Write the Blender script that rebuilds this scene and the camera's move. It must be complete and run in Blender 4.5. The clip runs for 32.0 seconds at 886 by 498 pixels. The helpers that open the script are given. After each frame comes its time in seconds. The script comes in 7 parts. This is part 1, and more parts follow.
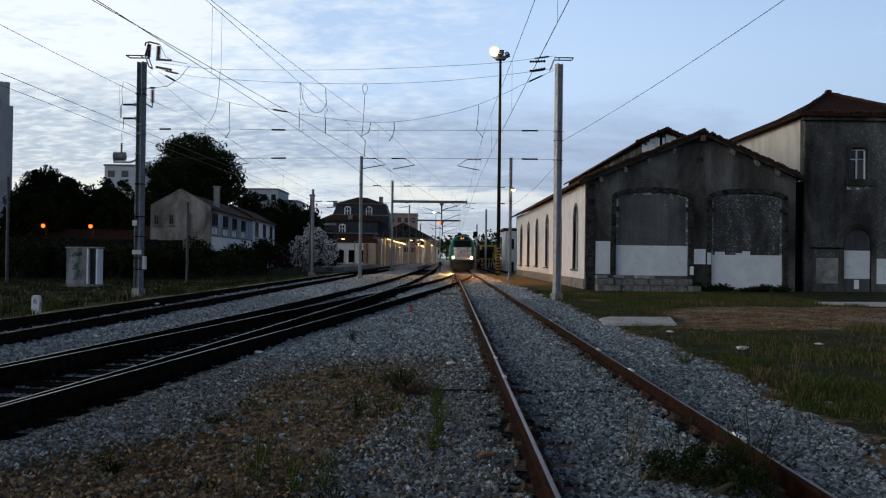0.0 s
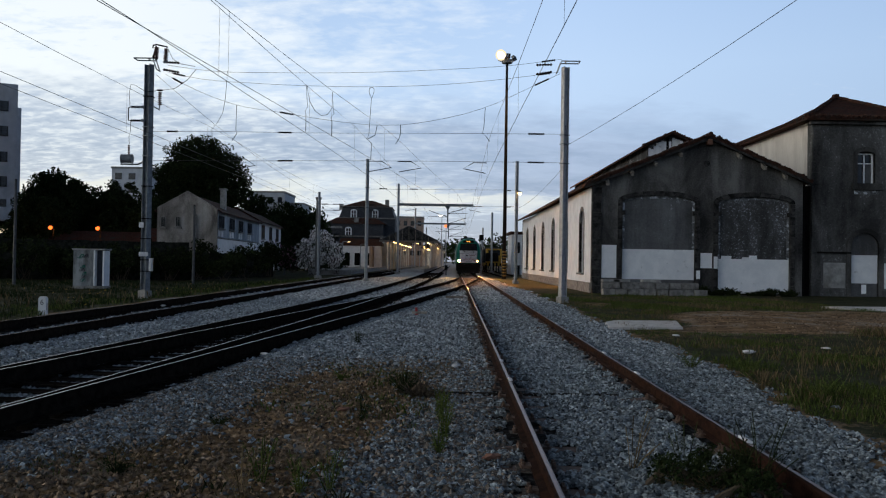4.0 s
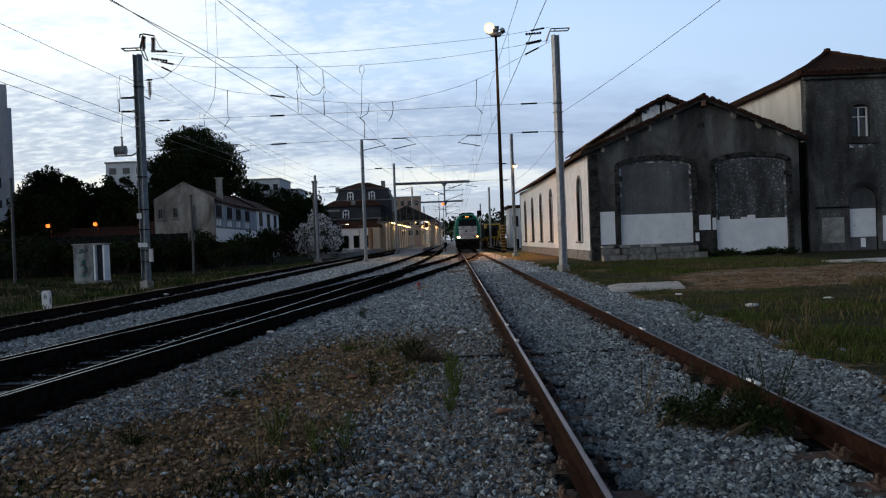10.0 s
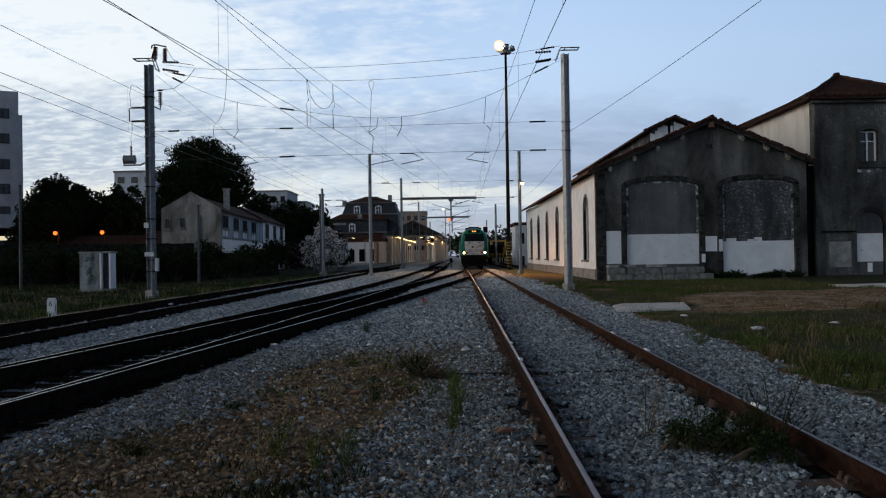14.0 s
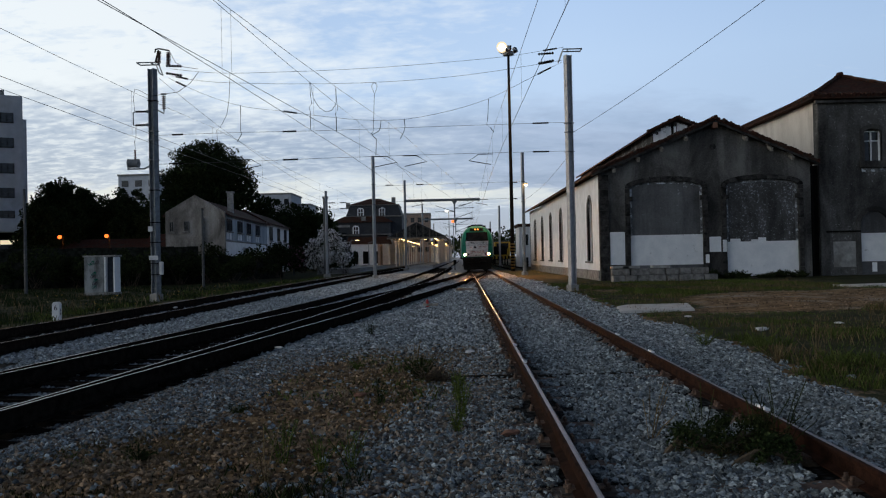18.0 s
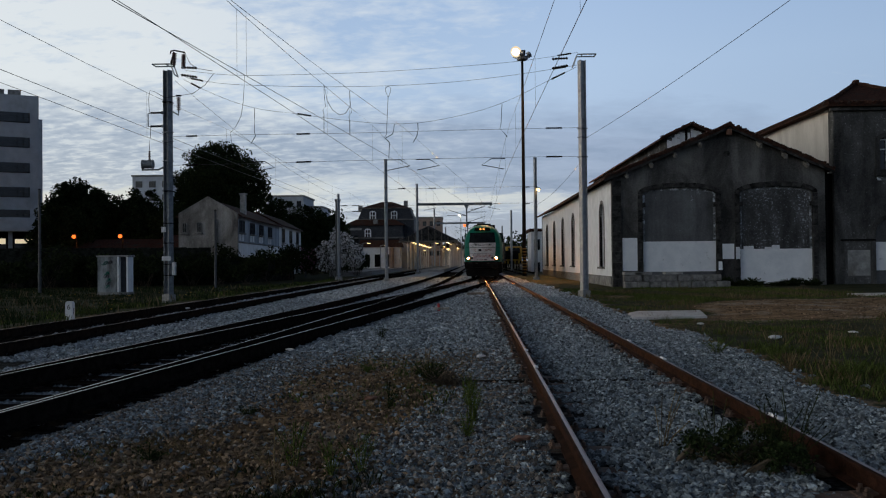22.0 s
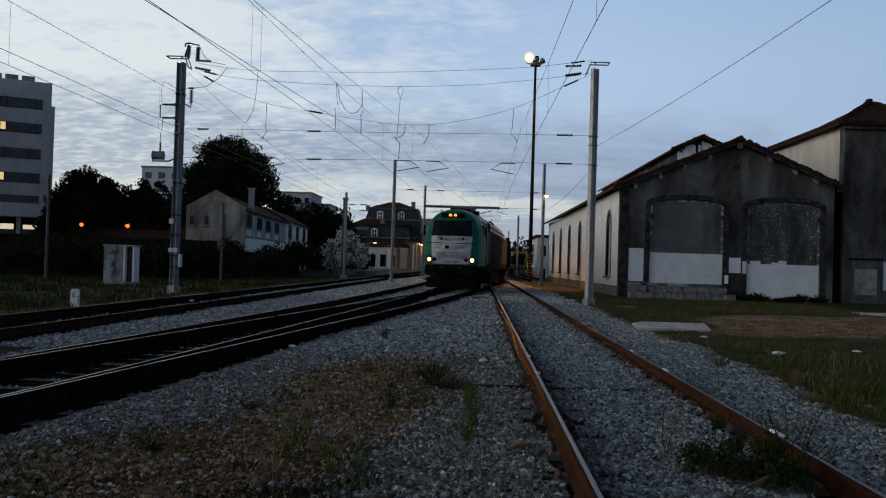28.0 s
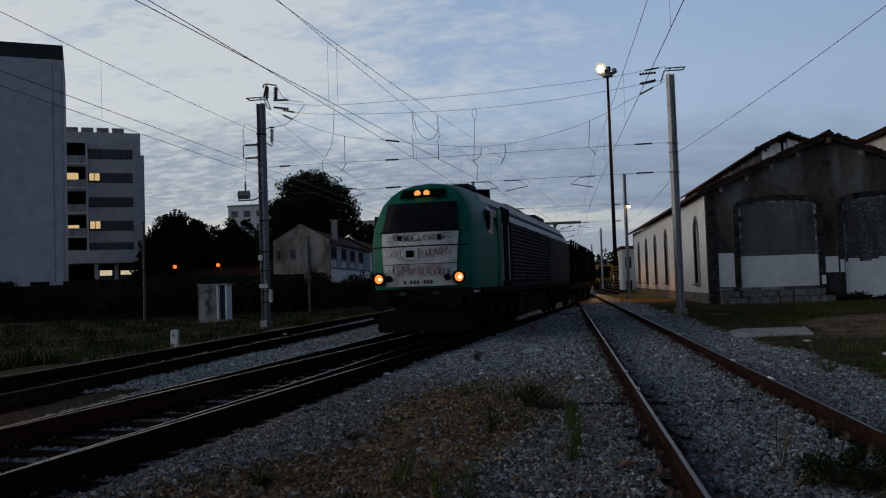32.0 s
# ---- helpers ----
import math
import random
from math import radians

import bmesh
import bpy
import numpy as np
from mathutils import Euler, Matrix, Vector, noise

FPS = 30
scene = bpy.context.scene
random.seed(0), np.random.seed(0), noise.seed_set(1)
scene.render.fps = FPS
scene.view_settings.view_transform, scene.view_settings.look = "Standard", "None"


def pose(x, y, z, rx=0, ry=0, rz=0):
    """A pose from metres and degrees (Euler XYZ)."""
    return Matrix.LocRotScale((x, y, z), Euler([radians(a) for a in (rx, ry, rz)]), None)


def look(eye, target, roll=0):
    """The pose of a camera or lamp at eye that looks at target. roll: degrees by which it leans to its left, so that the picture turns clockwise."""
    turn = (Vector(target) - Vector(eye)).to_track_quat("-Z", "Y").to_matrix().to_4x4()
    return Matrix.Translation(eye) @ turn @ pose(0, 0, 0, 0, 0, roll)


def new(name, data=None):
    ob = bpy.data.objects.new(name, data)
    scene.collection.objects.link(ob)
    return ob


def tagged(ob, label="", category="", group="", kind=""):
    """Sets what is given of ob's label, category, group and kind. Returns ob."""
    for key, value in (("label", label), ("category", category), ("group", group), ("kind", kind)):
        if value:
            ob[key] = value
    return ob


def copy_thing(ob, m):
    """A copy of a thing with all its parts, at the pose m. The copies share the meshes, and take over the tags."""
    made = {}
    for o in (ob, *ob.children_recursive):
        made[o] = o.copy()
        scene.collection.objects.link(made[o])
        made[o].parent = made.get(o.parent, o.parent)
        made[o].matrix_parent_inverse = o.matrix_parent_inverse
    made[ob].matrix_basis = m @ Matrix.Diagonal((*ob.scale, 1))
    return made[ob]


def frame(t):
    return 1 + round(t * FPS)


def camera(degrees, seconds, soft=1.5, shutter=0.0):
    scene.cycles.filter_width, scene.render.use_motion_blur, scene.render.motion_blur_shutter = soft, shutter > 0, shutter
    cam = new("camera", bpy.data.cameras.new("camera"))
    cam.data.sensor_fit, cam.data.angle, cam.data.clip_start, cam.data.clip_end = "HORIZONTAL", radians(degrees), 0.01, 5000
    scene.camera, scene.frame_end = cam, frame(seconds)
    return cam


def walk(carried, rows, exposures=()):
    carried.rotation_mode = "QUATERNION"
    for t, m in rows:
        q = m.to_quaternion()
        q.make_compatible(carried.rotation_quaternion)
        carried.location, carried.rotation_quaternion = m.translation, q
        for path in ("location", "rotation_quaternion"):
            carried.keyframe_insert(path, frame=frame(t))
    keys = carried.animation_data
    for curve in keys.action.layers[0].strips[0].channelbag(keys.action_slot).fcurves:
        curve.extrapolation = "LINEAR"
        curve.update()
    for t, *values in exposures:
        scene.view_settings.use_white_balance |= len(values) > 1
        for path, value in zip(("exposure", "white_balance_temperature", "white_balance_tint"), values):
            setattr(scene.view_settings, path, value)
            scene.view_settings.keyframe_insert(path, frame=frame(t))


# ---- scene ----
W = 32.0
cam = camera(54.6, W, soft=1.15)
# seconds, place, yaw, pitch, lean
WALK = [
    (0.0, 0.003, 0.000, 1.602, -0.44, 0.59, 0.69),
    (0.5, 0.010, 0.005, 1.598, -0.43, 0.69, 0.60),
    (1.0, 0.004, -0.004, 1.593, -0.43, 0.70, 0.83),
    (1.5, 0.011, 0.010, 1.594, -0.38, 0.77, 0.83),
    (2.0, 0.007, -0.000, 1.597, -0.32, 0.90, 1.19),
    (2.5, 0.011, -0.002, 1.596, -0.20, 0.97, 1.20),
    (3.0, 0.004, -0.003, 1.594, -0.26, 0.90, 1.20),
    (3.5, 0.005, 0.006, 1.589, -0.11, 0.81, 0.94),
    (5.5, 0.003, -0.002, 1.587, 0.10, 0.82, 0.95),
    (6.0, 0.000, 0.000, 1.580, 0.00, 0.94, 0.70),
    (6.5, 0.005, 0.003, 1.592, 0.14, 0.98, 0.47),
    (7.0, -0.003, 0.010, 1.591, 0.32, 1.06, 0.57),
    (7.5, 0.003, 0.013, 1.588, 0.45, 1.04, 0.45),
    (8.0, -0.000, 0.019, 1.586, 0.47, 0.99, 0.43),
    (8.5, -0.003, 0.014, 1.572, 0.41, 1.08, 0.10),
    (9.0, -0.031, -0.032, 1.467, 0.60, 0.90, -1.72),
    (9.5, -0.023, 0.002, 1.425, 0.16, -0.77, -0.07),
    (10.0, -0.023, -0.021, 1.430, -0.10, -0.61, -2.18),
    (10.5, -0.027, -0.017, 1.438, -0.62, -0.47, -1.31),
    (11.0, -0.028, -0.024, 1.448, -0.43, 0.23, -2.02),
    (11.5, -0.021, -0.028, 1.445, -0.13, 0.27, -2.12),
    (12.0, -0.019, -0.014, 1.442, 0.01, 0.11, -1.85),
    (12.5, -0.027, -0.028, 1.443, 0.15, 0.23, -1.72),
    (13.0, -0.026, -0.045, 1.453, 0.29, 0.60, -1.80),
    (13.5, -0.028, -0.038, 1.445, 0.33, 0.55, -1.42),
    (14.0, -0.026, -0.021, 1.443, 0.24, 0.43, -0.94),
    (14.5, -0.025, -0.021, 1.444, 0.25, 0.37, -0.86),
    (16.5, -0.029, -0.030, 1.449, 0.44, 0.60, -1.33),
    (17.0, -0.024, -0.019, 1.444, 0.43, 0.61, -1.22),
    (17.5, -0.024, -0.025, 1.448, 0.47, 0.57, -1.27),
    (18.0, -0.025, -0.034, 1.454, 0.49, 0.55, -1.24),
    (18.5, -0.032, -0.023, 1.460, 0.51, 0.75, -1.13),
    (19.0, -0.024, -0.039, 1.459, 0.66, 0.88, -1.00),
    (19.5, -0.028, -0.036, 1.459, 0.75, 0.86, -0.90),
    (20.0, -0.029, -0.020, 1.454, 0.83, 0.89, -0.86),
    (20.5, -0.031, -0.022, 1.456, 0.91, 0.83, -1.15),
    (21.0, -0.031, -0.026, 1.456, 1.07, 0.84, -1.15),
    (21.5, -0.035, -0.026, 1.454, 1.19, 0.84, -0.80),
    (22.0, -0.033, -0.023, 1.456, 1.26, 0.82, -0.57),
    (22.5, -0.034, -0.031, 1.458, 1.47, 0.64, -0.04),
    (23.0, -0.036, -0.036, 1.466, 1.78, 1.14, -0.27),
    (23.5, -0.037, -0.037, 1.466, 2.09, 1.47, -0.33),
    (24.0, -0.033, -0.041, 1.470, 2.37, 1.99, -0.43),
    (24.5, -0.036, -0.022, 1.464, 2.55, 1.96, -0.36),
    (26.5, -0.040, -0.023, 1.465, 2.77, 1.84, 0.31),
    (27.0, -0.045, -0.027, 1.470, 2.90, 1.66, 0.04),
    (27.5, -0.026, -0.021, 1.456, 1.78, 0.98, 2.63),
    (28.0, -0.044, -0.022, 1.458, 1.65, 0.98, 1.73),
    (28.5, -0.036, -0.020, 1.457, 2.06, 0.65, 1.86),
    (29.0, -0.048, -0.014, 1.462, 2.49, 0.56, -0.26),
    (29.5, -0.045, -0.015, 1.460, 3.42, 0.33, 0.31),
    (30.0, -0.058, -0.017, 1.465, 3.41, 0.54, 0.88),
    (30.5, -0.091, -0.048, 1.490, 4.02, 1.24, -1.30),
    (31.0, -0.115, -0.021, 1.480, 6.49, 2.02, -1.70),
    (31.5, -0.118, -0.033, 1.481, 6.75, 2.33, -1.60),
    (32.0, -0.119, -0.030, 1.480, 7.11, 2.37, -1.97),
]
walk(cam, [(t, pose(x, y, z, 90 + p, 0, yw) @ pose(0, 0, 0, 0, 0, r)) for t, x, y, z, yw, p, r in WALK],
     exposures=[(0, 0.07), (8.5, 0.03), (10, 0.2), (11.5, 0.12), (13, 0.02), (14, 0.0), (20, -0.04), (21, 0.0), (22, -0.28), (24, -0.35), (26.5, -0.35), (28, -0.28), (30, -0.22), (31, -0.35), (32, -0.6)])

# ---- light: dusk sky, no direct sun ----
world = bpy.data.worlds.new("dusk")
scene.world = world
world.use_nodes = True


def links(tree):
    nodes, link = tree.nodes, tree.links

    def put(kind, **inputs):
        n = nodes.new(kind)
        for key, value in inputs.items():
            key = key.replace("_", " ")
            sock = n.inputs[int(key[1:])] if key[0] == "i" and key[1:].isdigit() else n.inputs[key]
            if isinstance(value, bpy.types.NodeSocket):
                link.new(value, sock)
            else:
                sock.default_value = value
        return n
    return put


def ramp(put, fac, stops):
    n = put("ShaderNodeValToRGB", Fac=fac)
    e = n.color_ramp.elements
    while len(e) < len(stops):
        e.new(0.5)
    for el, (p, c) in zip(e, stops):
        el.position = p
        el.color = c if len(c) == 4 else (*c, 1)
    return n.outputs["Color"]


def maths(put, op, a, b=0.0, clamp=False):
    n = put("ShaderNodeMath", i0=a, i1=b)
    n.operation, n.use_clamp = op, clamp
    return n.outputs[0]


def mixed(put, fac, a, b, blend="MIX"):
    n = put("ShaderNodeMix")
    n.data_type, n.blend_type = "RGBA", blend
    for sock, value in ((n.inputs[0], fac), (n.inputs[6], a), (n.inputs[7], b)):
        if isinstance(value, bpy.types.NodeSocket):
            n.id_data.links.new(value, sock)
        else:
            sock.default_value = value if sock == n.inputs[0] or len(value) == 4 else (*value, 1)
    return n.outputs[2]


def make_sky():
    tree = world.node_tree
    tree.nodes.clear()
    put = links(tree)
    sky = put("ShaderNodeTexSky")
    sky.sky_type, sky.sun_disc = "NISHITA", False
    sky.sun_elevation, sky.sun_rotation = radians(4), radians(-70)
    way = put("ShaderNodeTexCoord").outputs["Generated"]
    x, y, z = put("ShaderNodeSeparateXYZ", Vector=way).outputs
    up = maths(put, "ADD", maths(put, "MAXIMUM", z, 0.0), 0.17)
    flat = put("ShaderNodeCombineXYZ", X=maths(put, "DIVIDE", x, up), Y=maths(put, "DIVIDE", y, up), Z=0.0).outputs[0]
    stretch = put("ShaderNodeMapping", Vector=flat, Rotation=(0, 0, 0.5), Scale=(1.15, 1.7, 1.0)).outputs[0]
    broad = put("ShaderNodeTexNoise", Vector=flat, Scale=0.75, Detail=5.0, Roughness=0.55, Distortion=0.5).outputs["Fac"]
    ripple = put("ShaderNodeTexNoise", Vector=stretch, Scale=2.6, Detail=7.0, Roughness=0.62, Distortion=0.35).outputs["Fac"]
    fleck = put("ShaderNodeTexNoise", Vector=stretch, Scale=7.5, Detail=4.0, Roughness=0.6, Distortion=0.2).outputs["Fac"]
    grain = put("ShaderNodeTexNoise", Vector=stretch, Scale=15.0, Detail=5.0, Roughness=0.65, Distortion=0.25).outputs["Fac"]
    left = maths(put, "MULTIPLY", maths(put, "SUBTRACT", 0.16, x), 2.0, True)
    # a clear evening gradient
    clear = ramp(put, z, [(0.0, (0.36, 0.41, 0.49)), (0.05, (0.40, 0.47, 0.60)), (0.12, (0.50, 0.61, 0.80)), (0.22, (0.51, 0.64, 0.85)), (0.34, (0.42, 0.56, 0.81)), (1.0, (0.30, 0.45, 0.75))])
    # mottled bright cloud over the sunset side
    mott = maths(put, "ADD", maths(put, "ADD", maths(put, "MULTIPLY", ripple, 0.62), maths(put, "ADD", maths(put, "MULTIPLY", fleck, 0.28), maths(put, "MULTIPLY", grain, 0.25))), maths(put, "MULTIPLY", left, 0.36))
    light = mixed(put, left, (0.64, 0.72, 0.86), (0.96, 0.965, 0.97))
    air = mixed(put, ramp(put, mott, [(0.68, (0, 0, 0)), (0.92, (1, 1, 1))]), clear, light)
    # the grey-blue bank and the pale strip under it
    wob = maths(put, "ADD", z, maths(put, "MULTIPLY", maths(put, "SUBTRACT", broad, 0.5), 0.16))
    wob = maths(put, "ADD", wob, maths(put, "MULTIPLY", maths(put, "SUBTRACT", fleck, 0.5), 0.035))
    wob = maths(put, "ADD", wob, maths(put, "MULTIPLY", maths(put, "MULTIPLY", x, 2.6, True), 0.045))
    bank = ramp(put, wob, [(0.082, (0, 0, 0)), (0.098, (1, 1, 1)), (0.146, (0.95, 0.95, 0.95)), (0.196, (0, 0, 0))])
    tone = ramp(put, ripple, [(0.35, (0.235, 0.305, 0.47)), (0.62, (0.36, 0.43, 0.60))])
    tone = mixed(put, maths(put, "MULTIPLY", left, 0.75), tone, ramp(put, maths(put, "ADD", maths(put, "MULTIPLY", fleck, 0.55), maths(put, "MULTIPLY", grain, 0.45)), [(0.40, (0.36, 0.43, 0.57)), (0.5, (0.51, 0.57, 0.69)), (0.60, (0.84, 0.86, 0.89))]))
    air = mixed(put, maths(put, "MULTIPLY", bank, 0.88), air, tone)
    strip = ramp(put, wob, [(0.060, (0, 0, 0)), (0.076, (1, 1, 1)), (0.088, (1, 1, 1)), (0.096, (0, 0, 0))])
    air = mixed(put, maths(put, "MULTIPLY", strip, ramp(put, broad, [(0.4, (0.15, 0.15, 0.15)), (0.55, (0.9, 0.9, 0.9))])), air, (0.80, 0.79, 0.76))
    air = mixed(put, 0.04, air, sky.outputs["Color"])
    # dusk: the sky has darkened overhead and in the east, behind
    high = ramp(put, z, [(0.32, (1, 1, 1)), (0.60, (0.055, 0.06, 0.074))])
    east = ramp(put, y, [(0.1, (0.50, 0.525, 0.575)), (0.6, (1, 1, 1))])
    wide = mixed(put, left, east, (0.9, 0.9, 0.9))
    air = mixed(put, 1.0, mixed(put, 1.0, air, high, "MULTIPLY"), wide, "MULTIPLY")
    # afterglow where the sun went down, far to the left
    shifted = maths(put, "MULTIPLY_ADD", x, 0.5)
    tree.nodes[-1].inputs[2].default_value = 0.5
    after = ramp(put, shifted, [(0.06, (2.4, 2.3, 2.15)), (0.21, (1, 1, 1))])
    air = mixed(put, 1.0, air, after, "MULTIPLY")
    air = mixed(put, 1.0, air, (0.97, 1.025, 1.075), "MULTIPLY")
    # the side away from the sunset is a little deeper
    air = mixed(put, 1.0, air, ramp(put, x, [(0.12, (1, 1, 1)), (0.45, (0.82, 0.85, 0.88))]), "MULTIPLY")
    bg = put("ShaderNodeBackground", Color=air, Strength=1.0)
    put("ShaderNodeOutputWorld", Surface=bg.outputs[0])


make_sky()
sun_data = bpy.data.lights.new("sun", "SUN")
sun_data.energy, sun_data.angle, sun_data.color = 0.08, radians(40), (1.0, 0.93, 0.88)
sun = new("sun", sun_data)
sun.matrix_world = look((-60, 40, 45), (0, 30, 0))

# ---- materials ----


def surface(name, dark, light, scale=6.0, rough=0.8, metal=0.0, bump=0.2, fine=60.0, stain=None, stain_at=(0.55, 0.7), stain_scale=0.6,
            spots=0.0, spec=0.4, vertical=False, bump_size=0.02, island=False, vary_by=0.25):
    """A weathered surface: two tones of grain, a stain with a shape of its own, and relief."""
    m = bpy.data.materials.new(name)
    m.use_nodes = True
    tree = m.node_tree
    tree.nodes.clear()
    put = links(tree)
    where = put("ShaderNodeTexCoord").outputs["Object"]
    shift = put("ShaderNodeNewGeometry").outputs["Random Per Island"] if island else put("ShaderNodeObjectInfo").outputs["Random"]
    shifted = put("ShaderNodeVectorMath", i0=where, i1=(0, 0, 0))
    shifted.operation = "ADD"
    off = put("ShaderNodeCombineXYZ", X=maths(put, "MULTIPLY", shift, 37.0), Y=maths(put, "MULTIPLY", shift, 53.0), Z=0.0).outputs[0]
    tree.links.new(off, shifted.inputs[1])
    co = shifted.outputs[0]
    if vertical:
        streak = put("ShaderNodeMapping", Vector=co, Scale=(1, 1, 0.4)).outputs[0]
    else:
        streak = co
    n1 = put("ShaderNodeTexNoise", Vector=streak, Scale=scale, Detail=6.0, Roughness=0.6).outputs["Fac"]
    n2 = put("ShaderNodeTexNoise", Vector=co, Scale=fine, Detail=3.0, Roughness=0.6).outputs["Fac"]
    both = maths(put, "ADD", maths(put, "MULTIPLY", n1, 0.7), maths(put, "MULTIPLY", n2, 0.3))
    col = ramp(put, both, [(0.39, dark), (0.61, light)])
    if stain:
        n3 = put("ShaderNodeTexNoise", Vector=streak, Scale=stain_scale, Detail=7.0, Roughness=0.65, Distortion=0.3).outputs["Fac"]
        col = mixed(put, ramp(put, n3, [(stain_at[0], (0, 0, 0)), (stain_at[1], (1, 1, 1))]), col, stain)
    vary = maths(put, "MULTIPLY_ADD", shift, vary_by)
    tree.nodes[-1].inputs[2].default_value = 1 - vary_by / 2
    col = mixed(put, 1.0, col, put("ShaderNodeCombineColor", Red=vary, Green=vary, Blue=vary).outputs[0], "MULTIPLY")
    bmp = put("ShaderNodeBump", Strength=bump, Distance=bump_size, Height=both)
    sh = put("ShaderNodeBsdfPrincipled", Base_Color=col, Roughness=rough, Metallic=metal, Normal=bmp.outputs[0])
    sh.inputs["Specular IOR Level"].default_value = spec * (0.2 if rough > 0.7 and not metal else 1.0)
    put("ShaderNodeOutputMaterial", Surface=sh.outputs[0])
    return m


def plaster(name, dark, base, pale, flake=None, flake_at=(0.57, 0.62), flake_scale=5.0, streaks=0.35):
    """Old render: broad damp stains, rain streaks, grain, and flakes of another coat."""
    m = bpy.data.materials.new(name)
    m.use_nodes = True
    m.node_tree.nodes.clear()
    put = links(m.node_tree)
    co = put("ShaderNodeTexCoord").outputs["Object"]
    tall = put("ShaderNodeMapping", Vector=co, Scale=(1, 1, 0.55)).outputs[0]
    thin = put("ShaderNodeMapping", Vector=co, Scale=(2.6, 2.6, 0.14)).outputs[0]
    broad = put("ShaderNodeTexNoise", Vector=tall, Scale=0.55, Detail=6.0, Roughness=0.62, Distortion=0.4).outputs["Fac"]
    rain = put("ShaderNodeTexNoise", Vector=thin, Scale=1.0, Detail=6.0, Roughness=0.65).outputs["Fac"]
    grain = put("ShaderNodeTexNoise", Vector=co, Scale=11.0, Detail=9.0, Roughness=0.72).outputs["Fac"]
    v = maths(put, "ADD", maths(put, "MULTIPLY", broad, 0.75 - streaks), maths(put, "ADD", maths(put, "MULTIPLY", rain, streaks), maths(put, "MULTIPLY", grain, 0.25)))
    col = ramp(put, v, [(0.39, dark), (0.5, base), (0.62, pale)])
    if flake:
        f1 = put("ShaderNodeTexNoise", Vector=co, Scale=flake_scale, Detail=10.0, Roughness=0.72, Distortion=0.3).outputs["Fac"]
        f2 = maths(put, "ADD", maths(put, "MULTIPLY", f1, 0.7), maths(put, "MULTIPLY", broad, 0.3))
        col = mixed(put, ramp(put, f2, [(flake_at[0], (0, 0, 0)), (flake_at[1], (1, 1, 1))]), col, flake)
    bmp = put("ShaderNodeBump", Strength=0.6, Distance=0.02, Height=grain)
    sh = put("ShaderNodeBsdfPrincipled", Base_Color=col, Roughness=0.95, Normal=bmp.outputs[0])
    sh.inputs["Specular IOR Level"].default_value = 0.08
    put("ShaderNodeOutputMaterial", Surface=sh.outputs[0])
    return m


def glow(name, colour, strength):
    m = bpy.data.materials.new(name)
    m.use_nodes = True
    m.node_tree.nodes.clear()
    put = links(m.node_tree)
    e = put("ShaderNodeEmission", Color=(*colour, 1), Strength=strength)
    put("ShaderNodeOutputMaterial", Surface=e.outputs[0])
    return m


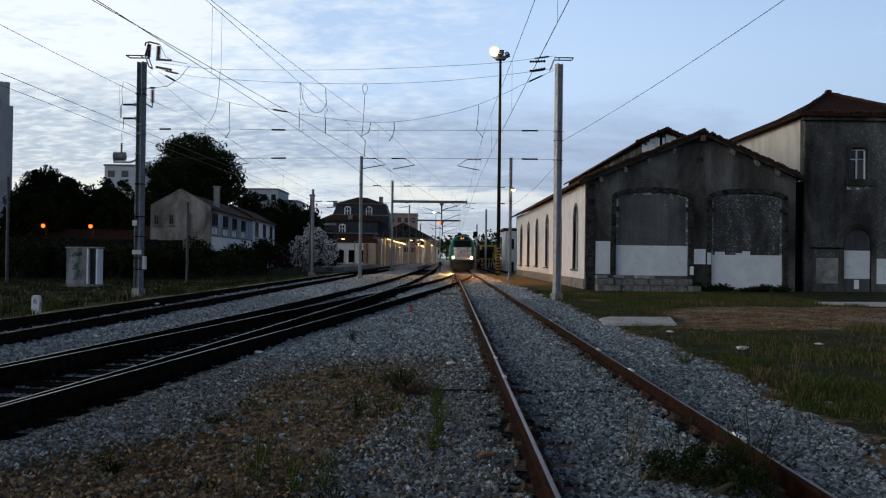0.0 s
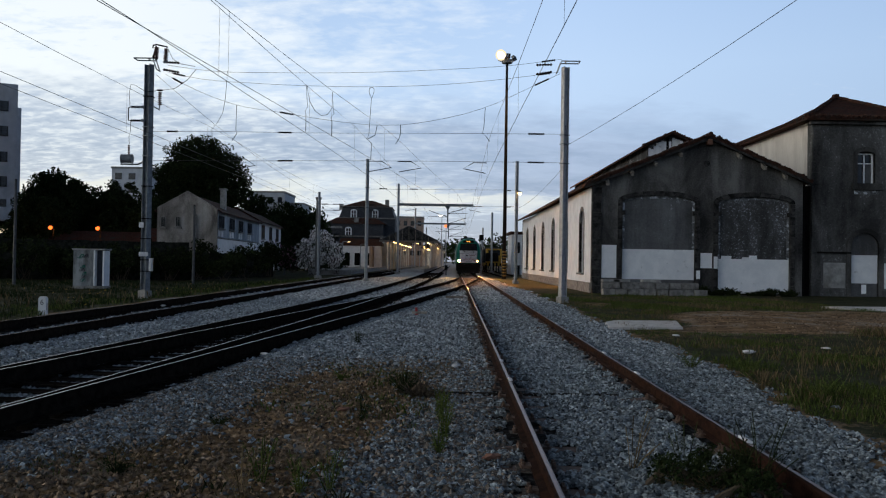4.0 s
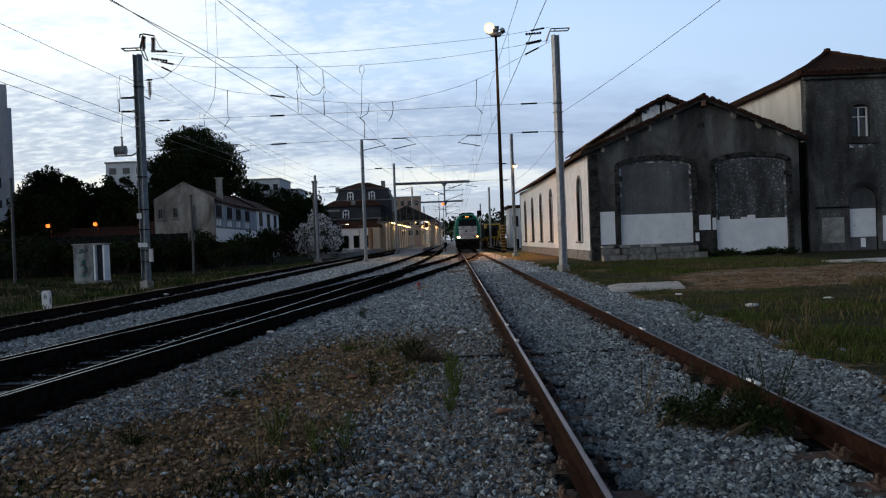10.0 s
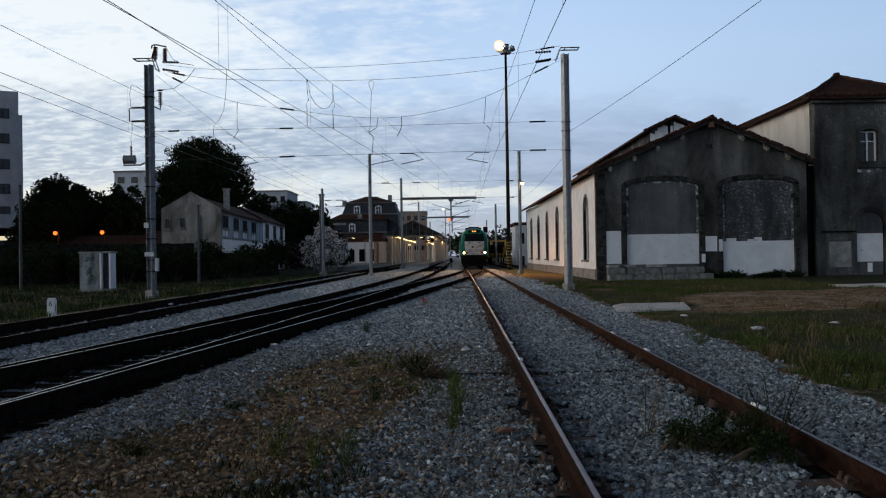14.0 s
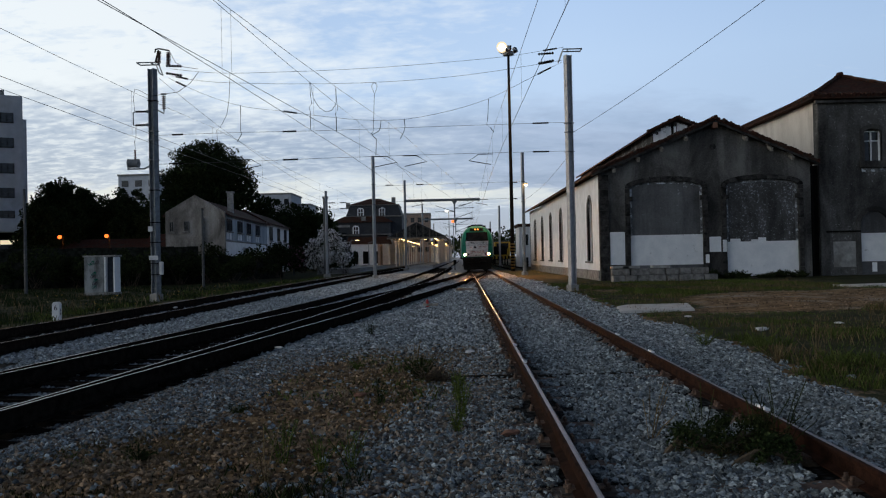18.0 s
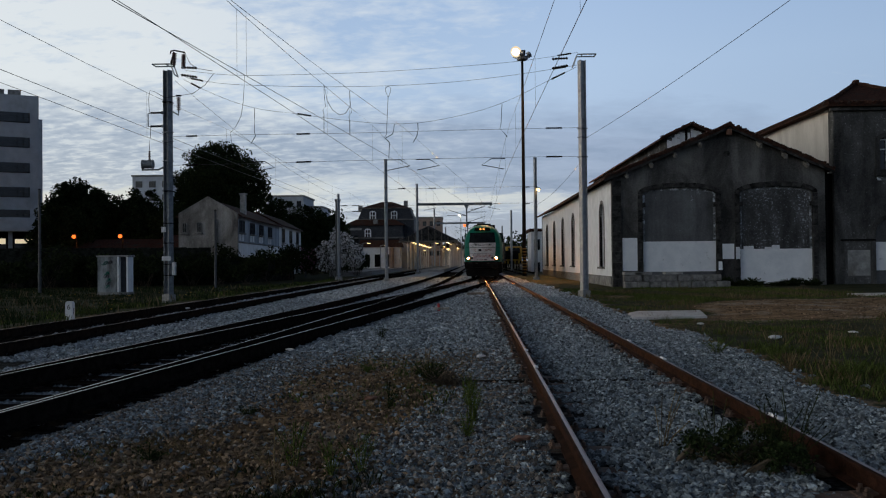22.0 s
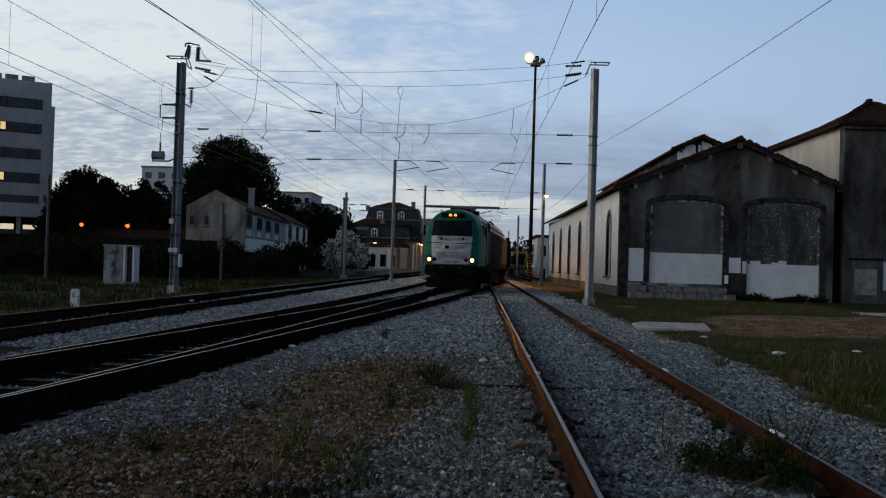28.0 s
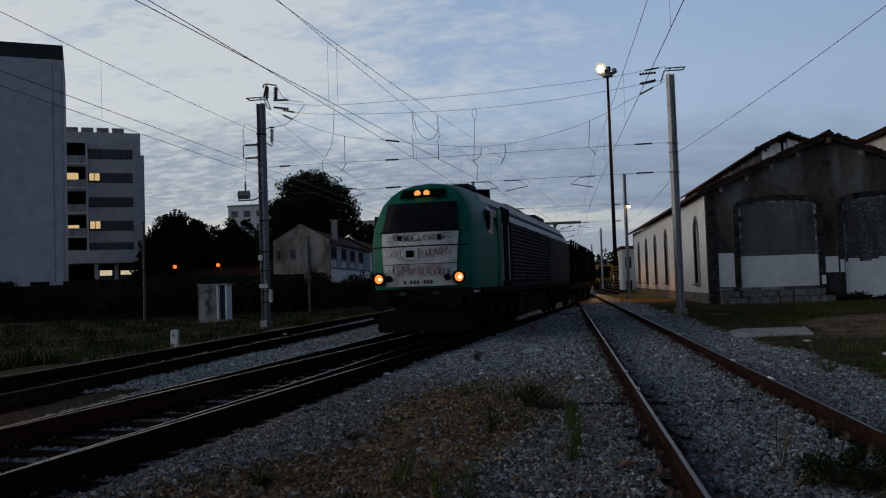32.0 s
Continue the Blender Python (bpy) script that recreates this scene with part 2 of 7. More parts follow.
def make_ground():
    """Ballast, bare soil and grass, mixed by the weights that the ground sheet carries."""
    m = bpy.data.materials.new("ground")
    m.use_nodes = True
    tree = m.node_tree
    tree.nodes.clear()
    put = links(tree)
    co = put("ShaderNodeTexCoord").outputs["Object"]
    cell = put("ShaderNodeTexVoronoi", Vector=co, Scale=17.0)
    tone = put("ShaderNodeSeparateColor", Color=cell.outputs["Color"]).outputs[0]
    stone = ramp(put, tone, [(0.0, (0.10, 0.112, 0.12)), (0.55, (0.23, 0.252, 0.267)), (1.0, (0.42, 0.455, 0.48))])
    gap = ramp(put, cell.outputs["Distance"], [(0.25, (1, 1, 1)), (0.62, (0.12, 0.12, 0.12))])
    stone = mixed(put, 1.0, stone, gap, "MULTIPLY")
    big = put("ShaderNodeTexNoise", Vector=co, Scale=0.35, Detail=5.0).outputs["Fac"]
    stone = mixed(put, maths(put, "MULTIPLY", ramp(put, big, [(0.45, (0, 0, 0)), (0.7, (1, 1, 1))]), 0.6), stone, (0.15, 0.125, 0.10))
    # gravel towards the station: naturally pale, and brightened in colour for sky sheen
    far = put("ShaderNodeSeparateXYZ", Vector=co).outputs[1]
    far_pale_sheen = ramp(put, maths(put, "DIVIDE", far, 200.0), [(0.07, (0, 0, 0)), (0.16, (0.35, 0.35, 0.35)), (0.30, (0.9, 0.9, 0.9))])
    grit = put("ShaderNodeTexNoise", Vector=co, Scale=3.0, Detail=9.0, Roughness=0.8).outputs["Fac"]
    stone = mixed(put, far_pale_sheen, stone, ramp(put, grit, [(0.36, (0.22, 0.225, 0.23)), (0.5, (0.50, 0.51, 0.515)), (0.66, (0.74, 0.745, 0.74))]))
    # shade between the loose near stones, multiplied into the colour by distance
    gap_shade = ramp(put, maths(put, "DIVIDE", far, 200.0), [(0.075, (0.13, 0.13, 0.13)), (0.10, (0.6, 0.6, 0.6)), (0.2, (1, 1, 1))])
    stone = mixed(put, 1.0, stone, gap_shade, "MULTIPLY")
    n = put("ShaderNodeTexNoise", Vector=co, Scale=2.2, Detail=8.0, Roughness=0.7).outputs["Fac"]
    soil = ramp(put, n, [(0.32, (0.05, 0.034, 0.019)), (0.5, (0.185, 0.12, 0.063)), (0.68, (0.38, 0.25, 0.135))])
    pale = put("ShaderNodeTexNoise", Vector=co, Scale=0.55, Detail=6.0, Roughness=0.6, Distortion=0.4).outputs["Fac"]
    soil = mixed(put, ramp(put, pale, [(0.52, (0, 0, 0)), (0.62, (0.75, 0.75, 0.75))]), soil, (0.29, 0.25, 0.20))
    g = put("ShaderNodeTexNoise", Vector=co, Scale=1.1, Detail=8.0, Roughness=0.75).outputs["Fac"]
    grass = ramp(put, g, [(0.3, (0.014, 0.018, 0.007)), (0.5, (0.034, 0.038, 0.015)), (0.72, (0.095, 0.074, 0.04))])
    at = put("ShaderNodeAttribute")
    at.attribute_name = "cover"
    r, gr, b = put("ShaderNodeSeparateColor", Color=at.outputs["Color"]).outputs
    edge = put("ShaderNodeTexNoise", Vector=co, Scale=5.0, Detail=6.0, Roughness=0.7).outputs["Fac"]

    def soft(w):
        return ramp(put, maths(put, "ADD", w, maths(put, "MULTIPLY", maths(put, "SUBTRACT", edge, 0.5), 1.8)), [(0.4, (0, 0, 0)), (0.6, (1, 1, 1))])
    col = mixed(put, soft(r), soil, stone)
    col = mixed(put, soft(gr), col, grass)
    # bands along the rails: grease, and the rails' shade put into the colour
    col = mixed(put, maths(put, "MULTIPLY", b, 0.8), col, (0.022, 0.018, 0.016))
    h = maths(put, "ADD", maths(put, "MULTIPLY", maths(put, "SUBTRACT", 1.0, cell.outputs["Distance"]), soft(r)), maths(put, "MULTIPLY", n, 0.5))
    bmp = put("ShaderNodeBump", Strength=0.9, Distance=0.03, Height=h)
    sh = put("ShaderNodeBsdfPrincipled", Base_Color=col, Roughness=0.95, Normal=bmp.outputs[0])
    sh.inputs["Specular IOR Level"].default_value = 0.06
    put("ShaderNodeOutputMaterial", Surface=sh.outputs[0])
    return m


M = dict(
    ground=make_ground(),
    rust=surface("rusty_rail", (0.011, 0.0055, 0.004), (0.034, 0.016, 0.011), 8, 0.85, 0.0, 0.3, spec=0.15),
    railtop=surface("worn_rail_head", (0.07, 0.036, 0.025), (0.18, 0.095, 0.065), 9, 0.34, 0.75, 0.05),
    shine=surface("polished_rail_head", (0.45, 0.44, 0.43), (0.6, 0.6, 0.6), 9, 0.28, 0.9, 0.03),
    fastening=surface("rusty_fastening", (0.05, 0.03, 0.022), (0.15, 0.095, 0.07), 12, 0.8, 0.1, 0.3),
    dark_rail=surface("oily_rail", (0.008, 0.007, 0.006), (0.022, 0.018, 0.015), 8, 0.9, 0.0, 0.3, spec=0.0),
    timber=surface("old_sleeper_timber", (0.045, 0.04, 0.037), (0.145, 0.128, 0.115), 5, 0.88, 0, 0.6, 40),
    concrete=surface("weathered_concrete", (0.20, 0.20, 0.195), (0.36, 0.355, 0.34), 3, 0.85, 0, 0.3, 50, (0.14, 0.13, 0.12)),
    stone=surface("old_granite", (0.12, 0.115, 0.11), (0.28, 0.27, 0.255), 4, 0.9, 0, 0.5, 60, (0.06, 0.06, 0.05)),
    render=plaster("sooty_render", (0.024, 0.0235, 0.023), (0.075, 0.073, 0.070), (0.18, 0.175, 0.165), streaks=0.10),
    speckled=plaster("speckled_render", (0.035, 0.035, 0.0345), (0.092, 0.091, 0.088), (0.17, 0.168, 0.163), (0.27, 0.272, 0.275), (0.55, 0.60), 9.0, 0.15),
    edgeflake=surface("flaking_paint_edge", (0.07, 0.073, 0.076), (0.18, 0.184, 0.188), 6, 0.9, 0, 0.4, 40, (0.50, 0.53, 0.56), (0.52, 0.60), 3.5),
    rendermid=plaster("grey_render", (0.06, 0.061, 0.063), (0.11, 0.112, 0.115), (0.17, 0.173, 0.178), (0.36, 0.38, 0.40), (0.60, 0.64), 3.6, 0.25),
    patchy=plaster("flaking_render", (0.03, 0.03, 0.03), (0.07, 0.07, 0.07), (0.13, 0.131, 0.134), (0.38, 0.41, 0.44), (0.54, 0.60), 8.5, 0.15),
    whitewash=surface("white_paint_patch", (0.74, 0.76, 0.78), (0.86, 0.87, 0.88), 2, 0.8, 0, 0.3, 30, (0.40, 0.40, 0.40), (0.62, 0.72), 2.2),
    whitewall=surface("dirty_white_wall", (0.72, 0.72, 0.715), (0.86, 0.86, 0.86), 1.5, 0.85, 0, 0.2, 30, (0.55, 0.52, 0.48), (0.62, 0.78), 0.7),
    cream=surface("cream_wall", (0.62, 0.57, 0.51), (0.78, 0.73, 0.66), 1.2, 0.85, 0, 0.2, 30, (0.45, 0.40, 0.35), (0.56, 0.75), 0.5, vertical=True),
    tile=surface("roof_tile", (0.024, 0.012, 0.009), (0.085, 0.038, 0.026), 7, 0.85, 0, 0.4, 40, (0.04, 0.035, 0.03), (0.5, 0.65), 1.2),
    wood=surface("grey_wood", (0.10, 0.085, 0.07), (0.24, 0.21, 0.18), 6, 0.8, 0, 0.3, 40),
    darkwall=surface("dark_rubble", (0.008, 0.009, 0.007), (0.032, 0.034, 0.028), 3.2, 0.95, 0, 0.7, 30, spec=0.1),
    palewood=surface("pale_old_timber", (0.16, 0.145, 0.125), (0.34, 0.31, 0.27), 6, 0.85, 0, 0.3, 40),
    galvdark=surface("dull_weathered_steel", (0.13, 0.15, 0.17), (0.24, 0.26, 0.28), 5, 0.6, 0.3, 0.1, 60, (0.10, 0.09, 0.08), (0.6, 0.72), 1.5),
    galv=surface("galvanised_steel", (0.30, 0.32, 0.34), (0.44, 0.46, 0.48), 5, 0.5, 0.55, 0.08, 60, (0.22, 0.22, 0.22), (0.6, 0.7), 2.0),
    black=surface("dark_iron", (0.005, 0.005, 0.005), (0.014, 0.013, 0.012), 10, 0.8, 0.0, 0.1, spec=0.15),
    wire=surface("copper_wire", (0.03, 0.03, 0.032), (0.07, 0.068, 0.066), 10, 0.5, 0.6, 0.05),
    insul=surface("brown_insulator", (0.05, 0.012, 0.01), (0.10, 0.025, 0.02), 10, 0.3, 0, 0.05, spec=0.6),
    green=surface("green_train_paint", (0.001, 0.115, 0.078), (0.003, 0.165, 0.112), 3, 0.5, 0, 0.03, 60, (0.008, 0.05, 0.04), (0.6, 0.8), 1.0, spec=0.2),
    white=surface("dirty_white_paint", (0.50, 0.51, 0.52), (0.70, 0.71, 0.72), 4, 0.45, 0, 0.05, 50, (0.30, 0.29, 0.28), (0.58, 0.75), 2.0),
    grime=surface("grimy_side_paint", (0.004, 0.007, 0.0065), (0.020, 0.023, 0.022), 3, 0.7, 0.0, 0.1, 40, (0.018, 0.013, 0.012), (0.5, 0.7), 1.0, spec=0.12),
    silver=surface("silver_roof_paint", (0.46, 0.43, 0.40), (0.66, 0.62, 0.57), 3, 0.6, 0.1, 0.08, 40, (0.2, 0.17, 0.14), (0.55, 0.7), 1.2),
    redpaint=surface("red_paint", (0.30, 0.015, 0.015), (0.42, 0.03, 0.03), 5, 0.5, 0, 0.05),
    yellow=surface("yellow_paint", (0.42, 0.24, 0.01), (0.60, 0.36, 0.02), 5, 0.5, 0, 0.08, 40, (0.2, 0.11, 0.02), (0.55, 0.7), 2),
    ink=surface("spray_ink", (0.03, 0.03, 0.04), (0.07, 0.06, 0.07), 5, 0.6, 0, 0.02),
    redink=surface("red_spray_ink", (0.25, 0.05, 0.05), (0.33, 0.09, 0.08), 5, 0.6, 0, 0.02),
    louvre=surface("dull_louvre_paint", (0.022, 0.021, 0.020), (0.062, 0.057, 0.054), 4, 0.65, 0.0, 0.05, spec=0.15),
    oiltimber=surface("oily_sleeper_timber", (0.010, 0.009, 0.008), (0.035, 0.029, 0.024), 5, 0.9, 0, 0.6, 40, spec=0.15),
    gable=plaster("stained_beige_render", (0.07, 0.063, 0.058), (0.23, 0.21, 0.19), (0.45, 0.42, 0.39), (0.52, 0.49, 0.46), (0.60, 0.68), 4.0, 0.12),
    cabinet=surface("stained_cabinet_paint", (0.10, 0.115, 0.125), (0.30, 0.325, 0.335), 2.5, 0.7, 0, 0.2, 30, (0.06, 0.06, 0.06), (0.5, 0.7), 1.5, vertical=True),
    tan=surface("tan_brickwork", (0.26, 0.19, 0.15), (0.40, 0.30, 0.245), 2, 0.9, 0, 0.2, 30),
    bloom=surface("yellow_blossom", (0.42, 0.25, 0.03), (0.6, 0.4, 0.06), 3, 0.7, 0, 0.05, island=True, vary_by=0.9),
    screen=surface("dark_windscreen", (0.004, 0.005, 0.006), (0.014, 0.016, 0.018), 2, 0.25, 0, 0.0, spec=0.25),
    soot=surface("sooty_granite", (0.016, 0.0155, 0.015), (0.075, 0.072, 0.069), 3.2, 0.93, 0, 0.6, 40, (0.010, 0.010, 0.0095), (0.5, 0.66), 1.1),
    log=surface("dark_log_bark", (0.012, 0.009, 0.007), (0.04, 0.03, 0.024), 6, 0.9, 0, 0.4, spec=0.1),
    post=surface("dark_grey_post", (0.05, 0.055, 0.06), (0.10, 0.105, 0.11), 5, 0.7, 0.2, 0.1),
    bark=surface("bark", (0.05, 0.04, 0.03), (0.12, 0.095, 0.07), 8, 0.9, 0, 0.6),
    leaf=surface("leaves", (0.010, 0.018, 0.007), (0.032, 0.046, 0.018), 1.5, 0.85, 0, 0.1, spec=0.1, island=True, vary_by=0.9),
    leaf2=surface("shrub_leaves", (0.011, 0.016, 0.006), (0.034, 0.044, 0.018), 1.5, 0.85, 0, 0.1, spec=0.1, island=True, vary_by=0.9),
    petal=surface("white_petals", (0.70, 0.68, 0.68), (0.88, 0.86, 0.86), 3, 0.6, 0, 0.05, island=True, vary_by=0.5),
    pinkpetal=surface("pink_petals", (0.30, 0.12, 0.18), (0.42, 0.2, 0.27), 3, 0.6, 0, 0.05, island=True, vary_by=0.9),
    blade=surface("green_grass", (0.030, 0.048, 0.011), (0.10, 0.125, 0.034), 3, 0.8, 0, 0.05, spec=0.1, island=True, vary_by=0.9),
    straw=surface("dry_grass", (0.075, 0.058, 0.030), (0.17, 0.13, 0.07), 3, 0.85, 0, 0.05, spec=0.1, island=True, vary_by=0.9),
    palest=surface("pale_far_ballast", (0.20, 0.21, 0.215), (0.60, 0.625, 0.63), 9, 0.9, 0, 0.3, 60, island=True, vary_by=1.0),
    dusty=surface("dusty_ballast_stone", (0.06, 0.052, 0.044), (0.27, 0.235, 0.20), 9, 0.92, 0, 0.3, 60, island=True, vary_by=1.3),
    dullyellow=surface("worn_yellow_band", (0.10, 0.06, 0.012), (0.22, 0.13, 0.025), 6, 0.7, 0, 0.1, 40),
    rubble=surface("brown_rubble", (0.08, 0.056, 0.037), (0.32, 0.228, 0.148), 9, 0.95, 0, 0.3, 60, island=True, vary_by=1.2),
    pebble=surface("ballast_stone", (0.048, 0.057, 0.063), (0.345, 0.395, 0.42), 9, 0.9, 0, 0.3, 60, island=True, vary_by=1.3),
    paler=surface("paler_ballast_stone", (0.105, 0.119, 0.13), (0.43, 0.475, 0.50), 9, 0.9, 0, 0.3, 60, island=True, vary_by=1.1),
    paleslab=surface("pale_concrete_slab", (0.48, 0.47, 0.45), (0.66, 0.65, 0.63), 3, 0.9, 0, 0.3, 40, (0.3, 0.28, 0.25), (0.6, 0.75), 2.0),
    paper=surface("white_litter", (0.6, 0.6, 0.6), (0.75, 0.75, 0.75), 6, 0.8, 0, 0.1),
    facade=surface("pale_render", (0.44, 0.47, 0.51), (0.55, 0.58, 0.62), 1.0, 0.85, 0, 0.1, 30, (0.36, 0.36, 0.37), (0.55, 0.8), 0.4),
    bluewall=plaster("blue_grey_wall", (0.13, 0.155, 0.185), (0.30, 0.335, 0.375), (0.47, 0.515, 0.56), (0.10, 0.115, 0.13), (0.60, 0.66), 2.0, 0.45),
    slate=surface("slate_cladding", (0.018, 0.021, 0.027), (0.05, 0.055, 0.066), 4, 0.7, 0, 0.3),
    brick=surface("brown_brickwork", (0.16, 0.08, 0.055), (0.30, 0.17, 0.12), 2, 0.9, 0, 0.2, 30),
    platform=surface("platform_paving", (0.34, 0.33, 0.31), (0.48, 0.46, 0.43), 1.5, 0.85, 0, 0.1),
    headlight=glow("headlight_core", (1.0, 0.34, 0.07), 300000.0),
    halo=glow("headlight_lens_halo", (1.0, 0.30, 0.05), 1.7),
    toplight=glow("top_light_lens", (1.0, 0.40, 0.09), 1.5),
    flood=glow("floodlight_lens", (1.0, 0.80, 0.55), 60.0),
    floodhalo=glow("floodlight_halo", (1.0, 0.80, 0.52), 1.15),
    sodium=glow("sodium_lamp", (1.0, 0.16, 0.025), 2.5),
    tube=glow("canopy_lamp", (1.0, 0.62, 0.25), 9.0),
    warmroom=glow("lit_window", (1.0, 0.70, 0.34), 0.9),
    shop=glow("lit_shop", (1.0, 0.86, 0.58), 0.8),
)


def glassy():
    m = bpy.data.materials.new("window_glass")
    m.use_nodes = True
    m.node_tree.nodes.clear()
    put = links(m.node_tree)
    n = put("ShaderNodeTexNoise", Scale=3.0, Detail=3.0).outputs["Fac"]
    col = ramp(put, n, [(0.3, (0.008, 0.009, 0.01)), (0.7, (0.025, 0.027, 0.03))])
    sh = put("ShaderNodeBsdfPrincipled", Base_Color=col, Roughness=0.12)
    put("ShaderNodeOutputMaterial", Surface=sh.outputs[0])
    return m


M["glass"] = glassy()
# near-black for hatches and vents, and for the shade inside openings
M["dark"] = surface("opening_shade", (0.004, 0.004, 0.004), (0.010, 0.010, 0.009), 3, 0.9, 0, 0.05, spec=0.1)

# ---- building helpers ----


def bm_box(bm, cx, cy, cz, sx, sy, sz, m=None):
    """A box by its centre and sizes; m turns it."""
    t = Matrix.Translation((cx, cy, cz)) @ Matrix.Diagonal((sx, sy, sz, 1))
    bmesh.ops.create_cube(bm, size=1.0, matrix=(m @ t) if m else t)
    return bm


def box(cx, cy, cz, sx, sy, sz, bevel=0.0, m=None):
    bm = bmesh.new()
    bm_box(bm, cx, cy, cz, sx, sy, sz, m)
    if bevel:
        bmesh.ops.bevel(bm, geom=list(bm.edges), offset=bevel, segments=2, affect="EDGES", profile=0.6)
    return bm


def bm_tube(bm, a, b, r0, r1=None, n=8):
    """A round bar from a to b."""
    a, b = Vector(a), Vector(b)
    r1 = r0 if r1 is None else r1
    q = (b - a).to_track_quat("Z", "Y").to_matrix()
    rings = []
    for p, r in ((a, r0), (b, r1)):
        rings.append([bm.verts.new(p + q @ Vector((r * math.cos(k * math.tau / n), r * math.sin(k * math.tau / n), 0))) for k in range(n)])
    for k in range(n):
        bm.faces.new((rings[0][k], rings[0][(k + 1) % n], rings[1][(k + 1) % n], rings[1][k]))
    bm.faces.new(rings[0][::-1])
    bm.faces.new(rings[1])
    return bm


def tube(a, b, r0, r1=None, n=8):
    return bm_tube(bmesh.new(), a, b, r0, r1, n)


def bm_path(bm, pts, r, n=5):
    """A bent round bar through the points."""
    pts = [Vector(p) for p in pts]
    prev = None
    for i, p in enumerate(pts):
        way = (pts[min(i + 1, len(pts) - 1)] - pts[max(i - 1, 0)]).normalized()
        q = way.to_track_quat("Z", "Y").to_matrix()
        ring = [bm.verts.new(p + q @ Vector((r * math.cos(k * math.tau / n), r * math.sin(k * math.tau / n), 0))) for k in range(n)]
        if prev:
            best = min(range(n), key=lambda s: (ring[s].co - prev[0].co).length)
            ring = ring[best:] + ring[:best]
            for k in range(n):
                bm.faces.new((prev[k], prev[(k + 1) % n], ring[(k + 1) % n], ring[k]))
        else:
            bm.faces.new(ring[::-1])
        prev = ring
    bm.faces.new(prev)
    return bm


def prism(outline, y0, y1):
    """A solid from an outline in x and z, from y0 to y1."""
    bm = bmesh.new()
    a = [bm.verts.new((x, y0, z)) for x, z in outline]
    b = [bm.verts.new((x, y1, z)) for x, z in outline]
    n = len(outline)
    for k in range(n):
        bm.faces.new((a[k], a[(k + 1) % n], b[(k + 1) % n], b[k]))
    bm.faces.new(a[::-1])
    bm.faces.new(b)
    bmesh.ops.recalc_face_normals(bm, faces=list(bm.faces))
    return bm


def mesh_of(name, bm, material, smooth=False):
    me = bpy.data.meshes.new(name)
    bm.to_mesh(me)
    bm.free()
    me.materials.append(material)
    if smooth:
        for p in me.polygons:
            p.use_smooth = True
    return me


def part(name, bm, material, parent=None, label="", smooth=False):
    ob = new(name, mesh_of(name, bm, material, smooth))
    ob.parent = parent
    if label:
        ob["label"] = label
    return ob


def piece(name, me, parent, m):
    ob = new(name, me)
    ob.parent = parent
    ob.matrix_basis = m
    return ob


def thing(name, m, label, category, group="", kind=""):
    ob = new(name)
    ob.empty_display_size = 0.3
    ob.matrix_basis = m
    return tagged(ob, label, category, group, kind)


def raw_mesh(name, verts, faces, material):
    """One flat-shaded mesh from arrays; all faces have the same number of corners."""
    me = bpy.data.meshes.new(name)
    verts, faces = np.asarray(verts, np.float32), np.asarray(faces, np.int32)
    k = faces.shape[1]
    me.vertices.add(len(verts))
    me.vertices.foreach_set("co", verts.ravel())
    me.loops.add(faces.size)
    me.loops.foreach_set("vertex_index", faces.ravel())
    me.polygons.add(len(faces))
    me.polygons.foreach_set("loop_start", np.arange(len(faces), dtype=np.int32) * k)
    me.polygons.foreach_set("use_smooth", np.zeros(len(faces), dtype=bool))
    me.update(calc_edges=True)
    me.materials.append(material)
    return me


def curve_at(points):
    """A smooth line x(y) through the points (y, x)."""
    ys, xs = np.array(points, float).T
    slope = np.gradient(xs, ys)

    def f(y):
        y = np.asarray(y, float)
        k = np.clip(np.searchsorted(ys, y) - 1, 0, len(ys) - 2)
        h = ys[k + 1] - ys[k]
        t = (y - ys[k]) / h
        inside = (2 * t**3 - 3 * t**2 + 1) * xs[k] + (t**3 - 2 * t**2 + t) * h * slope[k] + (-2 * t**3 + 3 * t**2) * xs[k + 1] + (t**3 - t**2) * h * slope[k + 1]
        return np.where(y < ys[0], xs[0] + (y - ys[0]) * slope[0], np.where(y > ys[-1], xs[-1] + (y - ys[-1]) * slope[-1], inside))
    return f


# ---- the tracks' lines, x by y ----
RAIL = 0.14
GAUGE = 1.735
siding = curve_at([(-20, 1.22), (6, 1.64), (40, 2.16), (84, 2.75), (100, 2.98), (130, 3.4)])
main = curve_at([(-60, -13.5), (-30, -9.75), (0, -6.02), (10, -4.78), (20, -3.50), (30, -2.24), (40, -1.03), (50, 0.10), (60, 1.08), (70, 1.88), (78, 2.38), (86, 2.72),
                 (100, 2.98), (130, 3.42), (250, 5.2), (400, 7.4)])
middle = curve_at([(0, -5.90), (10, -4.92), (20, -4.16), (30, -3.50), (40, -2.95), (60, -2.16), (80, -1.66), (120, -1.0), (250, 1.2), (400, 3.6)])
first = curve_at([(-40, -9.75), (20, -8.62), (50, -8.02), (93, -7.2), (130, -6.4), (250, -4.1), (400, -1.3)])
yard = curve_at([(90, 7.1), (150, 7.6), (260, 9.2)])


SLEEPER_Y, PITCH = 3.95, 0.69


# ---- ground ----
def smooth(a, b, x):
    t = np.clip((x - a) / (b - a), 0, 1)
    return t * t * (3 - 2 * t)


def waves(x, y, f, seed):
    """A cheap smooth wandering value from -1 to 1."""
    r = np.random.RandomState(seed)
    out = 0
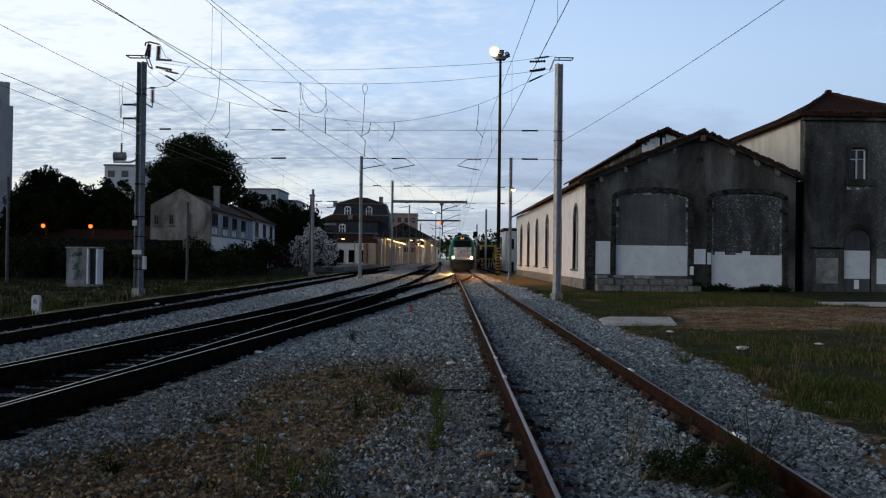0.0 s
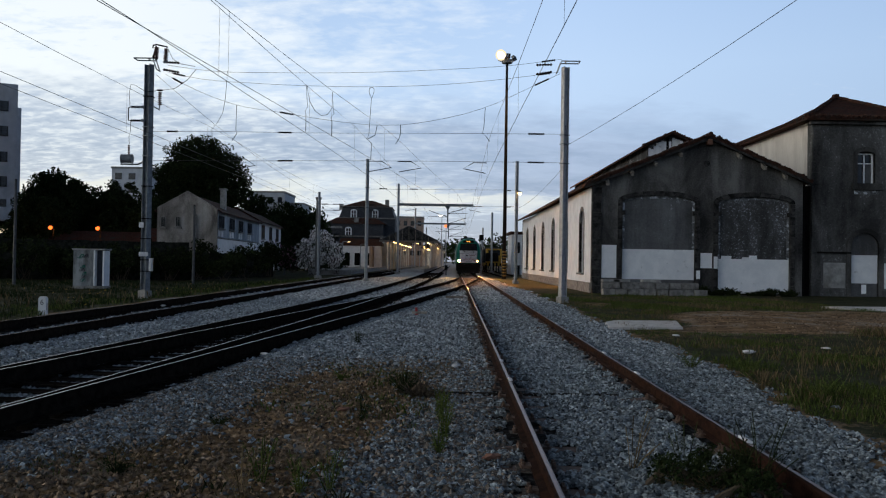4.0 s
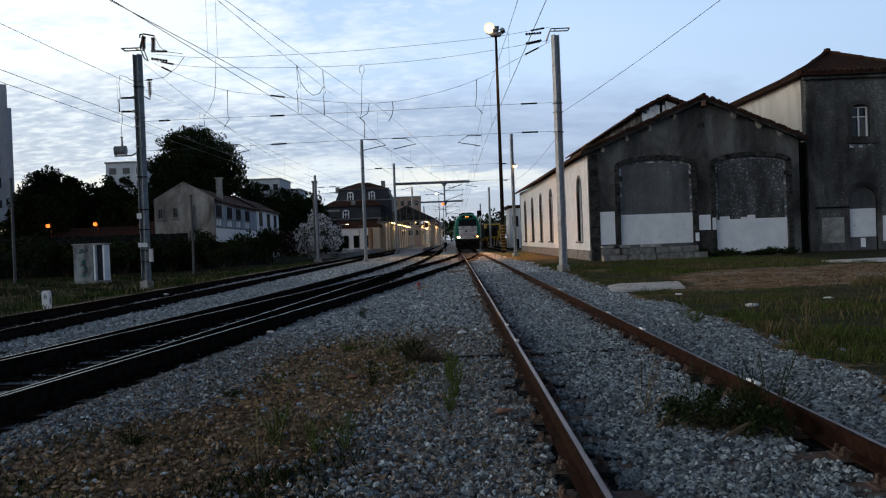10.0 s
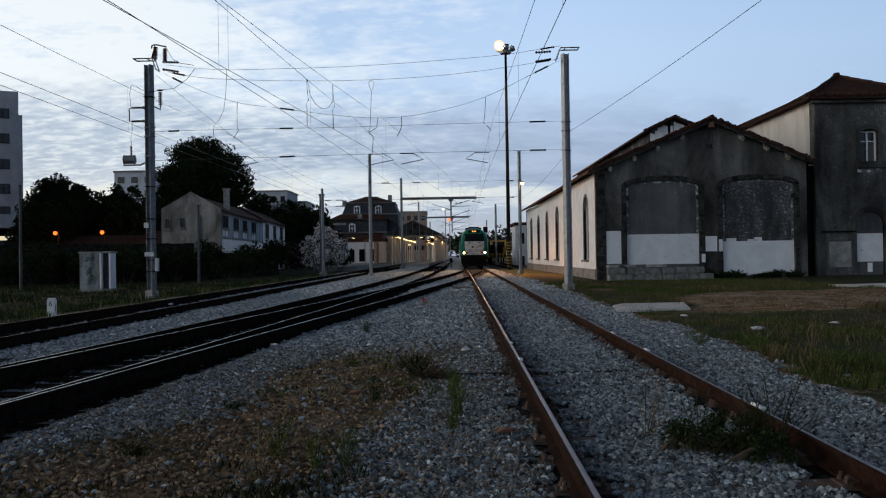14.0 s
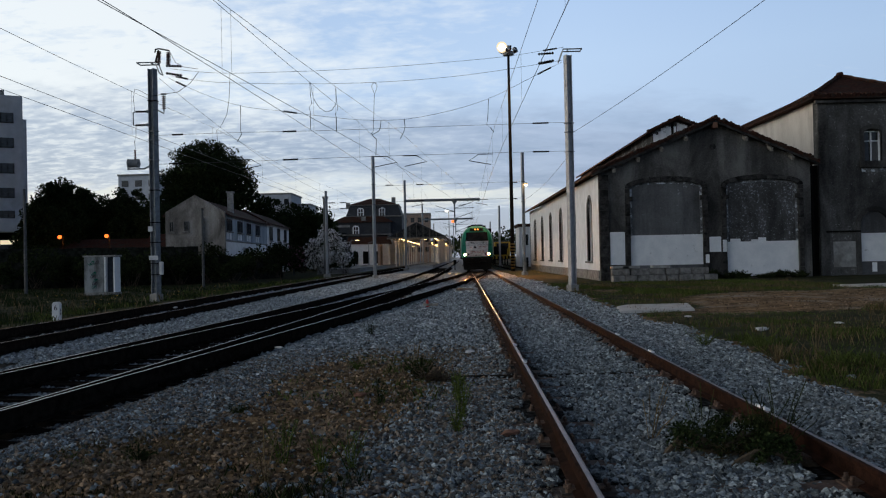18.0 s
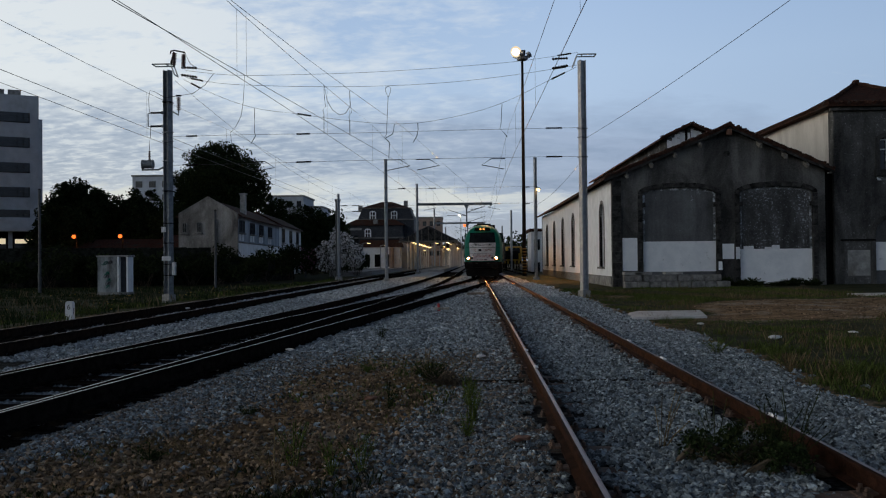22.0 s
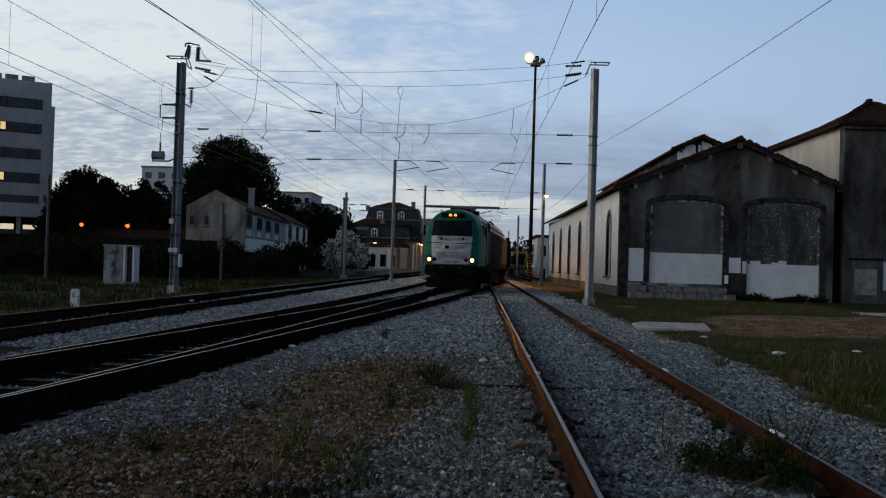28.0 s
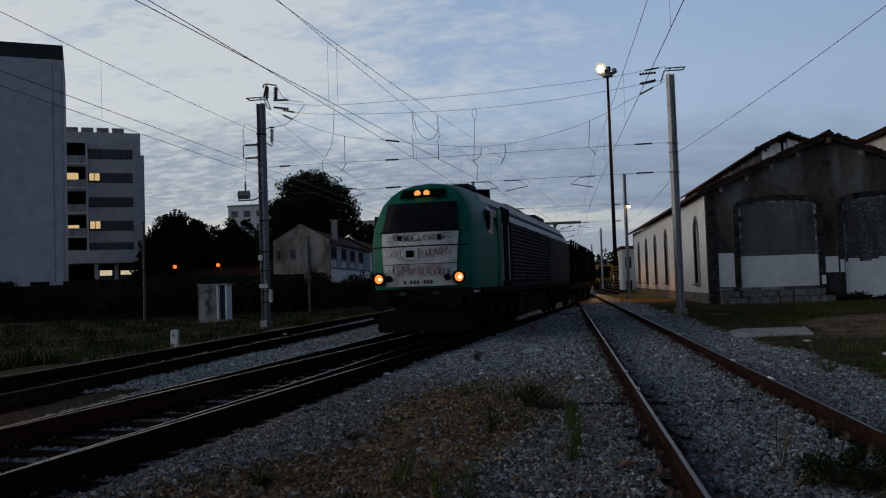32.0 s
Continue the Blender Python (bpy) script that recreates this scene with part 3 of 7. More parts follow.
    for k in range(6):
        a, p, g = r.uniform(0, math.tau), r.uniform(0, math.tau), f * 1.6**(k * 0.7)
        out = out + np.sin(g * (x * math.cos(a) + y * math.sin(a)) + p) / (1 + 0.5 * k)
    return out / 2.6


def covers(x, y):
    """How much ballast and how much grass lies at a place."""
    w = 0.35 * waves(x, y, 1.1, 3) + 0.2 * waves(x, y, 4.0, 4) + 0.14 * waves(x, y, 9.0, 14)
    right = siding(y) + 2.4 - 0.35 * smooth(11, 7, y) + 0.8 * w - 0.6 * smooth(40, 75, y)
    left = first(y) - 2.0 + 0.6 * w
    stones = smooth(0.25, -0.25, x - right) * smooth(-0.3, 0.3, x - left)
    soil = np.exp(-(((x + 1.3 + 0.95 * smooth(8, 5, y) - 0.09 * (y - 8) + 0.9 * w) / (1.3 + 0.95 * smooth(8, 5, y))) ** 4) - ((y - 8.6) / 6.0) ** 4)
    stones = stones * (1 - np.clip(1.12 * soil, 0, 1))
    bare = smooth(0.1, 0.6, 0.45 * waves(x, y, 0.5, 8) + 1.2 * np.exp(-((x - 11.5) / 4.5) ** 4 - ((y - 24.5) / 4.5) ** 4))
    grass = smooth(0.0, 0.5, x - right) * (1 - 0.85 * bare) + smooth(0.2, -0.5, x - left)
    grass = np.where(y > 120, 0.6 * grass, grass)
    return stones, np.clip(grass, 0, 1)


def oil_and_shade(x, y):
    """Where grease, brake wear and the rails' painted-in shade blacken the ballast along the running rails."""
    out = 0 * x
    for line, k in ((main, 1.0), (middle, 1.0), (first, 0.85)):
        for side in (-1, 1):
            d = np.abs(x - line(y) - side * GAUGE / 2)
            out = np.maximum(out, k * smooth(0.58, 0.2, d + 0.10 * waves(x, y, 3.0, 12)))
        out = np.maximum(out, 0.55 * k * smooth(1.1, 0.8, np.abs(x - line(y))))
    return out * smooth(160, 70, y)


def ground_height(x, y):
    z = 0.018 * waves(x, y, 0.9, 5) + 0.008 * waves(x, y, 5.0, 6)
    z = z - 0.02
    for line in (main, middle, first):
        z = z - 0.07 * smooth(1.7, 1.1, np.abs(x - line(y)))
    z = z + 0.10 * smooth(4.5, 7.0, x - siding(y)) * smooth(60, 20, y) - 0.25 * smooth(2.6, 5.0, first(y) - x)
    return z


def make_ground_sheet():
    def spread(a, b, step, far):
        inner = list(np.arange(a, b + 1e-6, step))
        out, d = [], step
        p = b
        while p < far:
            d *= 1.22
            p += d
            out.append(p)
        low, d, p = [], step, a
        while p > -far:
            d *= 1.22
            p -= d
            low.append(p)
        return np.array(low[::-1] + inner + out)
    xs, ys = spread(-13, 12, 0.16, 2600), spread(2, 48, 0.2, 2600)
    X, Y = np.meshgrid(xs, ys)
    Z = ground_height(X, Y)
    n, k = X.shape
    idx = np.arange(n * k).reshape(n, k)
    faces = np.stack([idx[:-1, :-1], idx[:-1, 1:], idx[1:, 1:], idx[1:, :-1]], -1).reshape(-1, 4)
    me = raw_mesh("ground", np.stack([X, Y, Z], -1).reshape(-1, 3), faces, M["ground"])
    s, g = covers(X, Y)
    at = me.color_attributes.new("cover", "FLOAT_COLOR", "POINT")
    at.data.foreach_set("color", np.stack([s, g, oil_and_shade(X, Y), 0 * s + 1], -1).astype(np.float32).ravel())
    for p in me.polygons:
        p.use_smooth = True
    return tagged(new("ground", me), "flat railway yard of grey ballast, bare soil and rough grass", "ground", kind="structure")


make_ground_sheet()


# ---- tracks ----
def rail_mesh(name, line, side, y0, y1, body, step=1.0, shift=0.0, band=(8,), deep=0.0):
    """A rail with foot, web and head along a track's line."""
    outline = [(-0.07, 0), (0.07, 0), (0.07, 0.012), (0.012, 0.03), (0.010, 0.105), (0.034, 0.115), (0.034, 0.136), (0.029, 0.1415), (0.020, 0.1445), (0.009, 0.146), (-0.009, 0.146), (-0.020, 0.1445), (-0.029, 0.1415), (-0.034, 0.136), (-0.034, 0.115),
               (-0.010, 0.105), (-0.012, 0.03), (-0.07, 0.012)]
    outline = [(u, z - deep * (z < 0.05)) for u, z in outline]
    ys = np.arange(y0, y1 + step, step)
    xs = line(ys)
    slope = np.gradient(xs, ys)
    k = len(outline)
    verts = []
    for x, y, s in zip(xs, ys, slope):
        n = math.hypot(1, s)
        for u, z in outline:
            o = side * GAUGE / 2 + u + shift
            verts.append((x + o / n, y - o * s / n, RAIL - 0.146 + z))
    faces = [(i * k + j, i * k + (j + 1) % k, (i + 1) * k + (j + 1) % k, (i + 1) * k + j) for i in range(len(ys) - 1) for j in range(k)]
    me = raw_mesh(name, verts, faces, body[0])
    me.materials.append(body[1])
    top = np.array([1 if f % k in band else 0 for f in range(len(faces))], np.int32)
    me.polygons.foreach_set("material_index", top)
    return me


def sleeper_mesh(tone, length=2.6):
    bm = box(0, 0, -0.05, length, 0.24, 0.16, 0.012)
    wood = len(bm.faces)
    for s in (-1, 1):
        bm_box(bm, s * GAUGE / 2, 0, 0.035, 0.34, 0.16, 0.016)
        for d in (-0.12, 0.12):
            for e in (-0.045, 0.045):
                bm_tube(bm, (s * GAUGE / 2 + d, e, 0.04), (s * GAUGE / 2 + d, e, 0.066), 0.026, n=6)
                bm_tube(bm, (s * GAUGE / 2 + d, e, 0.066), (s * GAUGE / 2 + d, e, 0.092), 0.015, n=6)
            bm_box(bm, s * GAUGE / 2 + d * 0.72, 0, 0.052, 0.06, 0.13, 0.02)
    me = mesh_of("sleeper", bm, M[tone])
    me.materials.append(M["fastening"] if tone == "timber" else M["dark_rail"])
    for p in me.polygons:
        p.material_index = 0 if p.index < wood else 1
    return me


SLEEPER, OILY_SLEEPER = sleeper_mesh("timber"), sleeper_mesh("oiltimber")


def track(line, y0, y1, body, label, sleepers=(4, 90), step=1.0, pitch=0.6, sink=0.0, band=(8,), deep=0.06):
    t = thing("railway_track", Matrix.Identity(4), label, "railway track", "tracks of the yard", "structure")
    for s in (-1, 1):
        ob = new("rail", rail_mesh("rail", line, s, y0, y1, body, step, 0.0, band, deep))
        ob.parent = t
    r = random.Random(int(y1 * 7 + y0))
    for y in np.arange(*sleepers, pitch):
        a = math.degrees(math.atan(float(line(y + 0.5) - line(y - 0.5))))
        piece("sleeper", OILY_SLEEPER if deep else SLEEPER, t, pose(float(line(y)) + r.uniform(-0.04, 0.04), y + r.uniform(-0.03, 0.03), -0.035 - sink + r.uniform(-0.015, 0.008), r.uniform(-0.6, 0.6), r.uniform(-0.5, 0.5),
                                          -a + r.uniform(-0.8, 0.8)))
    return t


# ---- masts and wires ----
SPAN_A, SPAN_B = 34.6, 64.3


def mast(x, y, height, size, label, base=0.27, tone="galv", turn=24):
    """An H-section steel mast on a concrete foot, with its clamps."""
    t = thing("catenary_mast", pose(x, y, 0, 0, 0, turn), label, "catenary mast", "catenary masts")
    part("foot", box(0, 0, 0.06, base * 1.9, base * 1.9, 0.34, 0.03), M["concrete"], t, "pale concrete foot")
    w = size / 2
    for s in (-1, 1):
        part("flange", box(s * (w - 0.012), 0, height / 2 + 0.1, 0.024, size, height - 0.2, 0.004), M[tone], t)
    part("web", box(0, 0, height / 2 + 0.1, size - 0.05, 0.02, height - 0.2), M[tone], t)
    for z in (0.30, 0.5):
        part("base_plate", box(0, 0, z - 0.05, base * 1.2, base * 1.2, 0.03, 0.004), M[tone], t)
    return t


def clamps(t, size, levels):
    for z in levels:
        part("clamp", box(0, 0, z, size + 0.08, size + 0.03, 0.04, 0.01), M["galvdark"], t)


def insulator(bm, a, b, r=0.07, discs=6):
    """A ribbed insulator between two points, turned as one piece."""
    a, b = Vector(a), Vector(b)
    q = (b - a).to_track_quat("Z", "Y").to_matrix()
    profile = [(0.0, 0.025)]
    for k in range(discs):
        profile += [((k + f) / discs, g) for f, g in ((0.2, 0.025), (0.3, r), (0.7, r * 0.85), (0.8, 0.025))]
    profile.append((1.0, 0.025))
    rings = [[bm.verts.new(a.lerp(b, f) + q @ Vector((g * math.cos(k * math.tau / 8), g * math.sin(k * math.tau / 8), 0))) for k in range(8)] for f, g in profile]
    for p, o in zip(rings, rings[1:]):
        for k in range(8):
            bm.faces.new((p[k], p[(k + 1) % 8], o[(k + 1) % 8], o[k]))
    bm.faces.new(rings[0][::-1])
    bm.faces.new(rings[-1])
    return bm


def sag(a, b, drop, n=14):
    a, b = Vector(a), Vector(b)
    return [a.lerp(b, k / n) - Vector((0, 0, drop * 4 * (k / n) * (1 - k / n))) for k in range(n + 1)]


def wire(name, pts, r, label, category="wire", group="overhead wires"):
    ob = new(name, mesh_of(name, bm_path(bmesh.new(), pts, r, 5), M["wire"]))
    return tagged(ob, label, category, group)


# ---- the engine shed ----
SHED_Y, SHED_X0, SHED_X1 = 46.0, 8.05, 19.30
SHED_END = 86.0
SHED_MID = 14.17


def arch_outline(x0, x1, z0, spring, rise, n=10):
    """An opening with a round or segmental head, anticlockwise."""
    pts = [(x0, z0), (x1, z0), (x1, spring)]
    c, h = (x0 + x1) / 2, (x1 - x0) / 2
    for k in range(1, n):
        a = math.pi * k / n
        pts.append((c + h * math.cos(a), spring + rise * math.sin(a)))
    pts.append((x0, spring))
    return pts


def arch_band(x0, x1, z0, spring, rise, width, y0, y1, n=10):
    """A surround of even width round an arched opening."""
    bm = bmesh.new()
    inner = arch_outline(x0, x1, z0, spring, rise, n)[1:] + [(x0, z0)]
    outer = arch_outline(x0 - width, x1 + width, z0, spring, rise + width, n)[1:] + [(x0 - width, z0)]
    rows = []
    for (a, b), (c, d) in zip(inner, outer):
        rows.append([bm.verts.new((a, y0, b)), bm.verts.new((c, y0, d)), bm.verts.new((c, y1, d)), bm.verts.new((a, y1, b))])
    for p, q in zip(rows, rows[1:]):
        for k in range(4):
            bm.faces.new((p[k], p[(k + 1) % 4], q[(k + 1) % 4], q[k]))
    bm.faces.new(rows[0][::-1])
    bm.faces.new(rows[-1])
    bmesh.ops.recalc_face_normals(bm, faces=list(bm.faces))
    return bm


def wall_with_holes(outline, holes, y0, y1):
    """A wall slab in x and z with openings cut through it."""
    bm = bmesh.new()
    edges, loops = [], []
    for pts in [outline] + holes:
        vs = [bm.verts.new((x, y0, z)) for x, z in pts]
        loops.append(vs)
        edges += [bm.edges.new((vs[k], vs[(k + 1) % len(vs)])) for k in range(len(vs))]
    bmesh.ops.triangle_fill(bm, use_beauty=True, edges=edges)
    got = bmesh.ops.extrude_face_region(bm, geom=list(bm.faces))
    bmesh.ops.translate(bm, vec=(0, y1 - y0, 0), verts=[g for g in got["geom"] if isinstance(g, bmesh.types.BMVert)])
    bmesh.ops.recalc_face_normals(bm, faces=list(bm.faces))
    return bm


def turn_wall(bm, m):
    bmesh.ops.transform(bm, matrix=m, verts=list(bm.verts))
    return bm


def arch_stones(t, x0, x1, spring, rise, width, y0, y1, seed):
    """Jamb blocks and wedge stones round an arched opening, each with its own joints."""
    r = random.Random(seed)
    for side, xa, xb in ((-1, x0 - width, x0), (1, x1, x1 + width)):
        z = 0.02
        while z < spring - 0.05:
            h = min(r.uniform(0.42, 0.68), spring - z)
            if spring - z - h < 0.2:
                h = spring - z
            part("jamb_stone", box((xa + xb) / 2, (y0 + y1) / 2 + r.uniform(-0.012, 0.012), z + h / 2, xb - xa + r.uniform(-0.015, 0.015), y1 - y0, h - 0.016, 0.012), M["soot"], t)
            z += h
    c, half, n = (x0 + x1) / 2, (x1 - x0) / 2, 11
    for k in range(n):
        bm = bmesh.new()
        rows = []
        for f in ((k + 0.02) / n, (k + 0.5) / n, (k + 0.98) / n):
            a = math.pi * (1 - f)
            inner = (c + half * math.cos(a), spring + rise * math.sin(a))
            outer = (c + (half + width) * math.cos(a), spring + (rise + width) * math.sin(a) ** 0.8 - width * 0.0)
            rows.append([bm.verts.new((p[0], yy, p[1])) for p, yy in ((inner, y0), (outer, y0), (outer, y1), (inner, y1))])
        for p, q in zip(rows, rows[1:]):
            for i in range(4):
                bm.faces.new((p[i], p[(i + 1) % 4], q[(i + 1) % 4], q[i]))
        bm.faces.new(rows[0][::-1])
        bm.faces.new(rows[-1])
        bmesh.ops.recalc_face_normals(bm, faces=list(bm.faces))
        part("arch_stone", bm, M["soot"], t)


def build_shed():
    t = thing("engine_shed", Matrix.Identity(4), "old engine shed with sooty gable, blocked arches and white side wall", "shed")
    y = SHED_Y
    top, left, right = 8.36, 5.85, 6.12
    gable = [(SHED_X0, 0), (SHED_X1, 0), (SHED_X1, right), (SHED_MID, top), (SHED_X0, left)]
    doors = [(9.63, 13.54), (14.77, 18.63)]
    spring, rise = 4.92, 0.36
    holes = [arch_outline(a, b, 0.01, spring, rise) for a, b in doors]
    part("gable_wall", wall_with_holes(gable, holes, y, y + 0.55), M["render"], t, "sooty grey rendered gable wall")
    # infill of the two blocked doorways
    tops = (2.40, 1.95)
    for n, ((a, b), level, mat) in enumerate(zip(doors, tops, ("rendermid", "patchy"))):
        part("infill", prism(arch_outline(a, b, level, spring, rise), y + 0.12, y + 0.4), M[mat], t, "grey infill of a blocked doorway" if mat == "rendermid" else "flaking infill of a blocked doorway")
        low = 0.78 if mat == "rendermid" else 0.1
        part("white_patch", box((a + b) / 2, y + 0.255, (level + low) / 2, b - a - 0.02, 0.28, level - low - 0.004), M["whitewash"], t, "white painted lower infill")
        if low > 0.2:
            part("grey_foot", box((a + b) / 2, y + 0.255, low / 2, b - a - 0.02, 0.28, low - 0.004), M["rendermid"], t)
        else:
            for u, w, h in ((0.12, 0.55, 0.16), (1.25, 0.5, 0.10), (1.62, 0.42, 0.2)):
                part("white_patch", box(a + u + w / 2 + 0.1, y + 0.26, level + h / 2, w, 0.285, h), M["whitewash"], t)
        arch_stones(t, a, b, spring, rise, 0.25, y - 0.07, y + 0.1, 20 + n)
        part("paint_edge", arch_band(a + 0.14, b - 0.14, level + 0.02, spring, rise - 0.14, 0.13, y + 0.10, y + 0.135), M["edgeflake"], t, "flaking pale paint along the arch")
        for x in (a + 0.04, b - 0.04):
            part("hinge_block", box(x, y - 0.03, 4.35, 0.2, 0.2, 0.24, 0.02), M["soot"], t)
    for x0, x1, z0, z1 in ((8.54, 9.33, 0.84, 2.60), (13.84, 14.46, 1.43, 2.24), (14.53, 14.74, 1.42, 2.06), (13.60, 13.80, 0.85, 1.30)):
        part("white_patch", box((x0 + x1) / 2, y - (0.09 if x1 < 13.82 and x0 > 13 or x0 > 14.5 else 0.008), (z0 + z1) / 2, x1 - x0, 0.02, z1 - z0), M["whitewash"], t, "white painted patch on the wall")
    # corner pier of stone
    r = random.Random(4)
    z = 0.0
    while z < 5.5:
        h = min(r.uniform(0.38, 0.6), 5.68 - z)
        part("quoin", box(SHED_X0 + 0.19, y - 0.02, z + h / 2, 0.48 + r.uniform(-0.03, 0.05), 0.14, h - 0.02, 0.012), M["soot"], t)
        z += h
    # iron tie plate and its stain under the ridge
    part("tie_plate", tube((SHED_MID - 0.05, y - 0.07, 7.05), (SHED_MID - 0.05, y + 0.02, 7.05), 0.17, 0.17, 8), M["soot"], t, "rusty iron tie plate")
    part("ridge_block", box(SHED_MID, y - 0.3, 8.15, 0.26, 0.3, 0.3, 0.02), M["brick"], t, "brick-red ridge end")
    # slot between the shed and the house, its shade put in as a black sheet
    part("slot_wall", box((SHED_X1 + 20.03) / 2, y + 0.9, 3.0, 20.03 - SHED_X1 - 0.02, 0.2, 6.0), M["dark"], t, "added black sheet, shade of the slot beside the shed")
    part("down_pipe", tube((SHED_X1 + 0.2, y + 0.3, 0), (SHED_X1 + 0.2, y + 0.3, 6.0), 0.06, 0.06, 8), M["black"], t, "black rain pipe")
    # long white wall with arched windows
    ends = (SHED_END - y - 0.55)
    wins = [49.6, 56.0, 62.4, 68.7, 75.0, 81.3]
    outl = [(y + 0.55, 0.55), (SHED_END, 0.55), (SHED_END, 5.75), (y + 0.55, 5.75)]
    hl = [arch_outline(w - 0.72, w + 0.72, 1.05, 3.95, 0.72) for w in wins]
    m = Matrix(((0, 1, 0, SHED_X0), (1, 0, 0, 0), (0, 0, 1, 0), (0, 0, 0, 1)))
    part("side_wall", turn_wall(wall_with_holes(outl, hl, 0, 0.5), m), M["whitewall"], t, "dirty white side wall")
    part("plinth", box(SHED_X0 + 0.22, (y + 0.55 + SHED_END) / 2, 0.27, 0.56, ends, 0.55, 0.02), M["stone"], t, "dark stone plinth")
    for w in wins:
        win = part("arched_window", turn_wall(prism(arch_outline(w - 0.72, w + 0.72, 1.05, 3.95, 0.72), 0.3, 0.33), m), M["glass"], t, "tall arched window with iron glazing bars")
        part("window_surround", turn_wall(arch_band(w - 0.72, w + 0.72, 1.05, 3.95, 0.72, 0.2, -0.03, 0.12), m), M["stone"], win, "granite surround")
        for k in range(1, 4):
            part("glazing_bar", box(SHED_X0 + 0.28, w - 0.72 + k * 0.36, 2.75, 0.04, 0.03, 3.4 + (0.45 if k == 2 else 0.3)), M["black"], win)
        for k in range(7):
            part("glazing_bar", box(SHED_X0 + 0.27, w, 1.3 + k * 0.44, 0.04, 1.42, 0.03), M["black"], win)
        part("window_sill", box(SHED_X0 - 0.02, w, 0.99, 0.3, 1.8, 0.1, 0.01), M["stone"], win)
    part("side_wall", box(SHED_X1 - 0.25, (y + SHED_END) / 2 + 0.3, 2.97, 0.5, SHED_END - y - 0.6, 5.94), M["render"], t)
    part("gable_wall", prism(gable, SHED_END, SHED_END + 0.5), M["render"], t)
    # main roof, its tiles and the raised ridge vent
    th = 0.15
    r = random.Random(14)
    for s, wall_x, eave, over in ((-1, SHED_X0, left, 0.5), (1, SHED_X1, right, 0.35)):
        sl = (top - eave) / abs(SHED_MID - wall_x)
        xe = wall_x + s * over
        ridge = top + 0.06
        ze = ridge - sl * abs(xe - SHED_MID)
        part("roof", prism([(SHED_MID, ridge), (xe, ze), (xe, ze + th), (SHED_MID, ridge + th)], y - 0.45, SHED_END + 0.4), M["tile"], t, "dark weathered tile roof")
        n = 44
        for k in range(n):
            x = SHED_MID + s * (k + 0.5) / n * abs(xe - SHED_MID)
            z = ridge + th - sl * abs(x - SHED_MID) + r.uniform(-0.03, 0.035)
            if r.random() < 0.08:
                continue
            part("edge_tile", tube((x, y - 0.52 - r.uniform(-0.04, 0.08), z), (x + r.uniform(-0.03, 0.03), y - 0.1, z + 0.02), 0.08, 0.072, 6), M["tile"], t)
        for x in ((12.62, 11.30, 10.05, 8.75) if s < 0 else (15.78, 17.10, 18.22)):
            z = ridge - sl * abs(x - SHED_MID)
            part("bracket", box(0, 0, 0, 0.15, 0.74, 0.20, 0.01, pose(x, y - 0.16, z - 0.2, 26)), M["palewood"], t, "pale timber roof bracket")
        # dark strip added for the shaded underside of the verge, no board there
        part("barge_board", prism([(SHED_MID, ridge - 0.13), (xe, ze - 0.13), (xe, ze), (SHED_MID, ridge)], y - 0.44, y - 0.40), M["soot"], t)
    y2, vx = 51.6, 13.72
    part("ridge_vent", prism([(vx - 1.45, 7.3), (vx + 1.45, 7.3), (vx + 1.45, 8.72), (vx, 9.36), (vx - 1.45, 8.72)], y2, SHED_END - 6), M["patchy"], t, "raised ridge vent with broken white boarding")
    for s in (-1, 1):
        part("vent_roof", prism([(vx, 9.40), (vx + s * 1.85, 8.56), (vx + s * 1.85, 8.68), (vx, 9.54)], y2 - 0.45, SHED_END - 5.6), M["tile"], t)
        for k in range(9):
            x = vx + s * (0.1 + 0.155 * k)
            zt = 9.30 - 0.44 * abs(x - vx) - r.choice((0, 0, 0.03, 0.12, 0.25))
            part("vent_board", box(x, y2 - 0.02 - 0.004 * k, (zt + 8.1) / 2, 0.15, 0.03, zt - 8.1, 0.004), M["whitewash"] if r.random() < 0.9 else M["dark"], t)
        for k in range(13):
            x = vx + s * (k + 0.4) / 13 * 1.85
            z = 9.54 - 0.462 * abs(x - vx) + r.uniform(-0.02, 0.03)
            part("edge_tile", tube((x, y2 - 0.52, z), (x, y2 - 0.1, z + 0.02), 0.08, 0.07, 6), M["tile"], t)
    part("ridge_tile", tube((SHED_MID, y - 0.55, top + 0.2), (SHED_MID, y2, top + 0.2), 0.13, 0.13, 8), M["tile"], t)
    return t


build_shed()


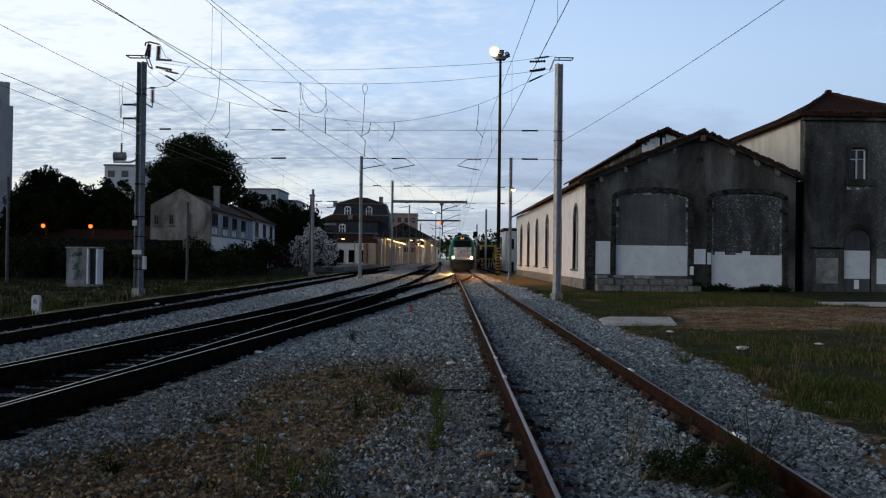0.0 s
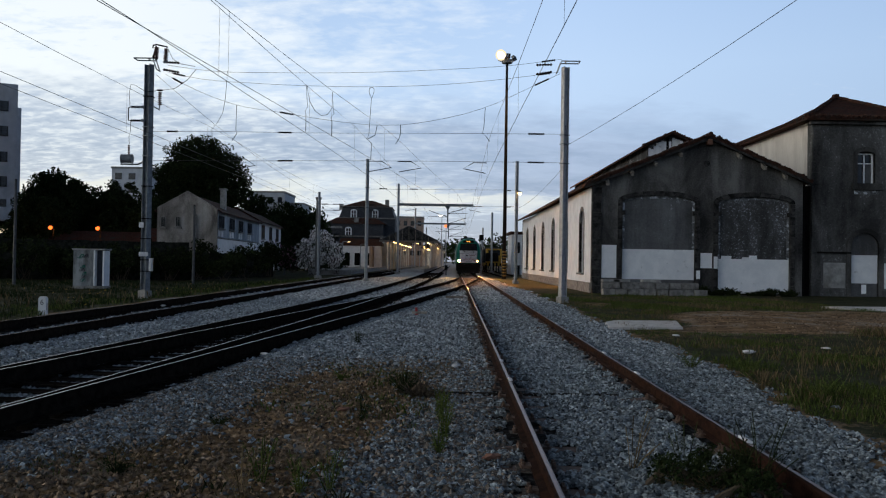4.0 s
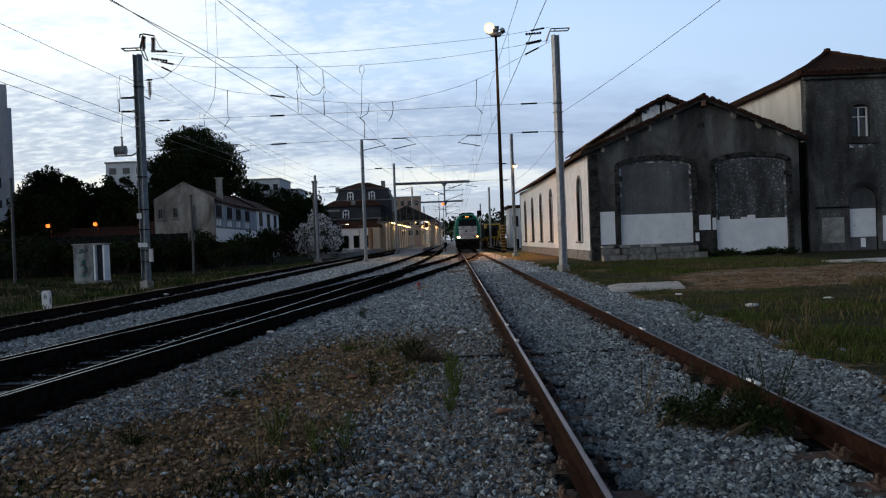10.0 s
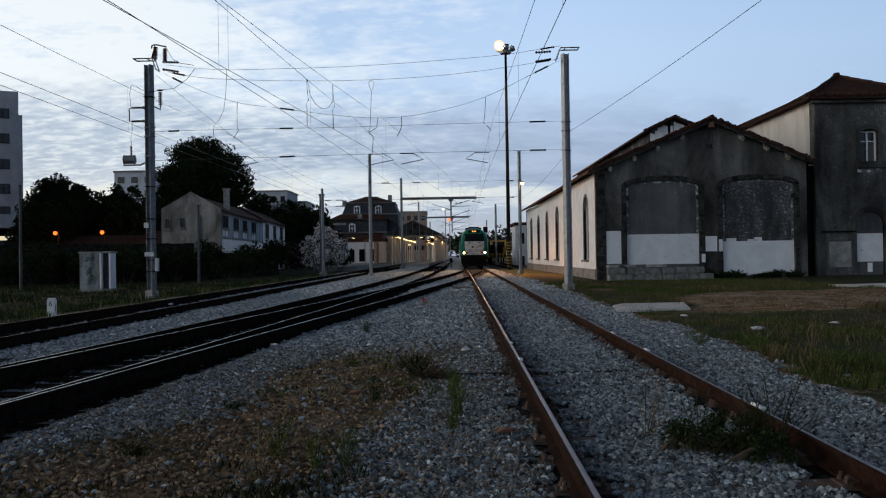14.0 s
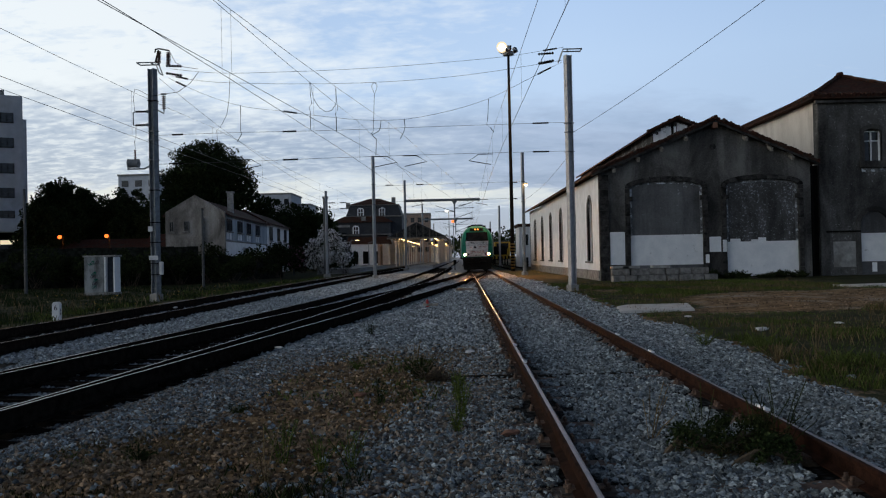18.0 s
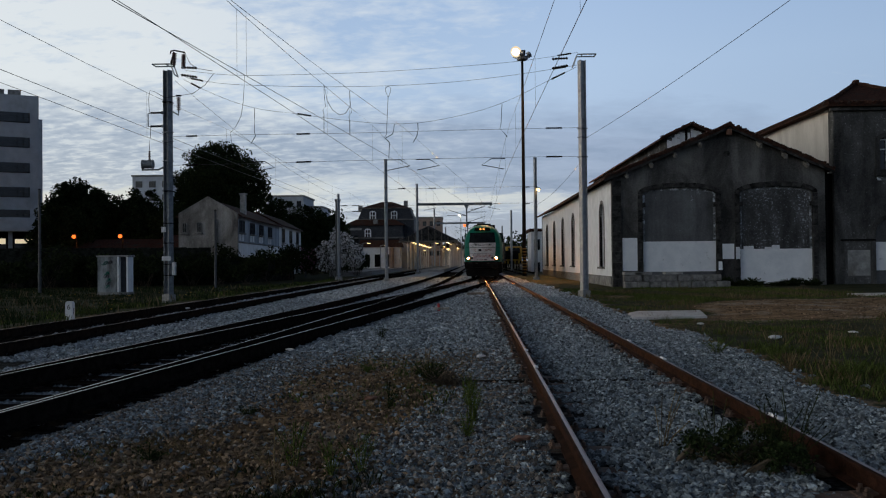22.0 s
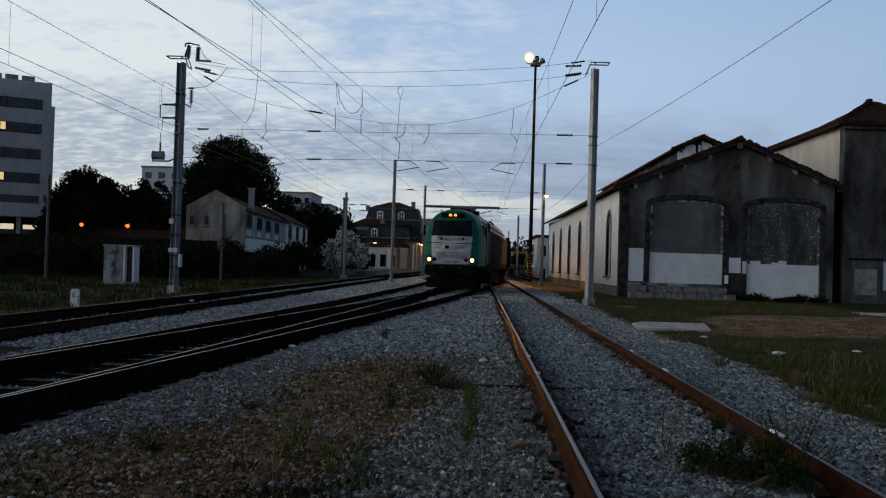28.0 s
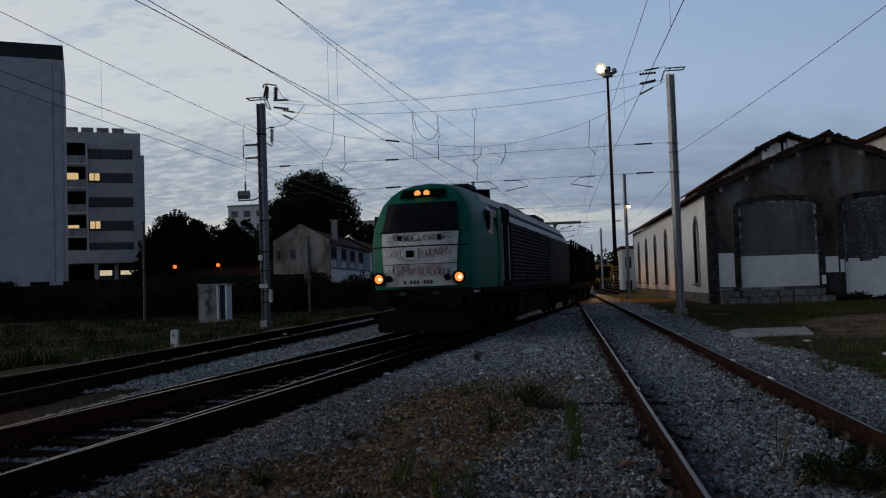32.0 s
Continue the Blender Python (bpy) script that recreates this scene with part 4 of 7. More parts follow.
def build_right_house():
    t = thing("two_storey_house", Matrix.Identity(4), "narrow two-storey house with sooty render, cream side and hipped tile roof", "house")
    y, x0, x1, top, back = 46.6, 20.03, 25.75, 9.66, 66.0
    win = (22.50, 23.46)
    door = (22.20, 23.70)
    holes = [arch_outline(*win, 6.18, 7.72, 0.2), arch_outline(*door, 0.02, 2.72, 0.75)]
    part("front_wall", wall_with_holes([(x0, 0), (x1, 0), (x1, top), (x0, top)], holes, y, y + 0.6), M["speckled"], t, "sooty rendered front wall")
    part("side_wall", box(x0 + 0.3, (y + 0.6 + back) / 2, top / 2, 0.6, back - y - 0.6, top), M["cream"], t, "cream side wall")
    part("back_wall", box((x0 + x1) / 2, back + 0.3, top / 2, x1 - x0, 0.6, top), M["render"], t)
    part("side_wall", box(x1 - 0.3, (y + 0.6 + back) / 2, top / 2, 0.6, back - y - 0.6, top), M["render"], t)
    r = random.Random(9)
    z = 0.0
    while z < top - 0.9:
        h = r.uniform(0.5, 0.75)
        part("quoin", box(x0 + 0.26, y - 0.012, z + h / 2, 0.52 + r.uniform(-0.08, 0.08), 0.08, h - 0.015, 0.012), M["render"], t)
        z += h
    a, b = win
    w = part("sash_window", box((a + b) / 2, y + 0.33, 6.98, b - a, 0.02, 1.7), M["glass"], t, "window with broken panes and white frame")
    part("window_surround", arch_band(a, b, 6.18, 7.72, 0.2, 0.24, y - 0.05, y + 0.1), M["render"], w)
    part("window_sill", box((a + b) / 2, y - 0.06, 5.98, b - a + 0.62, 0.3, 0.36, 0.02), M["render"], w)
    for x in ((a + b) / 2, b - 0.04):
        part("window_frame", box(x, y + 0.26, 6.98, 0.08, 0.06, 1.65), M["whitewash"], w)
    part("window_frame", box(a + 0.03, y + 0.26, 7.55, 0.06, 0.06, 0.6), M["whitewash"], w)
    for z in (7.28, 7.80):
        part("window_frame", box((a + b) / 2, y + 0.28, z, b - a, 0.06, 0.06), M["whitewash"], w)
    part("window_pane", box((a + b) / 2 + 0.24, y + 0.31, 6.72, 0.36, 0.012, 1.0), M["rendermid"], w, "dusty pane")
    part("white_patch", box((a + b) / 2, y - 0.008, 5.68, 1.3, 0.02, 0.2), M["edgeflake"], t, "pale run under the sill")
    a, b = door
    part("infill", prism(arch_outline(a, b, 2.28, 2.72, 0.75), y + 0.10, y + 0.4), M["rendermid"], t, "grey infill of a blocked arched door")
    part("white_patch", box((a + b) / 2, y + 0.25, 1.50, b - a - 0.02, 0.3, 1.54), M["whitewash"], t, "white painted lower infill")
    part("grey_foot", box((a + b) / 2, y + 0.25, 0.36, b - a - 0.02, 0.3, 0.70), M["rendermid"], t)
    part("white_patch", box(22.95, y + 0.09, 0.42, 0.26, 0.03, 0.5), M["whitewash"], t)
    part("arch_surround", arch_band(a, b, 0.02, 2.72, 0.75, 0.26, y - 0.05, y + 0.1), M["render"], t)
    for p, q in ((20.7, 21.9), (24.0, 25.6)):
        part("white_patch", box((p + q) / 2, y - 0.008, 1.15, q - p, 0.02, 1.38), M["concrete" if p < 21 else "whitewash"], t, "pale painted patch on the wall")
    part("string_course", box(21.25, y - 0.05, 2.38, 1.85, 0.1, 0.09), M["black"], t)
    # hipped roof: a hip over the front, the ridge running back
    o, zr, cx, ya, yb = 0.5, 11.5, 22.9, 50.2, 52.8
    bm = bmesh.new()
    a = [bm.verts.new(p) for p in ((x0 - o, y - o, top), (x1 + o, y - o, top), (x1 + o, yb, top), (x0 - o, yb, top), (x0 - o, back + o, top), (x1 + o, back + o, top))]
    low = [bm.verts.new((v.co.x, v.co.y, v.co.z - 0.14)) for v in a]
    f = bm.verts.new((cx, ya, zr))
    for p, q in ((0, 1), (1, 2), (2, 3), (3, 0)):
        bm.faces.new((a[p], a[q], f))
    bm.faces.new((a[3], a[2], a[5], a[4]))
    for p, q in ((0, 1), (1, 2), (2, 5), (5, 4), (4, 3), (3, 0)):
        bm.faces.new((low[p], low[q], a[q], a[p]))
    bm.faces.new((low[3], low[2], low[1], low[0]))
    bm.faces.new((low[4], low[5], low[2], low[3]))
    bmesh.ops.recalc_face_normals(bm, faces=list(bm.faces))
    part("roof", bm, M["tile"], t, "hipped brown tile roof")
    for k in range(25):
        x = x0 - 0.45 + k * 0.27
        z = r.uniform(-0.02, 0.02)
        part("edge_tile", tube((x, y - o - 0.06, top + 0.02 + z), (x, y - o + 0.4, top + 0.2 + z), 0.1, 0.09, 6), M["tile"], t)
    for k in range(70):
        part("edge_tile", tube((x0 - o - 0.06, y - o + 0.2 + k * 0.27, top + 0.02), (x0 - o + 0.4, y - o + 0.2 + k * 0.27, top + 0.2), 0.1, 0.09, 6), M["tile"], t)
    for k in range(8):
        f0 = (k + 0.5) / 8
        for ex in (x0 - o, x1 + o):
            part("hip_tile", tube((ex + (cx - ex) * (f0 - 0.075), y - o + (ya - y + o) * (f0 - 0.075), top + (zr - top) * (f0 - 0.075) + 0.03 + r.uniform(0, 0.03)),
                                  (ex + (cx - ex) * (f0 + 0.06), y - o + (ya - y + o) * (f0 + 0.06), top + (zr - top) * (f0 + 0.06) + 0.05), 0.13, 0.10, 7), M["tile"], t)
    part("finial", box(cx, ya - 0.05, zr + 0.08, 0.3, 0.4, 0.3, 0.08), M["tile"], t, "lump of ridge tile and mortar")
    part("cornice", box((x0 + x1) / 2, y - 0.12, top - 0.24, x1 - x0 + 0.4, 0.3, 0.18, 0.03), M["render"], t)
    return t


build_right_house()

# ---- masts of the two head spans ----
MAST_R, MAST_L = (4.9, 34.8), (-11.88, 34.4)
MAST_C, MAST_E = (-5.68, 64.1), (5.53, 64.5)
for (x, y), h, size in ((MAST_R, 9.55, 0.245), (MAST_L, 9.3, 0.27), (MAST_C, 9.15, 0.20), (MAST_E, 9.2, 0.185)):
    t = mast(x, y, h, size, "tall galvanised H-section catenary mast on a concrete foot", 0.20, "galvdark" if x < -10 else "galv", -24 if x < -10 else 24)
    clamps(t, size, (6.78, 6.42, 5.62) if size > 0.22 else (7.0, 5.9, 5.5))
for x, y, h in ((-5.24, 100.7, 10.6), (-4.8, 150, 10.7), (-10.34, 71.6, 7.2), (-3.6, 190, 9.0), (6.9, 120, 8.5), (8.2, 175, 8.5)):
    mast(x, y, h, 0.17 if y < 80 else 0.22, "galvanised catenary mast by the station tracks")


# ---- the train ----
def headway(t):
    """How far ahead the locomotive's front stands."""
    ts = [0, 4, 8, 11, 13, 15, 17, 19, 20, 21, 22, 23, 24, 26.5, 28, 29, 30, 31, 32]
    ds = [96.2, 95.6, 93.5, 91.0, 88.2, 83.4, 77.2, 72.2, 69.6, 66.8, 63.6, 60.4, 57.0, 47.2, 41.0, 36.5, 31.7, 26.4, 20.9]
    return float(curve_at(list(zip(ts, ds)))(t))


ROAD_Y = np.arange(-40, 330, 0.1)
ROAD_X = main(ROAD_Y)
ROAD_S = np.concatenate([[0], np.cumsum(np.hypot(np.diff(ROAD_X), np.diff(ROAD_Y)))])


def on_road(s):
    return Vector((float(np.interp(s, ROAD_S, ROAD_X)), float(np.interp(s, ROAD_S, ROAD_Y)), RAIL))


def vehicle_pose(s_front, back, half):
    """The pose of a vehicle whose two bogies ride on the track; its local +y is its front."""
    a, b = on_road(s_front + back - half), on_road(s_front + back + half)
    c, d = (a + b) / 2, a - b
    return pose(c.x, c.y, RAIL, 0, 0, math.degrees(math.atan2(-d.x, d.y)))


def front_line(z):
    return float(np.interp(z, [1.1, 1.35, 1.9, 2.55, 3.35, 3.75, 4.0], [11.30, 11.40, 11.46, 11.40, 10.98, 10.60, 10.1]))


PROFILE = [(1.38, 1.22), (1.42, 1.5), (1.43, 2.0), (1.43, 2.5), (1.41, 2.8), (1.34, 3.15), (1.20, 3.45), (0.98, 3.70), (0.70, 3.87), (0.38, 3.96), (0.0, 4.0)]


def ring_tube(x, y, z, r0, r1, depth, n=20):
    """A short open tube with a wall, along y."""
    bm = bmesh.new()
    rows = []
    for k in range(n):
        c, q = math.cos(k * math.tau / n), math.sin(k * math.tau / n)
        rows.append([bm.verts.new((x + r * c, y + d, z + r * q)) for r, d in ((r1, 0), (r1, depth), (r0, depth), (r0, 0))])
    for k in range(n):
        a, b = rows[k], rows[(k + 1) % n]
        for i in range(4):
            bm.faces.new((a[i], a[(i + 1) % 4], b[(i + 1) % 4], b[i]))
    bmesh.ops.recalc_face_normals(bm, faces=list(bm.faces))
    return bm


def build_loco():
    t = thing("diesel_locomotive", Matrix.Identity(4), "green and white diesel locomotive with graffiti and lit headlights", "locomotive")
    full = PROFILE + [(-x, z) for x, z in PROFILE[-2::-1]]
    # cab shell: rings from the body to the face
    bm = bmesh.new()
    rings = []
    for j in range(9):
        f = j / 8
        w = 1 - 0.115 * (1 - math.cos(f * math.pi / 2))
        d = 1 - 0.055 * (1 - math.cos(f * math.pi / 2))
        ring = []
        for x, z in full:
            zz = 1.22 + (z - 1.22) * d
            y0 = 8.2
            ring.append(bm.verts.new((x * w, y0 + (front_line(zz) - 0.35 * abs(x / 1.43) ** 3 - y0) * math.sin(f * math.pi / 2) ** 0.8, zz)))
        rings.append(ring)
    n = len(full)
    for a, b in zip(rings, rings[1:]):
        for k in range(n - 1):
            bm.faces.new((a[k], a[k + 1], b[k + 1], b[k]))
    last = rings[-1]
    for k in range(n // 2):
        q = (last[k], last[k + 1], last[n - 2 - k], last[n - 1 - k])
        bm.faces.new(q if len(set(q)) == 4 else (last[k], last[k + 1], last[n - 1 - k]))
    bmesh.ops.recalc_face_normals(bm, faces=list(bm.faces))
    part("cab_shell", bm, M["green"], t, "green painted cab shell", smooth=True)
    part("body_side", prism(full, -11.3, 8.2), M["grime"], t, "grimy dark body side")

    def sheet(x0, x1, z0, z1, out, thick=0.03, nx=10, nz=6, taper=0.0):
        """A sheet that follows the face."""
        b = bmesh.new()
        g = []
        for i in range(nz + 1):
            z = z0 + (z1 - z0) * i / nz
            row = []
            for k in range(nx + 1):
                x = (x0 + (x1 - x0) * k / nx) * (1 - taper * i / nz)
                y = front_line(z) - 0.35 * abs(x / 1.27) ** 3 + out
                row.append((b.verts.new((x, y, z)), b.verts.new((x, y - thick, z))))
            g.append(row)
        for i in range(nz):
            for k in range(nx):
                b.faces.new((g[i][k][0], g[i][k + 1][0], g[i + 1][k + 1][0], g[i + 1][k][0]))
        edge = [g[0][k] for k in range(nx + 1)] + [g[i][nx] for i in range(1, nz + 1)] + [g[nz][k] for k in range(nx - 1, -1, -1)] + [g[i][0] for i in range(nz - 1, 0, -1)]
        for k in range(len(edge)):
            p, q = edge[k], edge[(k + 1) % len(edge)]
            b.faces.new((p[0], p[1], q[1], q[0]))
        bmesh.ops.recalc_face_normals(b, faces=list(b.faces))
        return b
    panel = part("front_panel", sheet(-0.92, 0.90, 1.32, 2.66, 0.03, 0.03, 10, 6, -0.09), M["white"], t, "dirty white front panel with graffiti", smooth=False)
    part("panel_seam", sheet(-1.25, 1.25, 2.30, 2.33, 0.05, 0.02, 12, 1), M["black"], panel)
    part("lower_seam", sheet(-0.98, 0.96, 1.86, 1.875, 0.045, 0.02, 12, 1), M["grime"], panel)
    part("windscreen", sheet(-0.98, 0.98, 2.70, 3.38, 0.035, 0.03, 10, 6, 0.08), M["screen"], t, "dark windscreen")
    part("windscreen_gasket", sheet(-1.03, 1.03, 2.655, 2.70, 0.042, 0.03, 10, 1), M["black"], t)
    for x in (-0.36, 0.32):
        part("wiper", bm_path(bmesh.new(), [(x, front_line(2.68) + 0.06, 2.68), (x + 0.25, front_line(2.95) + 0.06, 2.95), (x + 0.3, front_line(3.1) + 0.05, 3.1)], 0.012), M["black"], t)
    part("light_recess", sheet(-0.62, 0.62, 3.50, 3.72, 0.03, 0.03, 8, 3, 0.1), M["dark"], t)
    for s in (-1, 1):
        y = front_line(3.62) + 0.05
        part("top_light", tube((s * 0.12 + 0.02, y - 0.05, 3.60), (s * 0.12 + 0.02, y + 0.02, 3.615), 0.085, 0.08, 14), M["toplight"], t, "pair of warm top lights")
        yh = front_line(1.52) - 0.12
        h = part("headlight", ring_tube(s * 1.03, yh - 0.1, 1.52, 0.06, 0.185, 0.20), M["green"], t, "round lit headlight")
        # unseen sleeve and end plug, added to narrow the lamp's beam
        part("barrel", ring_tube(s * 1.03, yh - 0.12, 1.52, 0.0365, 0.0595, 0.222), M["black"], h)
        part("barrel_end", tube((s * 1.03, yh - 0.14, 1.52), (s * 1.03, yh - 0.119, 1.52), 0.0595, 0.0595, 20), M["black"], h)
        part("bezel", ring_tube(s * 1.03, yh + 0.09, 1.52, 0.114, 0.165, 0.06), M["black"], h, "dark bezel")
        # lit lens ring, widened and coloured to take in the lamp's halo
        part("lens", ring_tube(s * 1.03, yh + 0.10, 1.52, 0.037, 0.15, 0.025), M["halo"], h, "warm lit lens")
        part("lamp_core", tube((s * 1.03, yh - 0.09, 1.52), (s * 1.03, yh - 0.06, 1.52), 0.034, 0.034, 12), M["headlight"], h, "bright core of the lamp")
        part("tail_lamp", tube((s * 0.75, yh + 0.14, 1.52), (s * 0.75, yh + 0.22, 1.52), 0.085, 0.08, 12), M["black"], t)
        # coupling gear
        b = part("buffer", tube((s * 0.92, 11.15, 0.98), (s * 0.92, 11.75, 0.98), 0.11, 0.11, 12), M["black"], t, "black buffer")
        part("buffer_head", tube((s * 0.92, 11.75, 0.98), (s * 0.92, 11.82, 0.98), 0.25, 0.24, 16), M["black"], b)
        part("front_step", box(s * 1.2, 10.9, 0.55, 0.3, 0.35, 0.06, 0.01), M["black"], t)
        part("marker_plate", box(s * 0.42, 11.44, 1.14, 0.16, 0.02, 0.07), M["louvre"], t)
        part("mirror", box(s * 1.52, 10.0, 2.95, 0.1, 0.06, 0.45, 0.02), M["black"], t)
        part("side_window", box(s * 1.37, 9.15, 2.95, 0.10, 0.75, 0.62, 0.03), M["screen"], t, "dark cab side window")
        # flat near-black panel, the door recess's shade in its colour
        part("cab_door", box(s * 1.44, 7.05, 2.35, 0.06, 1.25, 2.2, 0.01), M["dark"], t, "near-black panel with the cab door recess's shade")
        for d in (-0.52, 0.52):
            part("handrail", tube((s * 1.48, 7.25 + d, 1.4), (s * 1.48, 7.25 + d, 3.0), 0.018, n=6), M["silver"], t)
        part("green_band", box(s * 1.437, 7.98, 2.3, 0.04, 0.5, 2.1, 0.005), M["green"], t)
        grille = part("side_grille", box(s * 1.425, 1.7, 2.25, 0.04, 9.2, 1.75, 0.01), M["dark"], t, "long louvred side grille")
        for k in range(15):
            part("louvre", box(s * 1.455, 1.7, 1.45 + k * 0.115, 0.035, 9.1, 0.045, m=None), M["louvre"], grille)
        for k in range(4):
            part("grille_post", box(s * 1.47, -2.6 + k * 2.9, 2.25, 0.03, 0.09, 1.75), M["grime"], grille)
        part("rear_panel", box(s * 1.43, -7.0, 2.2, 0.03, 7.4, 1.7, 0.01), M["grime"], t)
        part("roof_slope", prism([(s * 1.36, 3.12), (s * 0.98, 3.72), (s * 0.99, 3.75), (s * 1.385, 3.14)], -11.0, 8.9), M["silver"], t, "pale silver roof slope")
        part("roof_hatch", prism([(s * 0.97, 3.73), (s * 0.42, 3.99), (s * 0.42, 4.05), (s * 0.99, 3.79)], -9.5, 2.4), M["silver"], t)
        part("sill_beam", box(s * 1.36, -0.4, 1.16, 0.1, 21.4, 0.16, 0.01), M["black"], t)
        part("fuel_tank", box(s * 0.75, -0.5, 0.62, 1.1, 5.2, 0.75, 0.08), M["black"], t, "grimy fuel tank")
        part("battery_box", box(s * 1.05, 3.6, 0.7, 0.6, 1.6, 0.65, 0.04), M["black"], t)
    part("nose_beam", box(0, 11.05, 1.05, 2.5, 0.55, 0.42, 0.04), M["black"], t, "black buffer beam")
    part("snow_plough", box(0, 11.0, 0.42, 2.4, 0.25, 0.5, 0.05), M["black"], t)
    part("coupling_hook", tube((0, 11.3, 0.95), (0, 11.75, 0.85), 0.06, 0.05, 8), M["black"], t)
    for x in (-0.35, 0.3, 0.55):
        part("brake_hose", bm_path(bmesh.new(), [(x, 11.35, 0.9), (x, 11.6, 0.75), (x + 0.03, 11.58, 0.45), (x + 0.06, 11.45, 0.35)], 0.025), M["black"], t)
    # small things on the face
    y = front_line(2.1) + 0.06
    cam_box = part("camera_box", box(0.17, y, 2.10, 0.42, 0.06, 0.30, 0.02), M["white"], t, "white box with a dark hatch")
    part("hatch", box(0.17, y + 0.035, 2.12, 0.20, 0.02, 0.17, 0.005), M["dark"], cam_box)
    for x in (-0.56, 0.46):
        part("front_vent", box(x, front_line(2.52) + 0.045, 2.52, 0.10, 0.03, 0.13, 0.01), M["dark"], t)
    for k in range(9):
        if k not in (3, 7):
            part("number_bar", box(-0.33 + k * 0.085, front_line(1.42) + 0.045, 1.42, 0.055, 0.012, 0.085), M["ink"], t)
    r = random.Random(12)
    for cx, cz, w, h, mat, n in ((0.1, 2.52, 0.8, 0.09, "ink", 26), (0.68, 2.56, 0.3, 0.1, "ink", 12), (0.35, 2.14, 0.9, 0.10, "redink", 28), (-0.15, 1.68, 0.9, 0.14, "redink", 34),
                                 (0.5, 1.70, 0.6, 0.13, "redink", 20), (-0.5, 1.75, 0.5, 0.12, "ink", 14), (-0.45, 2.52, 0.7, 0.12, "ink", 22),
                                 (0.55, 2.18, 0.6, 0.10, "ink", 16), (-0.5, 2.12, 0.6, 0.12, "redink", 18), (0.55, 1.66, 0.5, 0.10, "ink", 12)):
        pts = []
        turn, size = 0.0, 1.0
        for k in range(n * 3):
            if k % 5 == 0 or r.random() < 0.12:
                size, spin = r.uniform(0.45, 1.25), r.choice((-1, 1, 1)) * r.uniform(0.7, 1.1)
            turn += spin
            px = -cx - w / 2 + w * k / (n * 3) + 0.06 * size * math.cos(turn)
            z = cz + h * size * math.sin(turn) + 0.01 * math.sin(k * 0.4)
            if abs(px) < 0.93:
                pts.append((px, front_line(z) - 0.35 * abs(px / 1.27) ** 3 + 0.034, z))
        part("graffiti", bm_path(bmesh.new(), pts, 0.0055, 4), M[mat], t, "scrawled graffiti")
    # roof gear
    for x, yy, sx, sy, sz in ((0.0, 7.2, 1.1, 1.0, 0.16), (0.0, 5.2, 0.9, 1.2, 0.12), (0.1, -1.0, 1.1, 4.0, 0.14), (0, -7.0, 1.2, 3.0, 0.18)):
        part("roof_box", box(x, yy, 4.0 + sz / 2 - 0.03, sx, sy, sz, 0.04), M["grime"], t)
    for x, yy in ((0.5, 6.1), (-0.5, 6.1)):
        part("roof_fan", tube((x, yy, 3.85), (x, yy, 4.08), 0.36, 0.34, 16), M["black"], t)
    for yb in (7.0, -7.0):
        g = part("bogie_frame", box(0, yb, 0.62, 2.3, 4.7, 0.35, 0.05), M["black"], t, "black six-wheel bogie")
        for s in (-1, 1):
            for d in (-1.75, 0, 1.75):
                part("wheel", turn_wall(tube((s * (GAUGE / 2 - 0.09), yb + d, 0.53), (s * (GAUGE / 2 + 0.05), yb + d, 0.53), 0.53, 0.53, 24), Matrix.Identity(4)), M["dark_rail"], g)
                part("axle_box", box(s * 1.15, yb + d, 0.55, 0.2, 0.4, 0.35, 0.03), M["black"], g)
                part("spring", tube((s * 1.18, yb + d + 0.45, 0.45), (s * 1.18, yb + d + 0.45, 0.95), 0.09, 0.09, 10), M["black"], g)
    return t


LOCO = build_loco()
# the cab roof and hood stand well above the waist
for shell in LOCO.children_recursive:
    for v in shell.data.vertices:
        if v.co.z > 2.6:
            v.co.z = 2.6 + (v.co.z - 2.6) * 1.07


def build_wagon(seed):
    t = thing("timber_wagon", Matrix.Identity(4), "dark flat wagon stacked with logs between steel stakes", "wagon", "wagons of the train")
    r = random.Random(seed)
    part("deck", box(0, 0, 1.12, 2.7, 13.2, 0.2, 0.02), M["black"], t)
    for s in (-1, 1):
        part("sole_bar", box(s * 1.2, 0, 0.95, 0.12, 13.4, 0.3, 0.01), M["black"], t)
        for k in range(8):
            part("stake", box(s * 1.38, -6.0 + k * 1.72, 2.3, 0.1, 0.14, 2.3, 0.01), M["black"], t, "dark steel stake")
        part("end_rail", box(0, s * 6.5, 2.1, 2.6, 0.1, 1.9, 0.02), M["black"], t)
        for e in (-1, 1):
            part("buffer", tube((s * 0.92, e * 6.6, 0.98), (s * 0.92, e * 7.2, 0.98), 0.2, 0.22, 12), M["black"], t)
    for b in (-1, 0, 1):
        for iz in range(8):
            for ix in range(9):
                rad = r.uniform(0.11, 0.17)
                x = -1.18 + ix * 0.295 + r.uniform(-0.05, 0.05)
                z = 1.38 + iz * 0.265 + r.uniform(-0.03, 0.05)
                if iz == 7 and r.random() < 0.45:
                    continue
                y0 = b * 4.25 - 1.95 + r.uniform(-0.2, 0.2)
                part("log", tube((x, y0, z), (x + r.uniform(-0.06, 0.06), y0 + 3.9 + r.uniform(-0.3, 0.2), z + r.uniform(-0.04, 0.04)), rad, rad * 0.85, 7), M["log"], t)
    for yb in (-4.6, 4.6):
        g = part("bogie_frame", box(0, yb, 0.55, 2.1, 2.4, 0.25, 0.04), M["black"], t)
